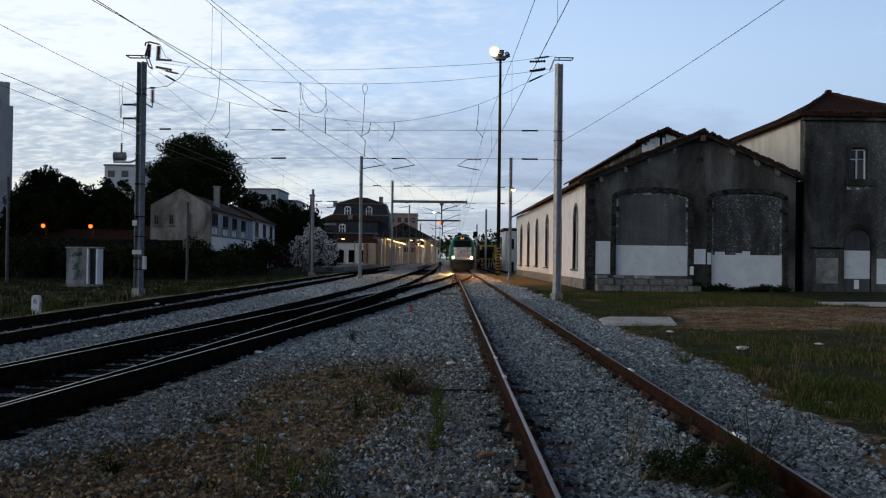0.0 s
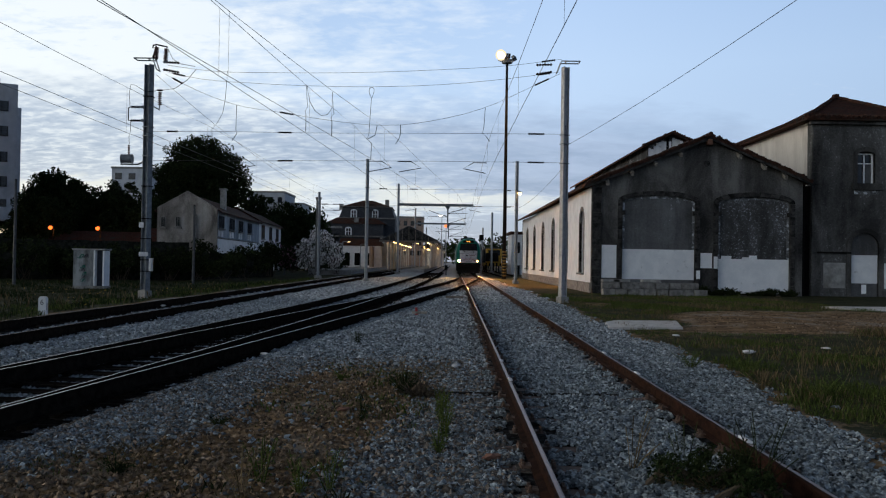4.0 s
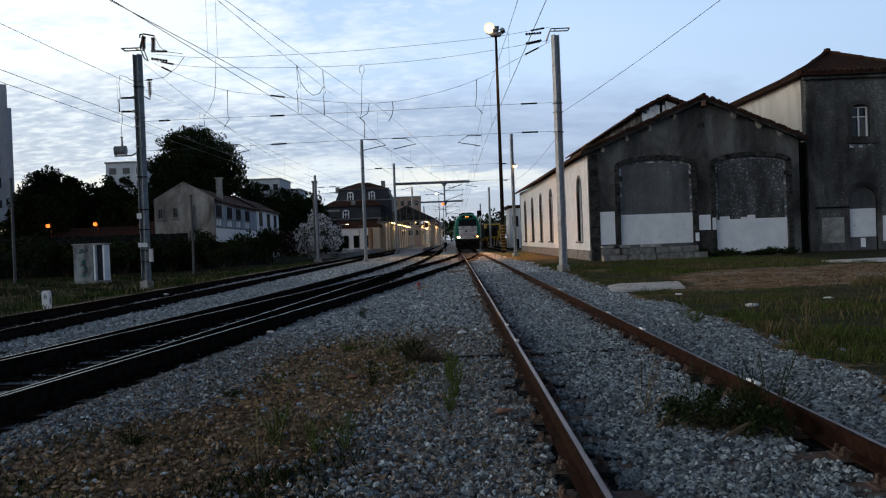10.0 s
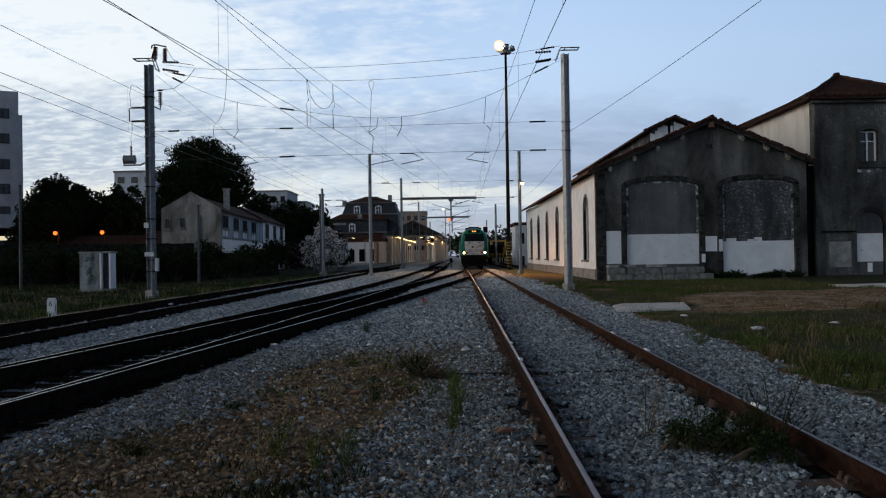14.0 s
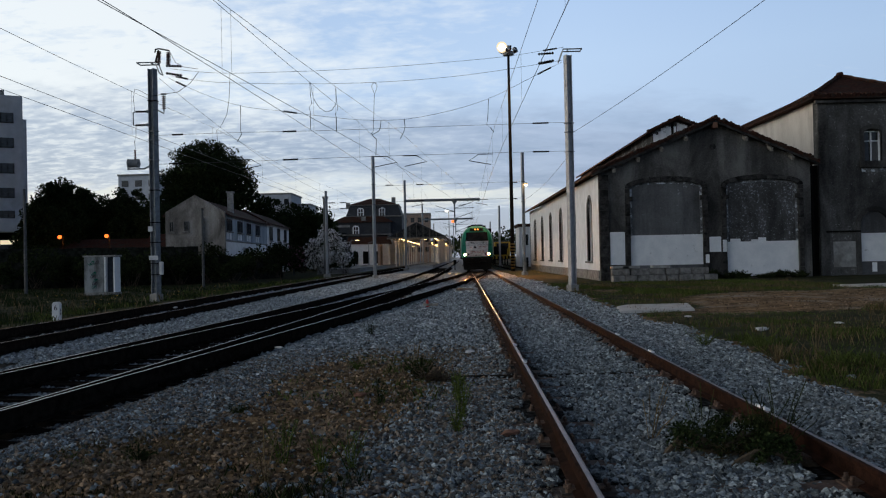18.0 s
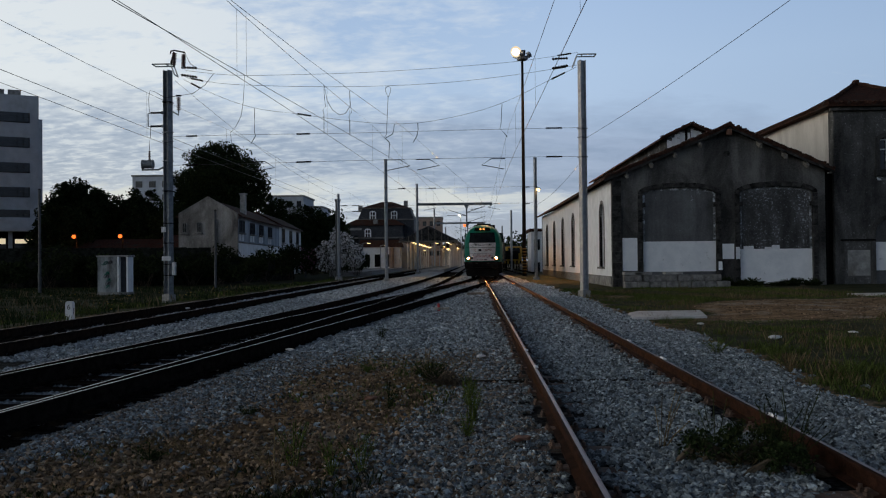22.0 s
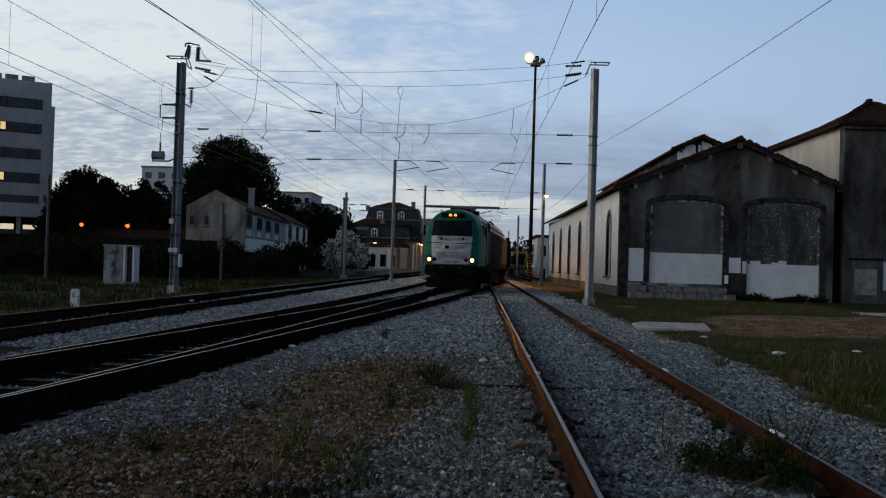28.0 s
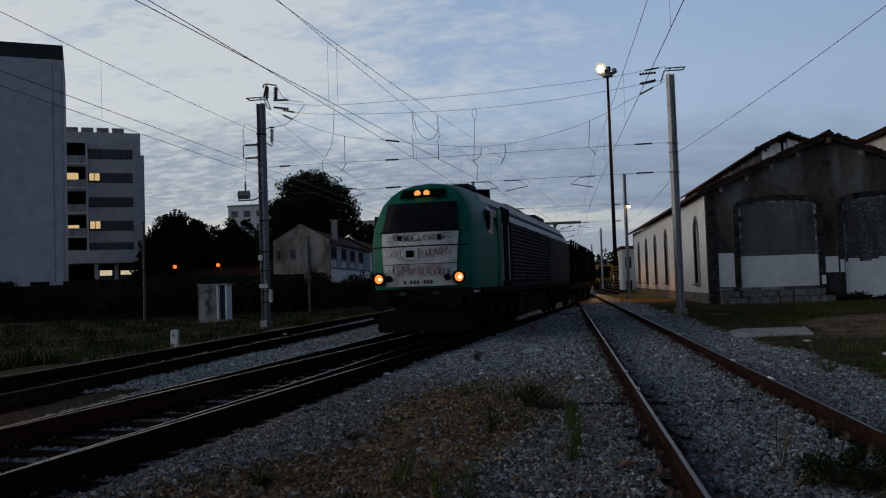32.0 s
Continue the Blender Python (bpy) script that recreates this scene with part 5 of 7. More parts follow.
        for s in (-1, 1):
            for d in (-0.9, 0.9):
                part("wheel", tube((s * (GAUGE / 2 - 0.08), yb + d, 0.46), (s * (GAUGE / 2 + 0.05), yb + d, 0.46), 0.46, 0.46, 20), M["dark_rail"], g)
    return t


WAGONS = [build_wagon(3)]
for k in range(3):
    WAGONS.append(copy_thing(WAGONS[0], Matrix.Identity(4)))


# ---- wires of the head spans ----
def head_span(y, x0, x1, z1, z2):
    """The taut cross wires that steady the far overhead line between two masts."""
    for z in (z1, z2):
        wire("cross_wire", [(x0 + 0.2, y, z - 0.05), ((x0 + x1) / 2, y, z), (x1 - 0.2, y, z + 0.05)], 0.009, "taut cross wire between two masts", "wire", "head span wires")
        for f in ((0.105, 0.31, 0.935) if z == z1 else (0.31, 0.935)):
            x = x0 + (x1 - x0) * f
            ob = new("insulator", mesh_of("insulator", insulator(bmesh.new(), (x - 0.28, y, z), (x + 0.28, y, z), 0.05, 6), M["black"]))
            tagged(ob, "dark ribbed insulator in a cross wire", "insulator", "insulators")


def span(name, y, pts, r, label):
    """A wire across the tracks through points (x, z)."""
    f = curve_at(pts)
    xs = np.linspace(pts[0][0], pts[-1][0], 26)
    wire(name, [(float(x), y, float(f(x))) for x in xs], r, label, "wire", "head span wires")
    return f


def cross_insulator(a, b):
    ob = new("insulator", mesh_of("insulator", insulator(bmesh.new(), a, b, 0.045, 8), M["black"]))
    tagged(ob, "dark ribbed insulator in a cross wire", "insulator", "insulators")


def near_span(y):
    """The head span between the two near masts: three hanging wires and two taut ones."""
    r = 0.0075
    one = span("span_wire", y, [(-11.21, 9.33), (-9.65, 9.14), (-6.63, 9.10), (-3.19, 9.17), (-0.12, 9.33), (2.64, 9.54), (4.72, 9.83)], r, "thin sagging span wire between two masts")
    two = span("span_wire", y, [(-11.2, 9.05), (-10.35, 8.87), (-7.58, 8.65), (-5.58, 8.59), (-2.97, 8.59), (0.23, 8.75), (2.5, 9.0), (4.66, 9.31)], r, "thin sagging span wire between two masts")
    three = span("span_wire", y, [(-11.29, 8.96), (-10.35, 8.48), (-8.35, 7.75), (-6.66, 7.50), (-5.0, 7.25), (-2.8, 7.04), (-1.79, 7.06), (-0.49, 7.25), (1.65, 7.82), (3.63, 8.75), (4.66, 9.24)], r, "deeply sagging head span wire with droppers")
    four = span("cross_wire", y, [(-11.79, 6.64), (-8.85, 6.68), (-5.76, 6.68), (1.05, 6.76), (4.75, 6.79)], r, "taut cross wire between two masts")
    five = span("cross_wire", y, [(-11.79, 5.47), (-7.93, 5.51), (-5.78, 5.55), (-2.83, 5.59), (3.17, 5.63), (4.75, 5.63)], r, "taut cross wire between two masts")
    for f, spots in ((one, ((3.9, 4.45),)), (two, ((-11.0, -10.5), (3.75, 4.25))), (three, ((-11.0, -10.6), (-6.65, -6.1), (3.65, 4.2))), (four, ((-11.2, -10.75), (-6.7, -6.15), (3.4, 4.05))), (five, ((-11.2, -10.75), (-6.7, -6.1), (3.4, 4.05)))):
        for a, b in spots:
            cross_insulator((a, y, float(f(a))), (b, y, float(f(b))))


near_span(34.6)
head_span(64.3, MAST_C[0], MAST_E[0], 6.95, 5.72)
head_span(71.6, -10.34, MAST_C[0], 6.2, 5.7)

SUPPORTS = [-27, 4, 34.6, 64.3, 100, 150, 200, 260]


straight = curve_at([(-20, 1.78), (12, 1.80), (34.6, 1.86), (64.3, 2.35), (100, 2.98), (130, 3.4)])


def overhead(line, y0, y1, contact, top, label, shift=0.0):
    ys = np.arange(y0, y1, 4.0)
    pts = [(float(line(y)) + shift, y, contact) for y in ys]
    wire("contact_wire", pts, 0.0065, label + ", contact wire")
    mess, keys = [], []
    for y in ys:
        k = max(i for i, s in enumerate(SUPPORTS[:-1]) if s <= y)
        f = (y - SUPPORTS[k]) / (SUPPORTS[k + 1] - SUPPORTS[k])
        mess.append((float(line(y)) + shift, y, top - 0.24 * 4 * f * (1 - f)))
    wire("messenger_wire", mess, 0.006, label + ", carrying wire")
    for (x, y, z), (a, b, c) in list(zip(pts, mess))[::2]:
        wire("dropper", [(x, y, z), (a, b, c)], 0.003, "thin dropper between the overhead wires", "wire", "droppers")


overhead(main, -23, 240, 5.20, 6.72, "overhead line of the main track", -0.42)
overhead(middle, -23, 240, 5.20, 6.78, "overhead line of the station track", -0.12)
overhead(straight, -19, 130, 5.20, 6.72, "overhead line of the siding")
overhead(first, -23, 240, 5.20, 6.72, "overhead line of the outer track", -0.75)
wire("contact_wire", [(float(first(y)) - 0.1, y, 5.2) for y in np.arange(-23, 64, 4.0)], 0.0065, "second contact wire of the outer track")
wire("feeder_wire", sag((10.15, 3.0, 9.2), (5.05, 34.8, 6.40), 0.42, 22), 0.008, "feeder wire tied to the mast")
wire("feeder_wire", sag((5.0, 34.8, 5.65), (5.5, 64.5, 5.6), 0.3), 0.008, "feeder wire between masts")
wire("feeder_wire", sag((-11.6, 34.4, 8.9), (-10.34, 71.6, 7.0), 0.5), 0.008, "feeder wire between masts")


def steady_arm(x, y, z, way):
    ob = new("steady_arm", mesh_of("steady_arm", bm_path(bmesh.new(), [(x, y, z), (x + way * 0.55, y, z), (x + way * 0.95, y, z - 0.25), (x + way * 0.05, y + 0.02, z - 0.42)], 0.018), M["black"]))
    tagged(ob, "bent steady arm hung from a cross wire", "steady arm", "steady arms")


for x, way in ((-8.55, 1), (-3.05, 1), (-1.85, 1), (1.75, -1)):
    steady_arm(x, 34.6, 5.58, way)
for x, way in ((-2.9, 1), (0.6, 1), (2.9, -1)):
    steady_arm(x, 64.3, 5.72, way)


def link(pts, r=0.016):
    tagged(new("jumper_cable", mesh_of("jumper_cable", bm_path(bmesh.new(), pts, r, 5), M["black"])), "hanging jumper cable between overhead wires", "cable", "jumper cables")


Y = 34.6
link([(-8.8, Y, 9.12), (-8.82, Y, 8.6), (-8.86, Y, 8.0), (-8.95, Y, 7.44), (-9.15, Y, 7.05), (-9.38, Y, 6.77), (-9.36, Y, 6.4), (-9.34, Y, 6.05)], 0.010)
link([(-2.95, Y, 8.58), (-3.05, Y, 8.50), (-3.06, Y, 8.38), (-3.0, Y, 8.22), (-2.96, Y, 8.11), (-3.0, Y, 7.3), (-3.04, Y, 6.62), (-3.13, Y, 6.47)], 0.010)
link([(-2.95, Y, 8.58), (-2.86, Y, 8.50), (-2.85, Y, 8.38), (-2.91, Y, 8.22), (-2.96, Y, 8.11)], 0.008)
for pts in (((-8.39, 7.77), (-8.40, 7.55), (-8.41, 6.77), (-8.36, 6.62), (-8.56, 6.31)), ((-2.71, 7.03), (-2.76, 6.73), (-2.8, 6.62), (-3.09, 6.46)), ((-1.77, 7.08), (-1.75, 6.78), (-1.80, 6.55), (-1.95, 6.28)),
            ((1.65, 7.8), (1.60, 7.0), (1.55, 6.78), (1.72, 6.62), (1.84, 6.45)), ((-3.1, 6.46), (-2.92, 6.3), (-2.95, 5.62))):
    link([(x, Y, z) for x, z in pts], 0.014)
for x, y, z0, z1 in ((-3.94, 24.4, 6.55, 5.2), (-3.30, 25.2, 6.5, 5.2)):
    link([(x, y, z0), (x + 0.02, y, z0 - 0.4), (x + 0.05, y, z0 - 0.62), (x - 0.03, y, z0 - 0.75), (x, y, z0 - 0.85), (x, y, z1)], 0.009)
link([(-3.92, 24.4, 6.52), (-3.86, 24.5, 6.1), (-3.72, 24.6, 5.85), (-3.55, 24.8, 5.74), (-3.40, 25.0, 5.82), (-3.30, 25.2, 6.05)], 0.008)

# ---- gear on the two near masts ----


def top_bracket(x, y, z, way):
    t = thing("mast_bracket", pose(x, y, z), "steel bracket frame on top of a mast", "bracket", "mast brackets")
    for d in (-0.22, 0.22):
        part("bar", bm_path(bmesh.new(), [(-way * 0.55, d, 0.15), (way * 0.2, d, 0.15), (way * 0.35, d, -0.28)], 0.028, 6), M["galv"], t)
    for u, v in ((-0.55, 0.15), (0.0, 0.15), (0.35, -0.28)):
        part("bar", tube((way * u, -0.22, v), (way * u, 0.22, v), 0.026, n=6), M["galv"], t)
    for z0, dz in ((0.05, -0.05), (-0.25, -0.18)):
        part("insulator", insulator(bmesh.new(), (way * 0.55, 0, z0), (way * 1.2, 0, z0 + dz * 0.6), 0.06, 6), M["black"], t)
    return t


top_bracket(MAST_R[0], MAST_R[1], 9.6, -1)
top_bracket(MAST_L[0], MAST_L[1], 9.36, 1)


def left_gear():
    x, y = MAST_L
    t = thing("switch_gear", pose(x, y - 0.24, 0), "mast switch gear with dark red insulators and transformer box", "switch gear")
    for dx, z in ((0.34, 9.46), (0.72, 9.40)):
        part("insulator", insulator(bmesh.new(), (dx, 0, z), (dx + 0.02, 0, z + 0.5), 0.10, 8), M["insul"], t, "dark red insulator")
        part("insulator_cap", tube((dx, 0, z - 0.08), (dx, 0, z), 0.05, 0.05, 8), M["galvdark"], t)
    part("switch_bar", bm_path(bmesh.new(), [(0.2, 0, 9.9), (0.22, 0, 10.02), (0.36, 0, 10.05), (0.78, 0, 9.96)], 0.03, 6), M["black"], t)
    part("contact_rod", tube((0.18, 0.1, 9.5), (0.34, 0, 10.0), 0.05, 0.03, 6), M["black"], t)
    part("insulator", insulator(bmesh.new(), (0.52, 0, 7.62), (0.52, 0, 8.16), 0.09, 7), M["insul"], t, "dark red insulator")
    part("insulator_cap", box(0.52, 0, 8.22, 0.2, 0.1, 0.06, 0.01), M["black"], t)
    part("arm", bm_path(bmesh.new(), [(0.1, 0, 7.68), (0.52, 0, 7.44), (0.52, 0, 7.62)], 0.03, 6), M["galvdark"], t)
    part("cable", bm_path(bmesh.new(), [(0.0, 0, 8.15), (0.52, 0, 8.22), (1.1, 0, 8.3), (1.6, 0, 8.65), (1.95, 0, 9.1)], 0.012), M["black"], t)
    part("cable", bm_path(bmesh.new(), [(0.78, 0, 9.95), (1.0, 0, 9.5), (1.3, 0, 9.3), (1.9, 0, 9.2)], 0.011), M["black"], t)
    for z in (7.54, 7.0):
        part("insulator", insulator(bmesh.new(), (-0.16, 0, z), (-0.62, 0, z), 0.055, 6), M["black"], t)
        part("insulator_clamp", box(-0.12, 0, z, 0.1, 0.2, 0.1, 0.01), M["galvdark"], t)
    part("link_bar", bm_path(bmesh.new(), [(-0.62, 0, 7.54), (-0.72, 0, 7.5), (-0.72, 0, 7.0), (-0.62, 0, 7.0)], 0.022), M["black"], t)
    part("link_wire", bm_path(bmesh.new(), [(-0.62, 0, 6.98), (-0.62, 0, 6.6), (-0.68, 0, 6.35), (-0.66, 0, 6.05)], 0.011), M["black"], t)
    part("link_wire", bm_path(bmesh.new(), [(-0.66, 0, 7.56), (-0.7, 0, 8.1), (-0.64, 0, 8.45), (-0.45, 0, 8.4), (-0.05, 0, 8.16)], 0.01), M["black"], t)
    b = part("transformer", tube((-0.94, 0, 5.47), (-0.54, 0, 5.47), 0.17, 0.17, 14), M["galvdark"], t, "grey drum transformer")
    for u in (-0.94, -0.54):
        part("end_cap", tube((u - 0.015, 0, 5.47), (u + 0.015, 0, 5.47), 0.185, 0.185, 14), M["galvdark"], b)
    part("bushing", insulator(bmesh.new(), (-0.67, 0, 5.62), (-0.67, 0, 6.02), 0.055, 6), M["insul"], b)
    part("arm", bm_path(bmesh.new(), [(-0.98, 0, 5.36), (-0.98, 0, 5.25), (-0.3, 0, 5.25), (-0.1, 0, 5.35)], 0.035, 6), M["galvdark"], t)
    part("sign_plate", box(-0.02, 0.03, 1.68, 0.36, 0.02, 0.17, 0.004), M["white"], t, "pale plate strapped to the mast")
    part("sign_plate", box(-0.12, 0.03, 2.84, 0.19, 0.02, 0.21, 0.004), M["white"], t)
    part("control_box", box(0.27, 0.1, 1.26, 0.12, 0.2, 0.52, 0.02), M["white"], t, "narrow grey control box")
    for z in (1.0, 1.45, 2.3, 3.1, 4.4, 8.0):
        part("strap", box(0.0, 0.24, z, 0.36, 0.36, 0.035, 0.005, pose(0, 0, 0)), M["black"], t)
    return t


left_gear()
m = thing("mast_number", pose(MAST_R[0], MAST_R[1] - 0.215, 6.95), "small black figure on the mast", "sign")
txt = bpy.data.curves.new("digit", "FONT")
txt.body, txt.size, txt.align_x, txt.extrude = "1", 0.28, "CENTER", 0.004
tx = new("digit", txt)
tx.data.materials.append(M["ink"])
tx.parent, tx.matrix_basis = m, pose(0, 0, 0, 90)


# ---- lamp mast with its floodlights, and the small lamps ----
def lamp_mast():
    t = thing("floodlight_mast", pose(5.85, 81.0, 0), "very tall dark mast with a lit floodlight head", "lamp mast")
    part("pole", tube((0, 0, 0), (0, 0, 20.6), 0.20, 0.11, 14), M["black"], t, "dark tapered pole")
    for k in range(9):
        part("stripe", tube((0, 0, 0.25 + k * 0.28), (0, 0, 0.39 + k * 0.28), 0.215, 0.212, 14), M["dullyellow"], t, "yellow warning band")
    part("crown", tube((0, 0, 20.4), (0, 0, 20.7), 0.5, 0.6, 12), M["galv"], t)
    for k in range(6):
        a = k * math.tau / 6 + 0.4
        c = Vector((0.75 * math.cos(a), 0.75 * math.sin(a), 20.85))
        part("floodlight", box(0, 0, 0, 0.42, 0.3, 0.34, 0.04, Matrix.Translation(c) @ Matrix.Rotation(a + math.pi / 2, 4, "Z") @ Matrix.Rotation(-0.5, 4, "X")), M["galv"], t, "grey floodlight")
    lens = part("lens", tube((-0.62, -0.62, 21.05), (-0.66, -0.82, 20.98), 0.30, 0.34, 20), M["flood"], t, "bright warm lit lens")
    # glowing ring added round the lens to draw the lamp's halo
    part("reflector", tube((-0.60, -0.58, 21.06), (-0.64, -0.70, 21.02), 0.42, 0.52, 20), M["floodhalo"], lens, "warm ring added for the floodlight's halo")
    part("mast_box", box(0.05, -0.05, 21.1, 0.5, 0.4, 0.4, 0.04), M["black"], t)
    return t


lamp_mast()


def lamp(name, kind, place, energy, colour, size):
    d = bpy.data.lights.new(name, kind)
    d.energy, d.color = energy, colour
    d.shadow_soft_size = size
    ob = new(name, d)
    ob.location = place
    return ob


def small_lamp(x, y, z, mat, label):
    t = thing("pole_lamp", pose(x, y, z), label, "lamp", "small lit lamps")
    part("bracket", tube((0.18, 0, 0.02), (0, 0, 0.08), 0.03, 0.03, 6), M["galv"], t)
    part("hood", tube((0, 0, 0.05), (0, 0, 0.16), 0.17, 0.08, 12), M["galv"], t)
    part("bulb", tube((0, 0, -0.10), (0, 0, 0.05), 0.10, 0.14, 12), M[mat], t, "lit lamp glass")
    return t


small_lamp(5.72, 64.2, 6.75, "tube", "lit lamp fixed to a mast")
sodium = lamp("sodium_light", "SPOT", (5.85, 63.9, 6.7), 3600, (1.0, 0.37, 0.08), 0.12)
sodium.data.spot_size, sodium.data.spot_blend = radians(64), 0.6
sodium.rotation_euler = (radians(-31), radians(12), 0)
flood = lamp("flood_light", "SPOT", (5.1, 79.9, 20.5), 20000, (1.0, 0.55, 0.22), 0.3)
flood.data.spot_size, flood.data.spot_blend = radians(85), 0.8
flood.rotation_euler = (radians(-20), radians(-6), 0)


# ---- plants ----
def quads(centres, size, rng, flat=0.0):
    """Small leaf quads at the centres, turned at random."""
    n = len(centres)
    a = rng.normal(size=(n, 3))
    a[:, 2] *= 1 - flat
    a /= np.linalg.norm(a, axis=1, keepdims=True)
    b = np.cross(a, rng.normal(size=(n, 3)))
    b /= np.linalg.norm(b, axis=1, keepdims=True)
    s = (size * rng.uniform(0.6, 1.3, (n, 1)))
    c = np.asarray(centres)
    v = np.stack([c - a * s, c + b * s * 0.5, c + a * s, c - b * s * 0.5], 1).reshape(-1, 3)
    return v, np.arange(4 * n).reshape(n, 4)


def crown_points(rng, clumps, per, radii, gap=0.12, clump=0.105, low=-0.75):
    """Leaf places: clumps near the surface of an uneven crown."""
    d = rng.normal(size=(clumps * 3, 3))
    d /= np.linalg.norm(d, axis=1, keepdims=True)
    d = d[d[:, 2] > low][:clumps]
    lump = 1 + 0.16 * waves(d[:, 0] * 3, d[:, 1] * 3 + d[:, 2] * 4, 1.3, int(rng.randint(1000)))
    r = rng.uniform(gap, 1.0, len(d)) ** 0.55 * lump
    c = d * r[:, None] * radii
    size = clump * np.mean(radii) * rng.uniform(0.7, 1.5, (len(d), 1, 1))
    ball = rng.normal(size=(len(d), per, 3))
    ball *= rng.uniform(0.02, 1, (len(d), per, 1)) ** 0.34 / np.linalg.norm(ball, axis=2, keepdims=True)
    pts = c[:, None] + ball * size * (1.75, 1.75, 1.35)
    return pts.reshape(-1, 3), c


def tree(x, y, height, radii, seed, clumps=160, per=60, leaf=0.22, label="broad dark tree with dense summer leaves", trunk=0.35, mat="leaf", base=0.0, group="trees behind the yard"):
    rng = np.random.RandomState(seed)
    t = thing("tree", pose(x, y, base), label, "tree", group)
    mid = height - radii[2]
    bm = bmesh.new()
    bm_path(bm, [(0, 0, -0.3), (0.1, 0, mid * 0.4), (-0.05, 0.05, mid * 0.8)], trunk, 8)
    bm_tube(bm, (-0.05, 0.05, mid * 0.78), (0, 0, mid + radii[2] * 0.5), trunk * 0.8, trunk * 0.15, 7)
    part("trunk", bm, M["bark"], t)
    pts, c = crown_points(rng, clumps, per, np.array(radii, float))
    for k in range(6):
        e = c[rng.randint(len(c))]
        part("limb", tube((0, 0, mid * 0.75 + 0.1 * k), tuple(e * 0.8 + np.array((0, 0, mid))), trunk * 0.4, 0.04, 6), M["bark"], t)
    v, f = quads(pts + (0, 0, mid), leaf, rng)
    ob = new("crown", raw_mesh("crown", v, f, M[mat]))
    ob.parent = t
    return t


def bush(x, y, radii, seed, clumps=40, per=60, leaf=0.1, mat="leaf2", label="dark unkempt bush beside the verge", base=-0.2, name="bush", flowers=None, group="bushes along the tracks"):
    rng = np.random.RandomState(seed)
    t = thing(name, pose(x, y, base), label, "bush", group)
    pts, c = crown_points(rng, clumps, per, np.array(radii, float), 0.3, 0.16, -0.35)
    bm = bmesh.new()
    for k in range(7):
        e = c[rng.randint(len(c))]
        bm_tube(bm, (0.1 * k - 0.3, 0, 0), (e[0] * 0.8, e[1] * 0.8, max(0.1, radii[2] * 0.7 + e[2] * 0.6)), 0.03, 0.012, 5)
    part("branch", bm, M["bark"], t)["kind"] = "stuff"
    v, f = quads(pts + (0, 0, radii[2] * 0.75), leaf, rng)
    ob = new("foliage", raw_mesh("foliage", v, f, M[mat]))
    ob.parent = t
    if flowers:
        k = rng.choice(len(pts), flowers[1])
        out = pts[k] * 1.06
        v, f = quads(out + (0, 0, radii[2] * 0.75), leaf * 1.1, rng)
        ob = new("blossom", raw_mesh("blossom", v, f, M[flowers[0]]))
        ob.parent = t
        ob["kind"] = "stuff"
    return t


tree(-32.9, 116, 17.5, (6.0, 5.3, 6.1), 11, 560, 110, 0.19)
for k, (x, y, h, r) in enumerate(((-56.2, 124, 13.6, 4.6), (-52.6, 116, 12.7, 3.9), (-48.4, 113, 11.6, 3.3), (-45.2, 117, 11.4, 3.0), (-42.0, 113, 10.9, 3.2), (-38.6, 118, 11.6, 3.0), (-54.5, 121, 12.4, 4.2),
                                  (-35.0, 104, 8.6, 3.2), (-47.0, 100, 8.4, 3.5))):
    tree(x, y, h, (r, r, h * 0.46), 30 + k, 230, 80, 0.21, "dark tree in a row behind the houses", 0.25)
for k, (x, y, h, r) in enumerate(((-27.6, 128, 11.6, 3.4), (-24.4, 134, 10.4, 3.2), (-21.4, 140, 8.8, 3.0), (-24.5, 126, 8.0, 2.8))):
    tree(x, y, h, (r, r, h * 0.45), 50 + k, 200, 70, 0.20, "dark tree behind the white house", 0.25)
bush(-12.6, 88, (1.95, 1.8, 2.3), 5, 120, 60, 0.13, "leaf2", "rounded oleander bush full of white flowers", 0.1, "oleander_bush", ("petal", 9000))
bush(-15.6, 90, (1.5, 1.5, 1.7), 6, 60, 50, 0.13, "leaf2", "oleander bush with pink flowers", 0.1, "oleander_bush", ("pinkpetal", 500))
rr = random.Random(21)
for k in range(17):
    x = -46 + k * 1.9 + rr.uniform(-0.6, 0.6)
    bush(x, 60 + 0.28 * (x + 46) + rr.uniform(-3, 3), (rr.uniform(1.2, 2.2), rr.uniform(1.2, 2.0), rr.uniform(0.9, 1.9)), 100 + k, 34, 46, 0.14)
for k, (x, y, r) in enumerate(((-24.6, 72, 1.5), (-20.2, 74, 1.6), (-17.4, 86, 1.6), (-18.2, 92, 1.8), (-14.6, 97, 1.7), (-12.8, 104, 1.5))):
    bush(x, y, (r, r, r * 1.15), 140 + k, 44, 50, 0.13)

# dark undergrowth behind the row of trees
rng = np.random.RandomState(70)
ux = rng.uniform(-95, -18, 1500)
uz = rng.uniform(0, 1, 1500) * (8.3 + 1.2 * waves(ux, ux, 0.3, 71))
uy = 122 + rng.uniform(-3, 3, 1500) + 0.25 * (ux + 60)
v, f = quads(np.repeat(np.stack([ux, uy, uz], -1), 34, 0) + rng.normal(size=(1500 * 34, 3)) * 0.55, 0.32, rng)
tagged(new("undergrowth", raw_mesh("undergrowth", v, f, M["leaf"])), "dense dark undergrowth behind the trees", "undergrowth", kind="stuff")

# ---- the houses beyond the outer track ----


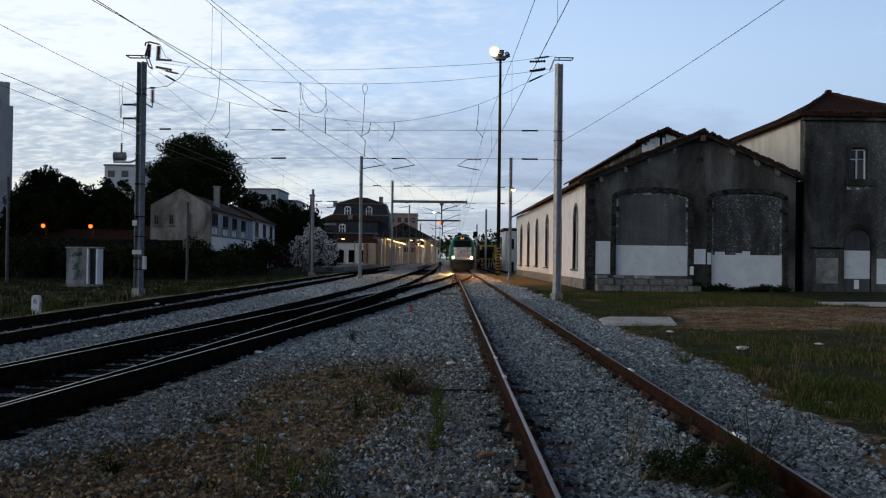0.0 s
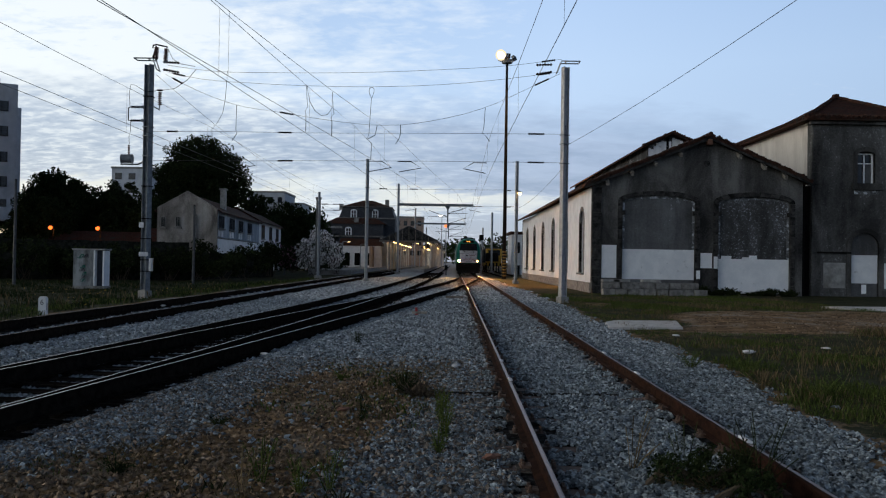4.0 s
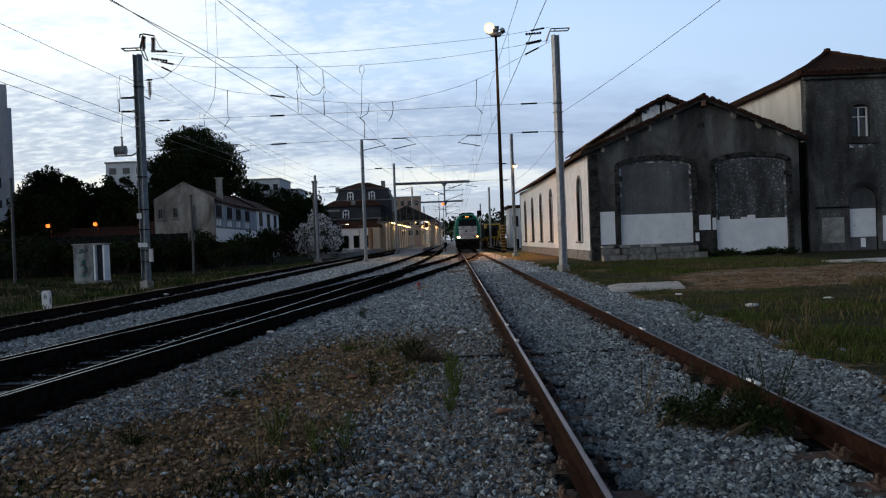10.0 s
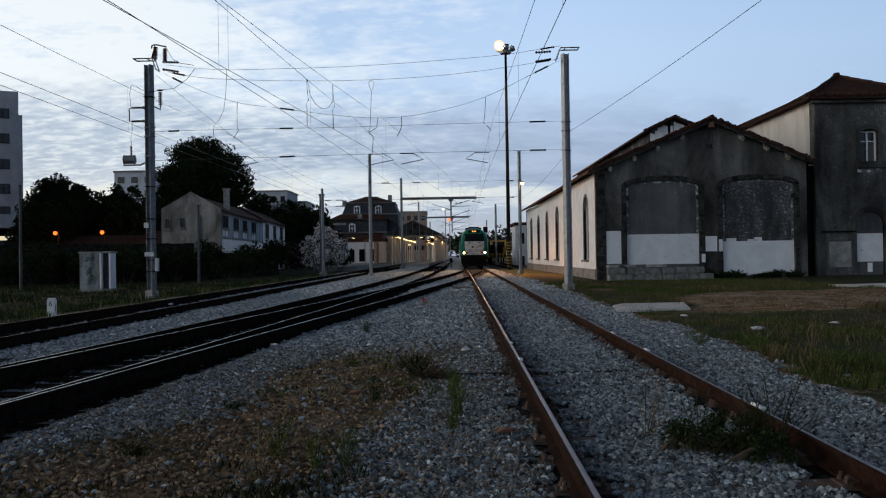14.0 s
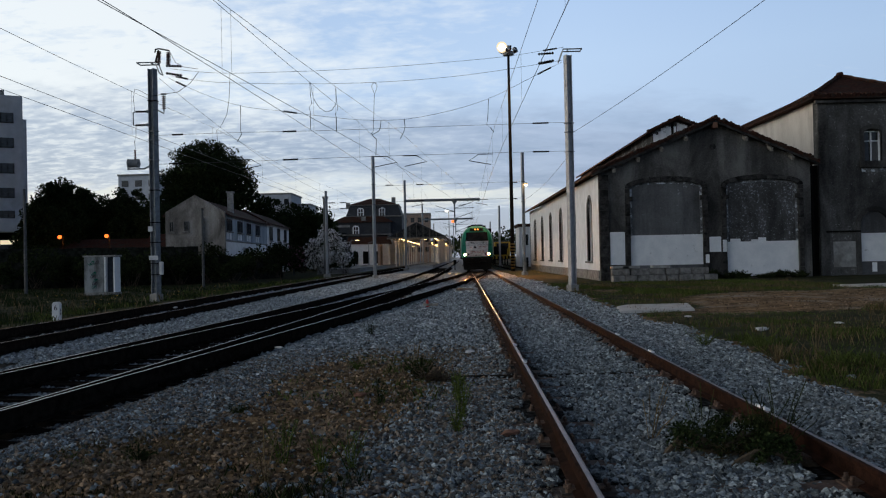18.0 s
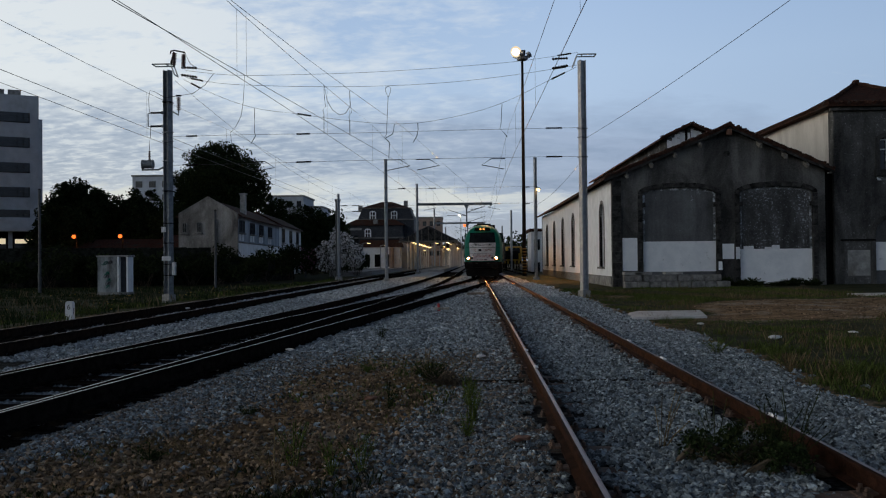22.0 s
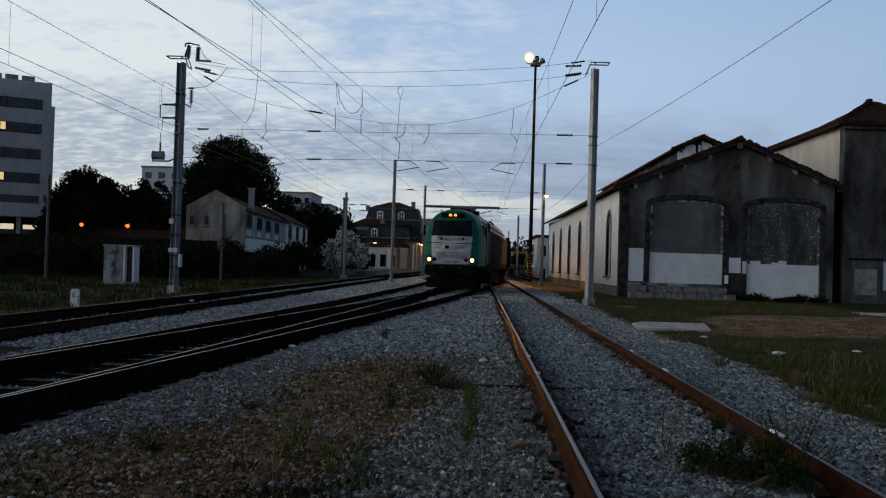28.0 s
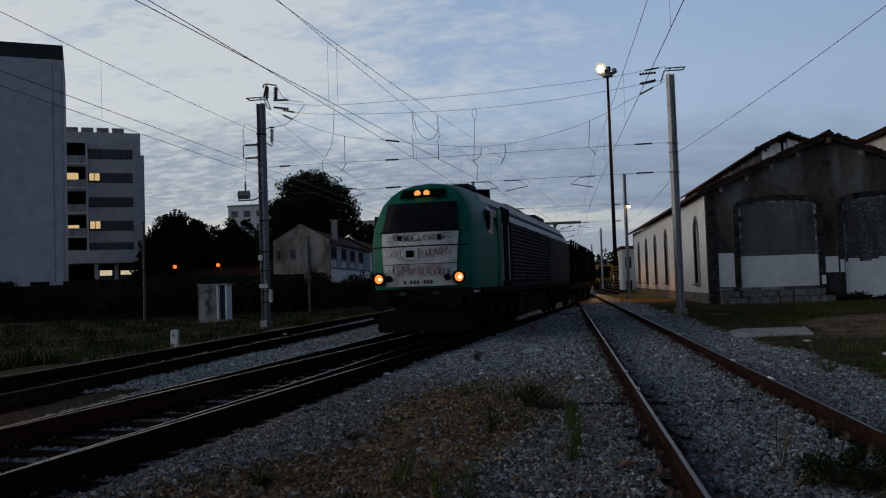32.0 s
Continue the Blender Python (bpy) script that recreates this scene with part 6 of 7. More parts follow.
def window_in(t, x, y, z, w, h, way, label="dark window in a pale frame", rim=0.12, tone="whitewash"):
    """A window on a wall; way is the turn of its outward side, 0 facing -y and 90 facing +x."""
    m = pose(x, y, z, 0, 0, way)
    g = part("window", box(0, -0.02, 0, w, 0.06, h, m=m), M["screen"], t, label)
    for s in (-1, 1):
        part("frame", box(s * w / 2, -0.05, 0, rim, 0.1, h + rim, m=m), M[tone], g)
        part("frame", box(0, -0.05, s * h / 2, w, 0.1, rim, m=m), M[tone], g)
    part("frame", box(0, -0.055, 0, rim * 0.6, 0.06, h, m=m), M[tone], g)
    part("sill", box(0, -0.1, -h / 2 - 0.12, w + 0.3, 0.22, 0.09, m=m), M["stone"], g)
    return g


def roof_pair(t, x0, x1, y0, y1, eave, ridge, over=0.35):
    mid = (x0 + x1) / 2
    for s in (-1, 1):
        xe = mid + s * ((x1 - x0) / 2 + over)
        sl = (ridge - eave) / ((x1 - x0) / 2)
        ze = ridge - sl * abs(xe - mid)
        part("roof", prism([(mid, ridge), (xe, ze), (xe, ze + 0.15), (mid, ridge + 0.15)], y0 - over, y1 + over), M["tile"], t, "brown tile roof")


def left_house():
    """Two joined blocks; local y runs along the long wall, the near corner at the origin."""
    t = thing("long_house", pose(-20.0, 76.0, 0, 0, 0, 3.4), "long shabby two-storey house with grey gable and blue-grey wall", "house")
    w, d, e, ap = 5.2, 24.2, 5.85, 7.35
    part("gable_wall", prism([(-w, 0), (0, 0), (0, e), (-w / 2, ap), (-w, e)], 0, 0.4), M["gable"], t, "stained beige gable wall")
    part("long_wall", box(-0.2, d / 2 + 0.2, (e + 3.35) / 2, 0.4, d - 0.4, e - 3.35), M["bluewall"], t, "blue-grey upper wall")
    part("long_wall", box(-0.19, d / 2 + 0.2, 1.65, 0.42, d - 0.4, 3.3), M["whitewall"], t, "white lower wall")
    part("floor_band", box(0.03, d / 2, 3.34, 0.12, d, 0.12), M["stone"], t)
    part("back_wall", box(-w + 0.2, d / 2 + 0.2, e / 2, 0.4, d - 0.4, e), M["cream"], t)
    roof_pair(t, -w, 0, 0.75, d, e - 0.1, ap - 0.25)
    for s in (-1, 1):
        part("verge_coping", prism([(-w / 2, ap), (-w / 2 + s * w / 2, e), (-w / 2 + s * w / 2, e + 0.09), (-w / 2, ap + 0.1)], -0.06, 0.42), M["gable"], t, "worn stone edge of the gable")
    ch = part("chimney", box(-0.75, 6.6, 7.0, 0.5, 0.6, 2.2, 0.02), M["concrete"], t, "grey chimney")
    part("cap", box(-0.75, 6.6, 8.15, 0.7, 0.8, 0.14, 0.02), M["concrete"], ch)
    for y in (1.1, 6.3, 11.2, 16.6):
        for k in (0, 1.25):
            window_in(t, 0.03, y + k, 4.8, 0.85, 1.05, 90, "dark window with closed shutters", 0.05, "slate")
            part("panel", box(0.02, y + k, 3.85, 0.05, 0.8, 0.7), M["whitewash"], t)
    for y in (9, 15.5):
        window_in(t, 0.04, y, 1.9, 1.2, 1.9, 90)
    for x, z in ((-4.66, 4.65), (-3.38, 4.7)):
        window_in(t, x, -0.02, z, 0.36, 0.85, 0, "small dark window", 0.05, "stone")
    part("buttress", box(-1.9, -0.1, 4.1, 0.25, 0.25, 2.6, 0.02), M["stone"], t)
    e2 = 5.95
    y0, y1 = d, d + 19.6
    part("white_wall", box(-0.3, (y0 + y1) / 2, e2 / 2, 0.5, y1 - y0, e2), M["whitewall"], t, "white wall of the second block")
    part("end_wall", box(-w / 2, y0 + 0.2, e2 / 2, w, 0.3, e2), M["whitewall"], t)
    part("end_wall", box(-w / 2, y1, e2 / 2, w, 0.3, e2), M["whitewall"], t)
    roof_pair(t, -w, 0, y0, y1, e2, 7.35)
    for k in range(3):
        window_in(t, -0.02, y0 + 3.2 + k * 6.4, 4.75, 2.0, 1.6, 90, "dark window", 0.06, "slate")
        part("arch_door", turn_wall(prism(arch_outline(-1.3, 1.3, 0.3, 2.0, 0.9), -0.03, 0.02), pose(-0.03, y0 + 3.2 + k * 6.4, 0, 0, 0, 90)), M["dark"], t, "dark arched opening")
    return t


left_house()


def low_house(x, y, w, d, h, ridge, turn, label):
    t = thing("low_house", pose(x, y, 0, 0, 0, turn), label, "house", "low houses")
    part("wall", box(w / 2, d / 2, h / 2, w, d, h), M["soot"], t, "dim plastered wall")
    for s, (a, b) in (("near", (0.0, 0.5)), ("far", (1.0, 0.5))):
        y0, y1 = d * a + (0.4 if a else -0.4), d * b
        bm = bmesh.new()
        q = [(-0.3, y0, h - 0.1), (w + 0.3, y0, h - 0.1), (w + 0.3, y1, ridge), (-0.3, y1, ridge)]
        lo = [bm.verts.new(p) for p in q]
        hi = [bm.verts.new((p[0], p[1], p[2] + 0.15)) for p in q]
        bm.faces.new(hi)
        bm.faces.new(lo[::-1])
        for k in range(4):
            bm.faces.new((lo[k], lo[(k + 1) % 4], hi[(k + 1) % 4], hi[k]))
        bmesh.ops.recalc_face_normals(bm, faces=list(bm.faces))
        part("roof", bm, M["tile"], t, "dark red tile roof")
    for k in range(3):
        part("window", box((k + 0.5) * w / 3, -0.03, h * 0.55, 0.9, 0.08, 1.1), M["glass"], t)
    return t


low_house(-44.5, 97, 10, 7, 2.9, 4.3, 6, "low house with a dark red tile roof")
low_house(-34.0, 95, 8.5, 8, 3.1, 4.7, 4, "low house with a dark red tile roof")


def stone_wall():
    t = thing("garden_wall", Matrix.Identity(4), "long dark rubble wall behind the verge", "wall", kind="structure")
    for x0, y0, x1, y1, h in ((-75, 60, -38, 63, 2.3), (-38, 63, -20.5, 69.5, 2.6), (-20.5, 69.5, -17.5, 88, 1.8)):
        d, a = math.hypot(x1 - x0, y1 - y0), math.degrees(math.atan2(y1 - y0, x1 - x0))
        part("wall_run", box(0, 0, 0, d, 0.45, h + 0.5, 0.04, pose((x0 + x1) / 2, (y0 + y1) / 2, h / 2 - 0.25, 0, 0, a)), M["darkwall"], t)
        n = int(d / 0.9)
        for k in range(n):
            f = (k + 0.5) / n
            part("coping_stone", box(0, 0, 0, d / n - 0.02, 0.56, 0.16 + 0.04 * (k % 3), 0.02, pose(x0 + (x1 - x0) * f, y0 + (y1 - y0) * f, h + 0.07, 0, 0, a)), M["darkwall"], t)


stone_wall()


def apartment_block():
    t = thing("apartment_block", pose(-54.3, 109, 0, 0, 0, 28) @ pose(-11.6, 0, 0), "pale six-storey apartment block with dark ribbon windows", "apartment building")
    w, d, top = 11.6, 12.0, 23.2
    part("wall", box(w / 2, d / 2, (top + 5.8) / 2, w, d, top - 5.8), M["facade"], t, "pale rendered facade")
    part("side_bay", box(w + 0.25, d / 2 + 1.2, 13.0, 0.5, d - 2.4, 15.2), M["facade"], t)
    # near-black storey, the shade under the canopy put into its colour
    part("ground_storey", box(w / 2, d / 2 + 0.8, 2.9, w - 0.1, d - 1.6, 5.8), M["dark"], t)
    part("canopy", box(w / 2 + 1.1, d / 2 - 0.6, 6.65, w + 2.9, d + 1.6, 1.7, 0.03), M["facade"], t, "projecting concrete canopy")
    for k, z in enumerate((20.37, 17.2, 13.95, 10.83, 7.95)):
        g = part("ribbon_window", box(7.8, -0.0, z, 5.5, 0.10, 1.2), M["glass"], t, "long dark ribbon window")
        for x in (5.12, 5.8, 6.5, 9.1, 9.8, 10.5):
            part("mullion", box(x, -0.07, z, 0.09, 0.06, 1.2), M["black"], g)
        part("sill", box(7.8, -0.08, z - 0.65, 5.6, 0.1, 0.08), M["black"], g)
        # flush near-black panel, the balcony's inner shade in its colour
        lg = part("balcony_opening", box(3.45, -0.0, z + 0.0, 2.55, 0.12, 2.75), M["dark"], t, "flat panel with a balcony's inner shade in its colour")
        part("balcony_slab", box(3.45, -0.35, z - 1.5, 2.7, 0.9, 0.25, 0.02), M["facade"], lg)
        part("balcony_front", box(3.45, -0.72, z - 0.9, 2.5, 0.05, 1.0), M["bluewall"], lg)
        if k in (1, 3):
            part("lit_pane", box(5.8, -0.075, z + 0.05, 1.25, 0.02, 0.95), M["warmroom"], g, "warm lit window")
            part("lit_pane", box(3.1, -0.075, z + 0.1 - 0.5 * (k == 3), 1.5, 0.02, 0.9), M["warmroom"], lg, "warm lit window")
    part("balcony_fin", box(4.9, -0.45, 14.6, 0.22, 1.0, 14.6), M["facade"], t)
    for k in range(5):
        part("roof_box", box(1.2 + k * 1.9, 1.0, top + 0.35, 1.5, 1.2, 0.7, 0.05), M["concrete"], t)
    for x, ww in ((7.0, 1.7), (9.9, 2.4)):
        s = part("shop_window", box(x, 0.72, 3.6, ww, 0.06, 2.6), M["glass"], t, "shop window with a lit room behind")
        part("lit_room", box(x, 0.66, 4.55, ww * 0.9, 0.03, 0.55 if x > 8 else 0.7), M["shop"], s)
    for x in (5.85, 8.3, 11.35):
        part("pillar", box(x, 0.3, 2.9, 0.5, 0.5, 5.8, 0.02), M["facade"], t)
    return t


apartment_block()


def blank_block():
    t = thing("tall_block", pose(-47.9, 80, 0, 0, 0, 30) @ pose(-21, 0, 0), "tall block with a blank pale side wall and dark roof edge", "apartment building")
    w, d, top = 21.0, 16, 25.3
    part("wall", box(w / 2, d / 2, top / 2 + 1.2, w, d, top - 2.4), M["facade"], t, "blank pale rendered wall")
    part("roof_edge", box(w / 2, d / 2, top + 0.75, w, d, 1.5, 0.03), M["slate"], t, "dark roof edge")
    part("base", box(w / 2, d / 2 + 0.1, 1.2, w - 0.3, d - 0.2, 2.4), M["stone"], t)
    part("ground_opening", box(13.0, -0.02, 2.6, 5.6, 0.05, 1.1), M["dark"], t, "row of dark low openings")
    part("ground_opening", box(18.6, -0.02, 2.6, 1.7, 0.05, 1.0), M["dark"], t)
    for x in (9.9, 20.0):
        part("wall_joint", box(x, -0.015, 14, 0.1, 0.04, 22), M["concrete"], t)
    part("down_pipe", tube((20.8, -0.1, 2.4), (20.8, -0.1, 24.5), 0.07, 0.07, 8), M["galv"], t)
    part("wall_lamp", box(14.2, -0.15, 18.5, 0.4, 0.3, 0.15), M["black"], t)
    return t


blank_block()


def street_post(x, y, h, label="slim steel street post"):
    t = thing("street_post", pose(x, y, -0.2), label, "post", "posts by the verge")
    part("pole", tube((0, 0, 0), (0, 0, h), 0.1, 0.07, 10), M["post"], t)
    part("cap", tube((0, 0, h), (0, 0, h + 0.06), 0.09, 0.05, 10), M["black"], t)
    return t


street_post(-25.4, 51, 6.2)
street_post(-16.5, 57, 5.2)
street_post(-17.6, 96, 3.4)


def orange_lamp(x, y, z):
    t = thing("street_lamp", pose(x, y, 0), "lit orange sodium street lamp", "street lamp", "orange street lamps")
    part("pole", tube((0, 0, 0), (0, 0, z), 0.07, 0.05, 8), M["black"], t)
    part("arm", tube((0, 0, z), (0.0, -0.6, z + 0.08), 0.035, 0.03, 6), M["black"], t)
    part("head", box(0, -0.7, z + 0.08, 0.3, 0.55, 0.14, 0.03), M["black"], t)
    bm = bmesh.new()
    bmesh.ops.create_uvsphere(bm, u_segments=14, v_segments=8, radius=0.21, matrix=Matrix.Translation((0, -0.72, z - 0.17)))
    part("bulb", bm, M["sodium"], t, "glowing orange globe")
    return t


for x, y, z in ((-40.8, 90, 4.6), (-35.9, 90, 4.6)):
    orange_lamp(x, y, z)
    lamp("street_light", "POINT", (x + 0.3, y - 0.9, z - 0.45), 150, (1.0, 0.30, 0.06), 0.15)


def cabinet():
    t = thing("relay_cabinet", pose(-20.4, 47.5, -0.2), "grey relay cabinet covered in graffiti with an open end", "cabinet")
    part("body", box(0.58, 0.4, 1.05, 1.16, 0.8, 2.1, 0.02), M["cabinet"], t, "scribbled grey steel body")
    part("roof", box(0.87, 0.4, 2.13, 1.82, 1.0, 0.08, 0.01), M["concrete"], t)
    part("plinth", box(0.87, 0.4, 0.03, 1.76, 0.9, 0.16, 0.02), M["concrete"], t)
    part("door", box(1.22, 0.0, 1.1, 0.09, 0.3, 1.96, 0.01), M["whitewash"], t, "pale door edge")
    part("end_panel", box(1.67, 0.4, 1.07, 0.1, 0.8, 2.0, 0.02), M["whitewash"], t, "pale end panel")
    part("recess", box(1.41, 0.5, 1.07, 0.38, 0.6, 1.98), M["slate"], t, "dark open end")
    r = random.Random(3)
    for k in range(7):
        cx, cz, big = (0.45, 1.75, 0.17) if k == 0 else (0.72, 1.78, 0.15) if k == 1 else (0.5 + r.uniform(-0.1, 0.16), 0.42 + 0.19 * (k - 2), 0.12)
        turns, lean = r.uniform(2.2, 3.4), r.uniform(0, 6)
        pts = [(cx + big * math.cos(lean + turns * math.tau * i / 26) * (1 - 0.02 * i) + 0.006 * (i - 13), -0.012,
                cz + big * 0.7 * math.sin(lean + turns * math.tau * i / 26 * 1.25)) for i in range(27)]
        part("graffiti", bm_path(bmesh.new(), pts, 0.011, 4), M["ink"] if k % 2 else M["green"], t, "looping scrawl")
    return t


cabinet()


def distance_stone():
    t = thing("distance_stone", pose(-10.7, 23.1, -0.15), "small white distance stone with a black figure", "distance marker")
    part("stone", prism([(-0.1, 0), (0.1, 0), (0.1, 0.56), (0.06, 0.62), (-0.06, 0.62), (-0.1, 0.56)], -0.07, 0.07), M["whitewash"], t, "white painted stone")
    c = bpy.data.curves.new("digit", "FONT")
    c.body, c.size, c.align_x, c.extrude = "6", 0.2, "CENTER", 0.003
    o = new("digit", c)
    o.data.materials.append(M["ink"])
    o.parent, o.matrix_basis = t, pose(0, -0.076, 0.4, 90)
    part("side_mark", box(0.103, 0, 0.35, 0.006, 0.03, 0.18), M["ink"], t)
    return t


distance_stone()


# ---- the station ----
def mansard():
    t = thing("station_building", pose(-16, 170, 0), "station building with slate mansard storey and red roof", "station building")
    part("wall", box(1.1, 4, 3.2, 10.6, 11.6, 6.4), M["facade"], t, "pale station wall")
    part("front_range", box(0.9, -7.4, 2.1, 7.0, 5.0, 4.2), M["whitewall"], t, "low white front range")
    part("upper_wall", box(5.0, -1.2, 7.9, 3.0, 1.2, 3.4), M["whitewall"], t, "pale upper wall")
    for cx, cy, w0, d0, w1, d1, z0, z1, mat, nm in ((1.1, 4, 11.0, 12.0, 9.4, 10.4, 9.75, 12.0, "slate", "mansard_storey"), (0.9, 4, 10.2, 11.2, 2.0, 2.2, 12.0, 13.55, "tile", "roof"),
                                                    (1.1, 4, 11.0, 12.0, 11.0, 12.0, 6.2, 9.75, "slate", "clad_storey"), (-0.9, -1.2, 12.0, 8.4, 7.6, 3.0, 8.5, 9.75, "tile", "wing_roof"),
                                                    (-0.9, -1.2, 11.0, 7.6, 10.8, 7.4, 6.2, 8.5, "slate", "wing_cladding"), (0.7, -7.4, 8.2, 5.6, 7.6, 3.0, 4.2, 5.6, "tile", "front_roof")):
        bm = bmesh.new()
        a = [bm.verts.new((cx + sx * w0 / 2, cy + sy * d0 / 2, z0)) for sx, sy in ((-1, -1), (1, -1), (1, 1), (-1, 1))]
        b = [bm.verts.new((cx + sx * w1 / 2, cy + sy * d1 / 2, z1)) for sx, sy in ((-1, -1), (1, -1), (1, 1), (-1, 1))]
        for k in range(4):
            bm.faces.new((a[k], a[(k + 1) % 4], b[(k + 1) % 4], b[k]))
        bm.faces.new(b)
        bm.faces.new(a[::-1])
        part(nm, bm, M[mat], t)
    for x, y, z in ((-1.46, -1.7, 10.7), (2.74, -1.7, 10.7), (-2.1, -5.0, 7.1)):
        dm = part("dormer", prism(arch_outline(x - 0.62, x + 0.62, z - 0.8, z + 0.35, 0.45), y - 0.4, y + 1.0), M["whitewash"], t, "white arched dormer window")
        for s in (-1, 1):
            for q in (-1, 1):
                part("pane", box(x + s * 0.24, y - 0.42, z - 0.15 + q * 0.36, 0.34, 0.04, 0.6), M["glass"], dm)
    for x, y, z, h in ((-0.65, -4.4, 8.0, 3.2), (4.6, 5, 12.6, 2.6), (-4.1, 0, 12.0, 1.2)):
        part("chimney", box(x, y, z, 0.8, 0.8, h, 0.03), M["concrete"], t)
    part("ledge", box(-0.9, -5.1, 6.1, 11.4, 0.5, 0.3, 0.03), M["stone"], t)
    part("cornice", box(1.1, -2.1, 9.75, 11.4, 0.4, 0.22, 0.03), M["stone"], t)
    part("cornice", box(0.9, -1.4, 12.02, 10.5, 0.3, 0.16, 0.03), M["stone"], t)
    for x in (-1.8, 0.2, 2.2):
        part("door", box(x, -9.92, 1.7, 1.1, 0.1, 2.3), M["dark"], t)
    # slate-dark storey, its shade put into the colour
    part("lower_storey", box(-1.2, -4.4, 3.1, 10.2, 1.0, 6.0), M["slate"], t, "lower storey with its shade put into the dark colour")
    return t


mansard()


def platform(x0, y0, x1, y1, w, h, label):
    t = thing("platform", Matrix.Identity(4), label, "platform", "platforms", "structure")
    bm = bmesh.new()
    for z, g in ((0, 0.0),):
        a = [bm.verts.new(p) for p in ((x0 - w / 2, y0, h), (x0 + w / 2, y0, h), (x1 + w / 2, y1, h), (x1 - w / 2, y1, h))]
        b = [bm.verts.new((v.co.x, v.co.y, -0.3)) for v in a]
    for k in range(4):
        bm.faces.new((b[k], b[(k + 1) % 4], a[(k + 1) % 4], a[k]))
    bm.faces.new(a)
    part("deck", bm, M["platform"], t, "pale paved platform")
    n = 40
    for s in (-1, 1):
        for k in range(n):
            f = (k + 0.5) / n
            part("edge_slab", box(x0 + (x1 - x0) * f + s * (w / 2 - 0.2), y0 + (y1 - y0) * f, h + 0.02, 0.5, (y1 - y0) / n - 0.03, 0.07), M["concrete"], t)
    return t


platform(-13.6, 104, -10.6, 300, 5.2, 0.3, "pale low platform beside the station")
platform(-4.2, 118, -1.2, 300, 3.4, 0.3, "pale island platform between the tracks")


def canopy(x, y, w, d, eave, ridge, label, lamps):
    t = thing("platform_canopy", pose(x, y, 0, 0, 0, -1.0), label, "canopy", "platform canopies")
    for s in (-1, 1):
        part("roof_sheet", prism([(0, ridge), (s * w / 2, eave), (s * w / 2, eave + 0.14), (0, ridge + 0.14)], 0, d), M["slate"], t, "dark pitched canopy roof")
    part("end_gable", prism([(-w / 2, eave), (w / 2, eave), (0, ridge)], -0.05, 0.05), M["soot"], t, "dark timber gable")
    for k in range(9):
        x = -w / 2 + w * (k + 0.5) / 9
        zt = eave + (ridge - eave) * (1 - abs(x) / (w / 2))
        part("gable_board", box(x, -0.07, (eave + zt) / 2, 0.1, 0.05, max(0.1, zt - eave)), M["wood"], t)
    part("fascia", box(0, -0.06, eave - 0.05, w, 0.08, 0.3), M["wood"], t)
    n = int(d / 7)
    for k in range(n):
        for s in (-1, 1):
            p = part("post", tube((s * w * 0.36, 1 + k * 7, 0.0), (s * w * 0.36, 1 + k * 7, eave), 0.11, 0.09, 10), M["cream"], t, "slim pale post")
            part("brace", tube((s * w * 0.36, 1 + k * 7, eave - 0.9), (s * w * 0.48, 1 + k * 7, eave - 0.05), 0.04, 0.04, 6), M["cream"], p)
    for k in range(lamps):
        for s in (-1, 1):
            part("tube_lamp", box(s * w * 0.30, 0.6 + k * d / lamps, eave - 0.12, 0.16, d / lamps * 0.22, 0.14), M["tube"], t, "lit warm canopy lamp")
    return t


canopy(-5.8, 148, 10.2, 70, 4.95, 7.5, "long station canopy with rows of lit lamps", 12)
canopy(-2.6, 196, 5.0, 80, 4.6, 6.0, "island platform canopy with lit lamps", 10)
for x, y, z in ((-9.4, 152, 4.0), (-9.0, 170, 4.0), (-8.5, 195, 4.0), (-2.4, 205, 4.0)):
    lamp("canopy_light", "POINT", (x, y, z), 65, (1.0, 0.62, 0.28), 0.5)
t = thing("waiting_room", pose(-12.9, 160, 0.28), "warm lit station front under the canopy", "building")
part("wall", box(0, 14, 1.9, 0.4, 40, 3.8), M["tan"], t, "tan wall washed by lamps")
for k in range(9):
    part("doorway", box(0.22, -3 + k * 4.2, 1.35, 0.08, 1.6, 2.6), M["wood"], t, "brown panelled door")


def platform_lamp(x, y, h, mat="tube"):
    t = thing("platform_lamp", pose(x, y, 0.0 if x == -7.0 else 0.3), "slim white platform lamp, lit", "lamp", "platform lamps")
    part("pole", tube((0, 0, 0), (0, 0, h), 0.07, 0.05, 8), M["galv"], t)
    part("arm", tube((0, 0, h), (0.7, 0, h + 0.08), 0.04, 0.03, 6), M["galv"], t)
    part("head", box(0.8, 0, h + 0.05, 0.5, 0.25, 0.08, 0.02), M["galv"], t)
    part("lens", box(0.8, 0, h - 0.0, 0.4, 0.2, 0.04), M[mat], t, "lit lens")
    return t


for x, y, h in ((-13.0, 112, 3.6), (-12.2, 128, 3.6), (-7.0, 143, 3.3), (-4.6, 131, 3.9), (-4.2, 160, 3.9), (-3.6, 185, 3.9)):
    platform_lamp(x, y, h)
t = thing("yard_lamp", pose(-0.2, 190, 0), "tall yard lamp with two lit heads", "lamp")
part("pole", tube((0, 0, 0), (0, 0, 11.6), 0.12, 0.08, 8), M["galv"], t)
part("head", box(-0.4, 0, 11.65, 0.45, 0.3, 0.14, 0.03), M["flood"], t, "lit white head")
part("head", box(0.6, 0, 11.7, 0.5, 0.4, 0.2, 0.03), M["galv"], t)
t = thing("yard_lamp", pose(0.75, 188, 0), "yard lamp with an orange lit head", "lamp")
part("pole", tube((0, 0, 0), (0, 0, 9.0), 0.1, 0.07, 8), M["galv"], t)
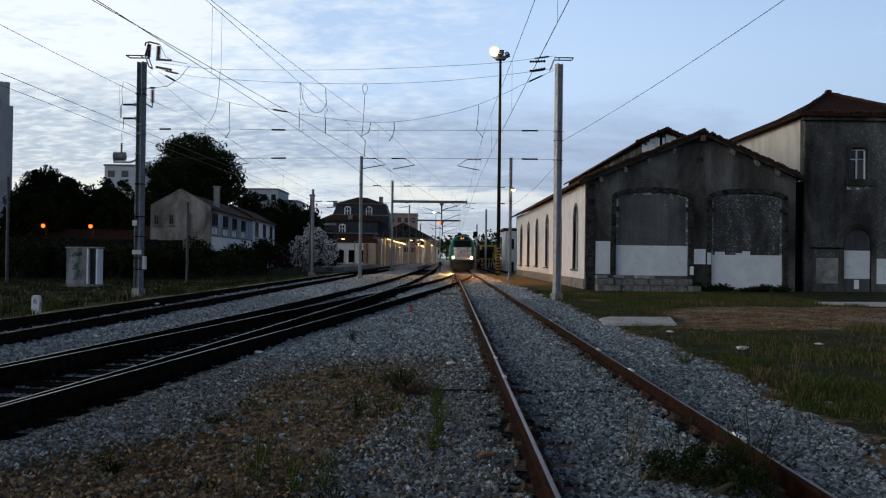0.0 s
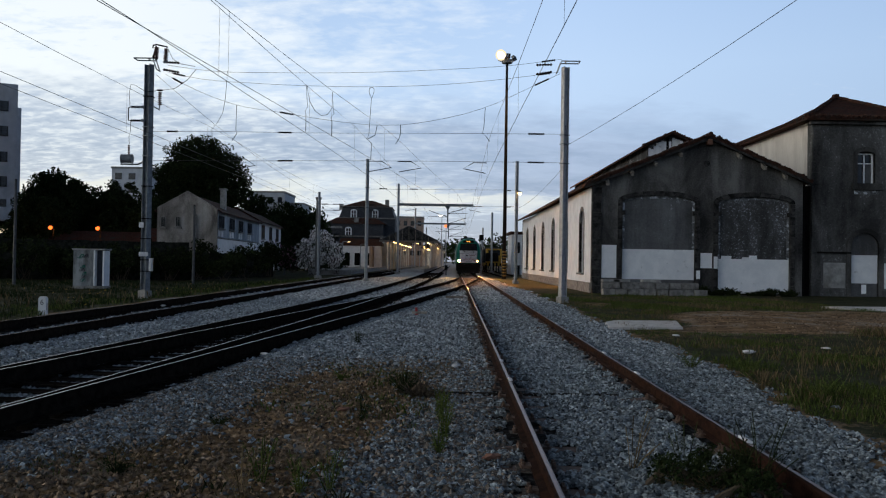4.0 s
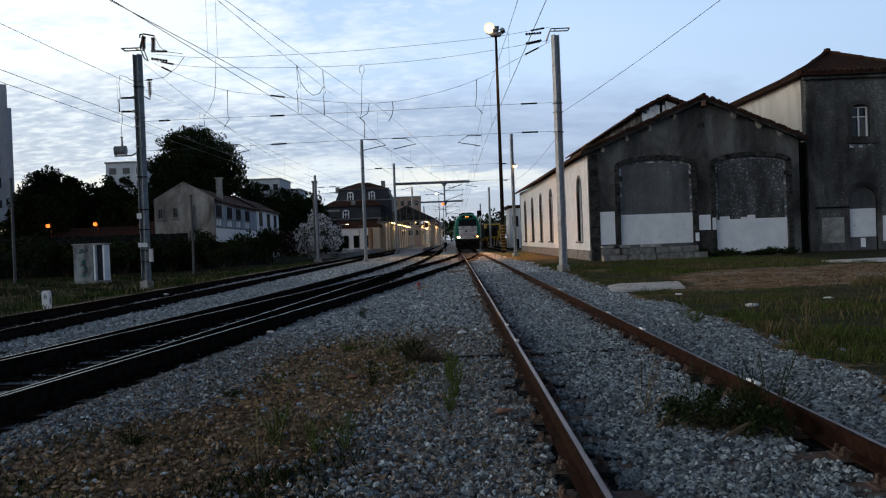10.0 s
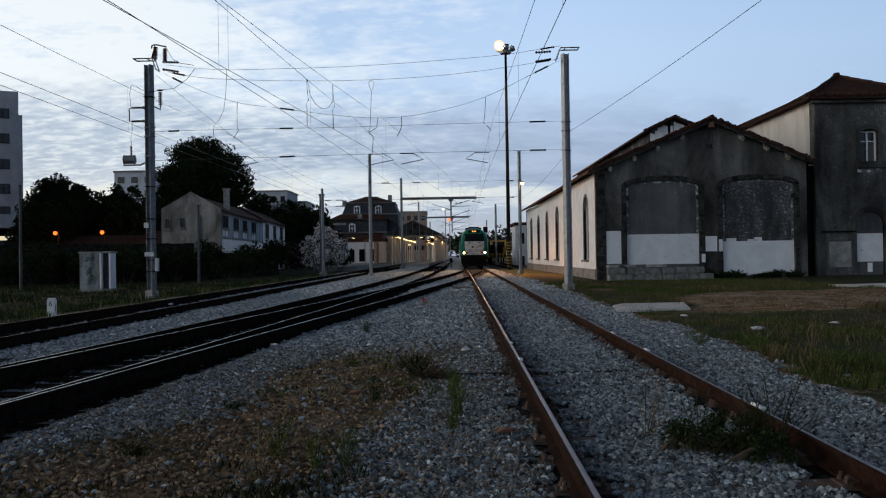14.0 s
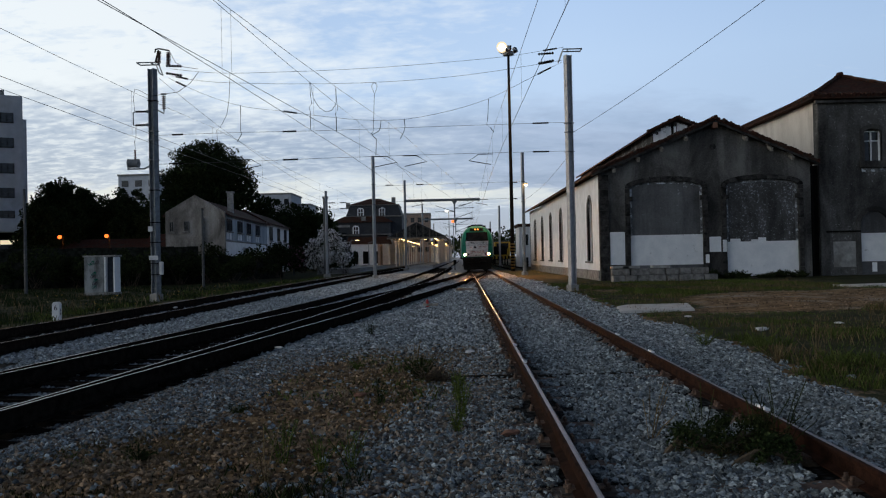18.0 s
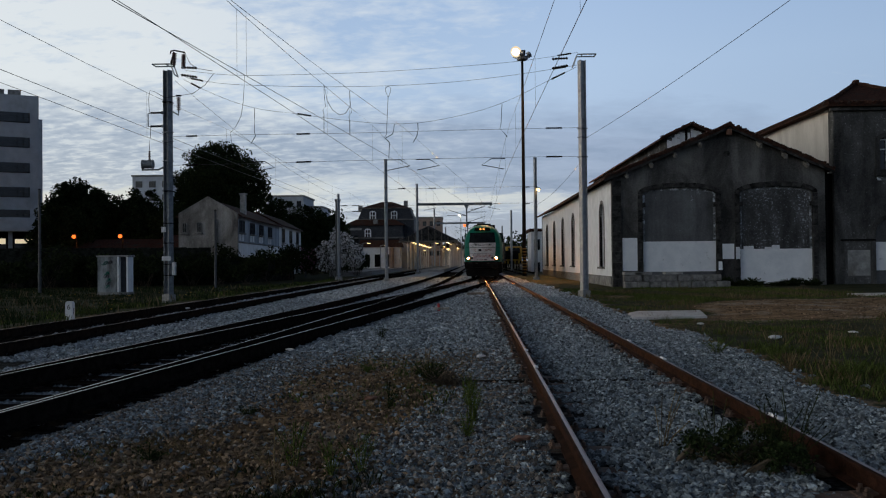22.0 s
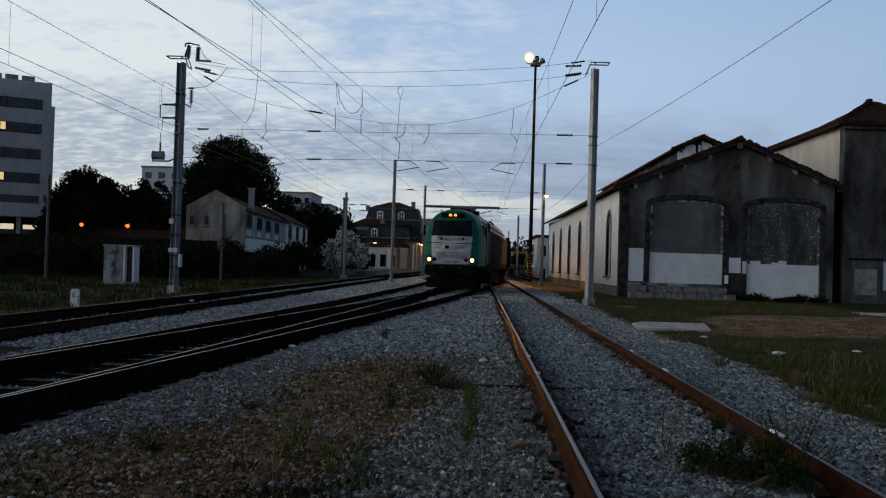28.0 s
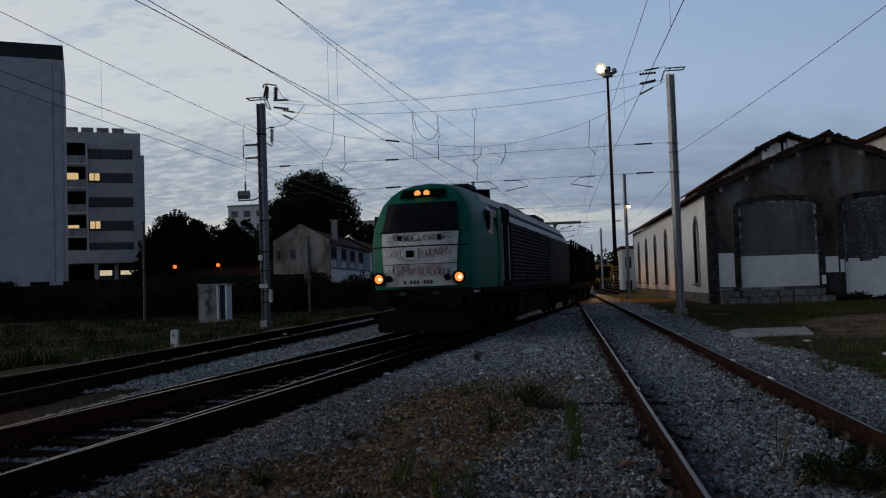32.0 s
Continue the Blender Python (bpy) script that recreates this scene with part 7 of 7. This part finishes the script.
part("head", tube((0, 0, 9.0), (0, 0, 9.5), 0.35, 0.45, 10), M["sodium"], t, "glowing orange head")

# portals over the far tracks
for x, y, z, w in ((-5.24, 100.7, 8.15, 8.8), (-4.8, 150, 8.1, 8.8)):
    t = thing("portal_beam", pose(x, y - 0.25, z), "steel cantilever beam with drop tube over the tracks", "beam", "portal beams")
    part("beam", box(w / 2, 0, 0, w, 0.28, 0.3, 0.02), M["galvdark"], t)
    part("drop_tube", tube((w * 0.66, 0, -0.1), (w * 0.66, 0, -2.7), 0.09, 0.09, 8), M["galvdark"], t)
    part("drop_collar", tube((w * 0.66, 0, -0.5), (w * 0.66, 0, -0.1), 0.1, 0.35, 8), M["galvdark"], t)
    for s, zz in ((1, -2.2), (1, -1.0), (-1, -1.4)):
        part("cantilever", tube((w * 0.66, 0, zz), (w * 0.66 + s * 2.2, 0, zz + 0.75), 0.035, 0.03, 6), M["black"], t)
        part("cantilever", tube((w * 0.66, 0, zz), (w * 0.66 + s * 2.3, 0, zz + 0.05), 0.03, 0.03, 6), M["black"], t)


def far_block(x, y, w, d, h, mat, label, rows, cols, roof=None):
    t = thing("far_building", pose(x, y, 0), label, "building", "far buildings")
    part("wall", box(w / 2, d / 2, h / 2, w, d, h), M[mat], t)
    part("parapet", box(w / 2, d / 2, h + 0.2, w + 0.4, d + 0.4, 0.4, 0.02), M[roof or "concrete"], t)
    for r in range(rows):
        for c in range(cols):
            part("window", box((c + 0.5) * w / cols, -0.03, h - 1.7 - r * 3.0, w / cols * 0.5, 0.08, 1.4), M["glass"], t)
    return t


far_block(-14.5, 260, 8.5, 12, 14.6, "tan", "brown brick block behind the station", 4, 4)
far_block(-45.5, 200, 8.5, 14, 16.9, "facade", "white block behind the trees", 1, 4)
far_block(-36.8, 205, 3.4, 12, 14.6, "facade", "white block behind the trees", 2, 2)
far_block(-26.5, 165, 7.0, 10, 7.6, "slate", "low grey building by the station", 2, 4)
far_block(-73.5, 190, 9, 10, 21.0, "facade", "pale building behind the tree row", 3, 3)
far_block(9.0, 112, 1.5, 6.0, 5.2, "whitewall", "small white building past the shed", 2, 1, "tile")
far_block(13, 118, 9, 8, 5.0, "whitewall", "low white shed past the engine shed", 1, 3, "tile")
ch = thing("brick_chimney", pose(-11.9, 82, 0), "slim dark chimney pipe beside the mast", "chimney")
part("shaft", tube((0, 0, 0), (0, 0, 7.3), 0.26, 0.22, 12), M["post"], ch)
part("rim", tube((0, 0, 7.3), (0, 0, 7.5), 0.29, 0.29, 12), M["post"], ch)

# wooded rise far down the line
rng = np.random.RandomState(77)
hx = rng.uniform(-260, 420, 2600)
hy = rng.uniform(330, 620, 2600)
hz = (6 + 9 * smooth(-40, 60, hx) * smooth(240, 90, hx) + 3 * waves(hx, hy, 0.03, 9)) * rng.uniform(0.35, 1.05, 2600)
c = np.repeat(np.stack([hx, hy, hz], -1), 12, 0) + rng.normal(size=(2600 * 12, 3)) * (2.2, 2.2, 1.5)
v, f = quads(c, 1.1, rng)
tagged(new("far_woods", raw_mesh("far_woods", v, f, M["leaf"])), "dark woods on a low rise far down the line", "trees", kind="stuff")


# ---- the yard track: dwarf signal, yellow machine, wagons ----
def yellow_machine():
    t = thing("track_machine", pose(7.25, 122, RAIL), "yellow track machine with striped end parked on a siding", "rail vehicle")
    part("deck", box(0, 4, 1.1, 2.6, 8.5, 0.4, 0.03), M["yellow"], t)
    part("cab", box(0.2, 2.6, 2.3, 2.2, 2.4, 2.1, 0.08), M["yellow"], t, "yellow cab")
    part("cab_window", box(0.2, 1.38, 2.75, 1.7, 0.06, 0.8, 0.02), M["glass"], t)
    part("dark_box", box(-0.2, -0.2, 2.1, 1.8, 1.6, 1.2, 0.04), M["black"], t)
    for k in range(5):
        part("stripe", box(-1.0 + k * 0.5, -0.29, 1.1, 0.22, 0.03, 0.42), M["black"], t)
    for s in (-1, 1):
        for y in (1.2, 6.6):
            part("wheel", tube((s * 0.8, y, 0.42), (s * 0.93, y, 0.42), 0.42, 0.42, 18), M["dark_rail"], t)
    return t


yellow_machine()
for k in range(3):
    t = thing("box_wagon", pose(7.9 + 0.25 * k, 137 + k * 13, RAIL), "dark box wagon parked on the yard track", "wagon", "parked wagons")
    part("body", box(0, 5.5, 2.2, 2.7, 11.2, 2.4, 0.05), M["grime"], t)
    part("roof", prism([(-1.4, 3.4), (1.4, 3.4), (0.8, 3.75), (-0.8, 3.75)], 0, 11.1), M["slate"], t)
    part("frame", box(0, 5.5, 0.9, 2.4, 11.6, 0.3, 0.02), M["black"], t)
    for s in (-1, 1):
        for y in (2, 9):
            part("wheel", tube((s * 0.8, y, 0.46), (s * 0.93, y, 0.46), 0.46, 0.46, 18), M["dark_rail"], t)
t = thing("signal_post", pose(5.35, 118, 0), "dark signal head on a post", "signal")
part("post", tube((0, 0, 0), (0, 0, 4.6), 0.08, 0.07, 8), M["galv"], t)
part("head", box(0, 0, 4.9, 0.62, 0.2, 0.75, 0.05), M["black"], t)
for z in (4.75, 5.05):
    part("lens_hood", tube((0, -0.3, z), (0, -0.1, z), 0.13, 0.12, 12), M["black"], t)


# ---- by the shed ----
def stone_stack():
    t = thing("stone_stack", pose(0, 0, 0), "stack of long dressed stone blocks by the shed", "stone blocks")
    r = random.Random(8)
    for row, (y, z) in enumerate(((42.6, 0.2), (42.75, 0.52))):
        x = 7.95
        while x < 12.6:
            w = r.uniform(0.55, 0.95)
            if not (row == 1 and 9.0 < x < 9.5):
                part("block", box(0, 0, 0, w - 0.03, 0.6, 0.31, 0.05, pose(x + w / 2, y + r.uniform(-0.06, 0.06), z, 0, r.uniform(-2, 2), r.uniform(-5, 5))), M["stone"], t)
            x += w
    for x in (8.0, 8.5, 10.0):
        part("slab", box(x + 0.4, 42.8, 0.76, 0.85, 0.7, 0.13, 0.02), M["concrete"], t)
    return t


stone_stack()


def concrete_slab(pts, h, label):
    bm = bmesh.new()
    a = [bm.verts.new((x, y, h)) for x, y in pts]
    b = [bm.verts.new((x, y, -0.1)) for x, y in pts]
    n = len(pts)
    for k in range(n):
        bm.faces.new((b[k], b[(k + 1) % n], a[(k + 1) % n], a[k]))
    bm.faces.new(a)
    bmesh.ops.bevel(bm, geom=list(bm.edges), offset=0.02, segments=2, affect="EDGES")
    tagged(new("concrete_slab", mesh_of("concrete_slab", bm, M["paleslab"])), label, "slab", "slabs in the yard")


concrete_slab([(4.1, 21.0), (6.0, 21.3), (6.5, 23.7), (4.75, 23.5), (4.35, 22.8)], 0.05, "pale broken concrete slab lying in the grass")
concrete_slab([(14.6, 30.2), (22, 30.6), (22, 33.4), (14.2, 32.2)], 0.12, "pale concrete apron beside the house")

# ---- litter and marks between the rails ----


def litter(x, y, s, seed, mat="paper", label="crumpled white litter on the ballast"):
    r = random.Random(seed)
    bm = bmesh.new()
    bmesh.ops.create_icosphere(bm, subdivisions=2, radius=s)
    for v in bm.verts:
        v.co = Vector((v.co.x * 1.5, v.co.y, v.co.z * 0.35)) * r.uniform(0.7, 1.25)
    ob = new("litter", mesh_of("litter", bm, M[mat]))
    ob.matrix_basis = pose(x, y, 0.03, 0, 0, r.uniform(0, 360))
    tagged(ob, label, "litter", "litter")


for k, (x, y, s) in enumerate(((-2.88, 14.07, 0.06), (0.23, 12.89, 0.055), (-7.0, 19.0, 0.05), (-1.6, 22.0, 0.05), (5.6, 15.6, 0.1), (5.2, 19.0, 0.06), (7.4, 16.5, 0.07), (-8.9, 27.5, 0.09), (1.4, 27.0, 0.04))):
    litter(x, y, s, k)
litter(0.42, 6.9, 0.06, 40, "brick", "ochre cobble on the ballast")
litter(-1.0, 9.0, 0.06, 41, "brick", "ochre cobble on the ballast")
t = thing("ground_marker", pose(-0.72, 25.2, 0), "small red and white marker post in the ballast", "marker")
part("bar", box(0.08, 0, 0.07, 0.44, 0.1, 0.07, 0.01), M["palewood"], t, "dirty pale bar")
part("red_post", tube((0, 0, 0), (-0.02, 0, 0.22), 0.05, 0.035, 10), M["redpaint"], t, "red post")
ob = new("timber_plank", mesh_of("timber_plank", box(0.55, 36.5, 0.07, 0.75, 0.28, 0.09, 0.01), M["wood"]))
tagged(ob, "weathered plank lying on the ballast", "plank")

# ---- marks on and between the siding's rails ----
for k, (y, side, ln) in enumerate(((13.9, 1, 0.16), (11.4, 1, 0.2), (7.15, 1, 0.22), (12.6, -1, 0.14), (10.6, -1, 0.16), (20.5, 1, 0.18))):
    ob = new("paint_mark", mesh_of("paint_mark", box(0, 0, 0, 0.05, ln, 0.02, 0.004), M["whitewash"]))
    ob.matrix_basis = pose(float(siding(y)) + side * GAUGE / 2 + 0.02, y, RAIL + 0.008, 0, 12, -0.8)
    tagged(ob, "white paint mark on the rail head", "paint mark", "paint marks on the rails")
# thin dark strip added for the dark line across the gravel
ob = new("timber_strip", mesh_of("timber_strip", box(1.0, 10.35, -0.008, 2.3, 0.09, 0.05, 0.01), M["oiltimber"]))
tagged(ob, "dark strip added for a dark line in the siding's gravel", "timber")
t = thing("dwarf_signal", pose(0.45, 96, 0), "small dark dwarf signal between the tracks", "signal")
part("post", tube((0, 0, 0), (0, 0, 0.7), 0.06, 0.05, 8), M["black"], t)
part("head", box(0, 0, 0.9, 0.35, 0.25, 0.5, 0.04), M["black"], t)
for k in range(2):
    part("lens_hood", tube((0, -0.2, 0.8 + 0.2 * k), (0, -0.1, 0.8 + 0.2 * k), 0.09, 0.08, 10), M["black"], t)

# ---- tracks, last of the large structure ----
track(siding, -6, 84, (M["rust"], M["railtop"]), "rusty siding track half sunk in grey ballast", (SLEEPER_Y, 84), pitch=PITCH, sink=0.004, band=(7, 8, 9), deep=0.0)
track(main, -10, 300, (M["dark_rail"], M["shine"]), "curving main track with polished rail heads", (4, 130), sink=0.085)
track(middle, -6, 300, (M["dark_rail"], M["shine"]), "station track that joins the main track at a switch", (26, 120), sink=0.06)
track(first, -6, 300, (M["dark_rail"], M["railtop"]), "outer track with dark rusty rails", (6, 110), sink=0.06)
track(yard, 90, 260, (M["dark_rail"], M["railtop"]), "yard track beyond the lamp mast", (92, 130), sink=0.06)


# ---- grass and weeds ----
def blades(x, y, z, h, lean, rng, width=0.006):
    """Thin upright blades, one triangle pair each."""
    n = len(x)
    a = rng.uniform(0, math.tau, n)
    dx, dy = np.cos(a) * width, np.sin(a) * width
    b = rng.uniform(0, math.tau, n)
    lx, ly = np.cos(b) * lean * h, np.sin(b) * lean * h
    p0 = np.stack([x - dx, y - dy, z], -1)
    p1 = np.stack([x + dx, y + dy, z], -1)
    p2 = np.stack([x + dx * 0.6 + lx * 0.4, y + dy * 0.6 + ly * 0.4, z + h * 0.6], -1)
    p3 = np.stack([x + lx, y + ly, z + h], -1)
    return np.stack([p0, p1, p2, p3], 1).reshape(-1, 3), np.arange(4 * n).reshape(n, 4)


def sward(name, n, area, test, h, mat, label, seed, width=0.006, lean=0.35):
    rng = np.random.RandomState(seed)
    x, y = rng.uniform(area[0], area[1], n), area[2] + (area[3] - area[2]) * rng.uniform(0, 1, n) ** 1.5
    clump = waves(x, y, 1.7, seed + 1) + 0.5 * waves(x, y, 5.0, seed + 5)
    tuft = rng.uniform(0, 1, n) < np.clip(0.3 + 1.1 * clump, 0.03, 1)
    keep = test(x, y) & tuft
    x, y, clump = x[keep], y[keep], clump[keep]
    hh = h * rng.uniform(0.4, 1.2, len(x)) * (0.75 + 0.6 * np.clip(clump, 0, 1)) * (0.7 + 0.5 * waves(x, y, 0.8, seed + 2))
    v, f = blades(x, y, ground_height(x, y) - 0.01, np.abs(hh), lean, rng, width * (1 + 0.04 * y[:, None][:, 0]))
    tagged(new(name, raw_mesh(name, v, f, M[mat])), label, "grass", kind="stuff")


def grassy(x, y):
    return covers(x, y)[1] > 0.45


sward("grass", 260000, (3.2, 15, 7.5, 44), grassy, 0.14, "blade", "rough green grass right of the siding", 61, 0.0035)
sward("dry_grass", 60000, (3.2, 15, 7.5, 40), grassy, 0.19, "straw", "dry straw-coloured grass stalks", 62, 0.003)
sward("grass", 120000, (-34, -10.4, 18, 62), grassy, 0.24, "leaf", "dark rough grass on the verge", 63, 0.004)
sward("grass", 60000, (-24, -10.2, 20, 75), lambda x, y: grassy(x, y) & (x > first(y) - 7), 0.2, "blade", "green grass along the outer track", 67, 0.005)
sward("dry_grass", 4000, (-30, -10.4, 18, 60), grassy, 0.4, "straw", "dry stalks on the verge", 64, 0.008)
sward("soil_grass", 60000, (-3.4, 0.9, 4.2, 17), lambda x, y: (covers(x, y)[0] < 0.55), 0.06, "straw", "sparse dry grass on bare soil", 65, 0.004, 0.7)
sward("soil_grass", 16000, (-3.4, 0.9, 4.2, 17), lambda x, y: (covers(x, y)[0] < 0.5), 0.09, "blade", "sparse green grass on bare soil", 66, 0.005, 0.5)


sward("grass", 14000, (-3.6, -0.6, 4.3, 6.3), lambda x, y: covers(x, y)[0] < 0.5, 0.11, "leaf2", "dark low grass on the bare soil", 70, 0.005, 0.5)
rng = np.random.RandomState(68)
fx, fy = rng.uniform(-30, -11, 700), rng.uniform(24, 50, 700)
ok = waves(fx, fy, 0.5, 69) > 0.15
fx, fy = fx[ok], fy[ok]
v, f = quads(np.stack([fx, fy, rng.uniform(-0.2, 0.15, len(fx))], -1), 0.035, rng)
tagged(new("wild_flowers", raw_mesh("wild_flowers", v, f, M["bloom"])), "scattered yellow wild flowers on the verge", "flowers", kind="stuff")


def weed(x, y, h, n, spread, seed, mat="blade", label="leafy green weed growing in the ballast", leaf=0.011, per=20):
    """A tuft of branching stems with small leaves."""
    rng = np.random.RandomState(seed)
    t = thing("weed", pose(x, y, -0.02), label, "weed", "weeds between the rails")
    bm = bmesh.new()
    pts = []
    for k in range(n):
        a, s = rng.uniform(0, math.tau), rng.uniform(0.2, 1) * spread
        hh = h * rng.uniform(0.45, 1.1)
        p = [Vector((0.15 * s * math.cos(a), 0.15 * s * math.sin(a), 0)), Vector((0.5 * s * math.cos(a), 0.5 * s * math.sin(a), hh * 0.55)), Vector((s * math.cos(a), s * math.sin(a), hh))]
        bm_path(bm, p, 0.0035, 4)
        for f in rng.uniform(0.05, 1.0, 5 if mat == "straw" else per):
            q = p[0].lerp(p[1], f * 2) if f < 0.5 else p[1].lerp(p[2], f * 2 - 1)
            pts.append(np.array(q) + rng.normal(size=3) * 0.022)
    part("stalk", bm, M[mat], t)["kind"] = "stuff"
    v, f = quads(np.array(pts), leaf, rng)
    ob = new("leaves", raw_mesh("leaves", v, f, M[mat]))
    ob.parent = t
    return t


def weeds(seed, rows):
    for k, (x, y, h, n, spread, mat) in enumerate(rows):
        weed(x, y, h, n, spread, seed + k, mat)


weeds(200, ((2.1, 6.05, 0.44, 16, 0.30, "leaf2"), (2.3, 6.15, 0.52, 12, 0.34, "leaf2"), (1.8, 6.3, 0.46, 7, 0.2, "leaf2"),
            (1.5, 6.7, 0.42, 8, 0.3, "straw"), (1.95, 6.1, 0.16, 40, 0.42, "straw")))
for k, (x, y, rx, rz) in enumerate(((1.78, 6.2, 0.26, 0.17), (2.0, 6.1, 0.24, 0.19), (2.14, 5.85, 0.20, 0.15))):
    bush(x, y, (rx, rx * 0.9, rz), 210 + k, 34, 40, 0.015, "leaf2" if k % 2 else "leaf", "dense dark leafy weed growing over the rail", -0.03, "weed", group="weeds between the rails")
weeds(220, ((-0.42, 10.3, 0.26, 50, 0.24, "leaf2"), (-0.28, 10.1, 0.18, 44, 0.26, "bark"), (-0.12, 10.0, 0.14, 34, 0.22, "bark"), (-0.5, 10.8, 0.42, 10, 0.2, "straw"),
            (0.02, 8.6, 0.34, 14, 0.10, "blade"), (0.05, 7.8, 0.32, 16, 0.10, "blade"), (0.0, 7.2, 0.2, 12, 0.12, "blade"), (0.06, 9.3, 0.22, 8, 0.1, "blade")))
weeds(240, ((-0.78, 8.6, 0.24, 10, 0.1, "leaf2"), (-1.25, 6.1, 0.34, 12, 0.14, "blade"), (-0.95, 5.9, 0.28, 12, 0.16, "blade"), (-0.75, 5.95, 0.3, 10, 0.16, "blade"), (-1.3, 5.7, 0.38, 10, 0.16, "straw"),
            (-1.3, 11.4, 0.10, 20, 0.12, "blade"), (-1.6, 16.5, 0.28, 14, 0.16, "leaf2"), (-2.1, 8.2, 0.10, 16, 0.14, "leaf2"), (-2.4, 6.4, 0.10, 16, 0.16, "leaf2")))
weeds(260, ((4.6, 10.4, 0.34, 30, 0.35, "blade"), (5.1, 9.6, 0.28, 36, 0.4, "blade"), (4.2, 11.2, 0.26, 30, 0.3, "straw"), (5.8, 9.9, 0.30, 30, 0.4, "straw"), (4.75, 11.3, 0.5, 8, 0.25, "straw"),
            (6.5, 9.2, 0.26, 40, 0.5, "leaf2"), (4.5, 12.6, 0.4, 20, 0.4, "blade"), (3.9, 13.4, 0.26, 24, 0.35, "blade")))
rng = random.Random(5)
for k in range(16):
    weed(13.2 + 0.36 * k + rng.uniform(-0.3, 0.3), 45.2 + rng.uniform(-0.5, 0.4), rng.uniform(0.2, 0.5), 40, 0.45, 300 + k, "leaf2", "dark weeds along the foot of the wall", 0.04, 30)


# ---- loose ballast ----
def ballast(n, area, seed, big, mat):
    """Loose broken stones lying close over the near ballast."""
    rng = np.random.RandomState(seed)
    x = rng.uniform(area[0], area[1], n * 2)
    y = area[2] * (area[3] / area[2]) ** (rng.uniform(0, 1, n * 2) ** 0.9)
    stones, grass = covers(x, y)
    keep = rng.uniform(0, 1, len(x)) < (stones * 0.97 + 0.02 * (grass < 0.2) if mat != "rubble" else (1 - stones) * (grass < 0.45))
    for line in (siding, main, middle, first):
        for s in (-1, 1):
            keep &= np.abs(x - line(y) - s * GAUGE / 2) > (0.10 + 0.10 * np.clip(0.4 + waves(x, y, 2.3, 17), 0, 1.2) * (line is siding))
    # the siding's sleeper ends lie bare beside the rails
    near = np.minimum(np.abs(x - siding(y) + GAUGE / 2), np.abs(x - siding(y) - GAUGE / 2))
    slot = np.abs((y - SLEEPER_Y + PITCH / 2) % PITCH - PITCH / 2)
    keep &= ~((slot < 0.15) & (near < 0.34 + 0.10 * waves(x, y, 2.0, 23)) & (y < 24) & (rng.uniform(0, 1, len(x)) < 0.93))
    x, y = x[keep][:n], y[keep][:n]
    n = len(x)
    ico = np.array([(1, 0, 0), (-1, 0, 0), (0, 1, 0), (0, -1, 0), (0, 0, 1), (0, 0, -1), (0.6, 0.6, 0.6), (-0.6, -0.5, 0.65)])
    tri = np.array([(0, 2, 6), (2, 4, 6), (4, 0, 6), (2, 1, 4), (1, 3, 7), (3, 4, 7), (4, 1, 7), (3, 0, 4), (2, 0, 5), (1, 2, 5), (3, 1, 5), (0, 3, 5)])
    r = big * rng.uniform(0.55, 1.25, (n, 1, 1))
    sh = rng.uniform(0.6, 1.25, (n, 1, 3)) * (1, 1, 0.75)
    jag = 1 + rng.normal(size=(n, 8, 1)) * 0.24
    v = ico[None] * jag * r * sh
    a = rng.uniform(0, math.tau, n)
    ca, sa = np.cos(a)[:, None], np.sin(a)[:, None]
    vx = v[..., 0] * ca - v[..., 1] * sa
    vy = v[..., 0] * sa + v[..., 1] * ca
    z = ground_height(x, y) + rng.uniform(0.0, 0.022, n)
    v = np.stack([vx + x[:, None], vy + y[:, None], v[..., 2] + z[:, None]], -1).reshape(-1, 3)
    f = (tri[None] + 8 * np.arange(n)[:, None, None]).reshape(-1, 3)
    tagged(new("ballast_stones", raw_mesh("ballast_stones", v, f, M[mat])), "loose brown stones on bare soil" if mat == "rubble" else "loose grey broken ballast stones", "ballast", kind="stuff")


ballast(112000, (-6.5, 5.2, 4.3, 17), 91, 0.026, "pebble")
ballast(50000, (-9.0, 7.0, 13, 36), 92, 0.040, "paler")
ballast(26000, (-4.6, 0.6, 4.3, 14), 97, 0.026, "dusty")
ballast(10000, (-5, 1.0, 4.2, 17), 93, 0.023, "rubble")
ballast(2500, (5, 16, 14, 34), 94, 0.025, "rubble")
# far stones: pale gravel, with sky and lamp brightness put into the colour
ballast(24000, (-9.5, 5.5, 34, 80), 95, 0.065, "palest")


def motions():
    times = [0, 2, 4, 6, 8, 9.5, 11, 12, 13, 14, 15, 16, 17, 18, 19, 20, 21, 22, 23, 24, 25, 26, 27, 28, 29, 30, 31, 32]
    s = [float(np.interp(headway(t), ROAD_Y, ROAD_S)) for t in times]
    walk(LOCO, [(t, vehicle_pose(a, 11.45, 7.0)) for t, a in zip(times, s)])
    for k, w in enumerate(WAGONS):
        walk(w, [(t, vehicle_pose(a, 11.45 + 12.0 + 7.2 + k * 14.5, 4.6)) for t, a in zip(times, s)])


motions()
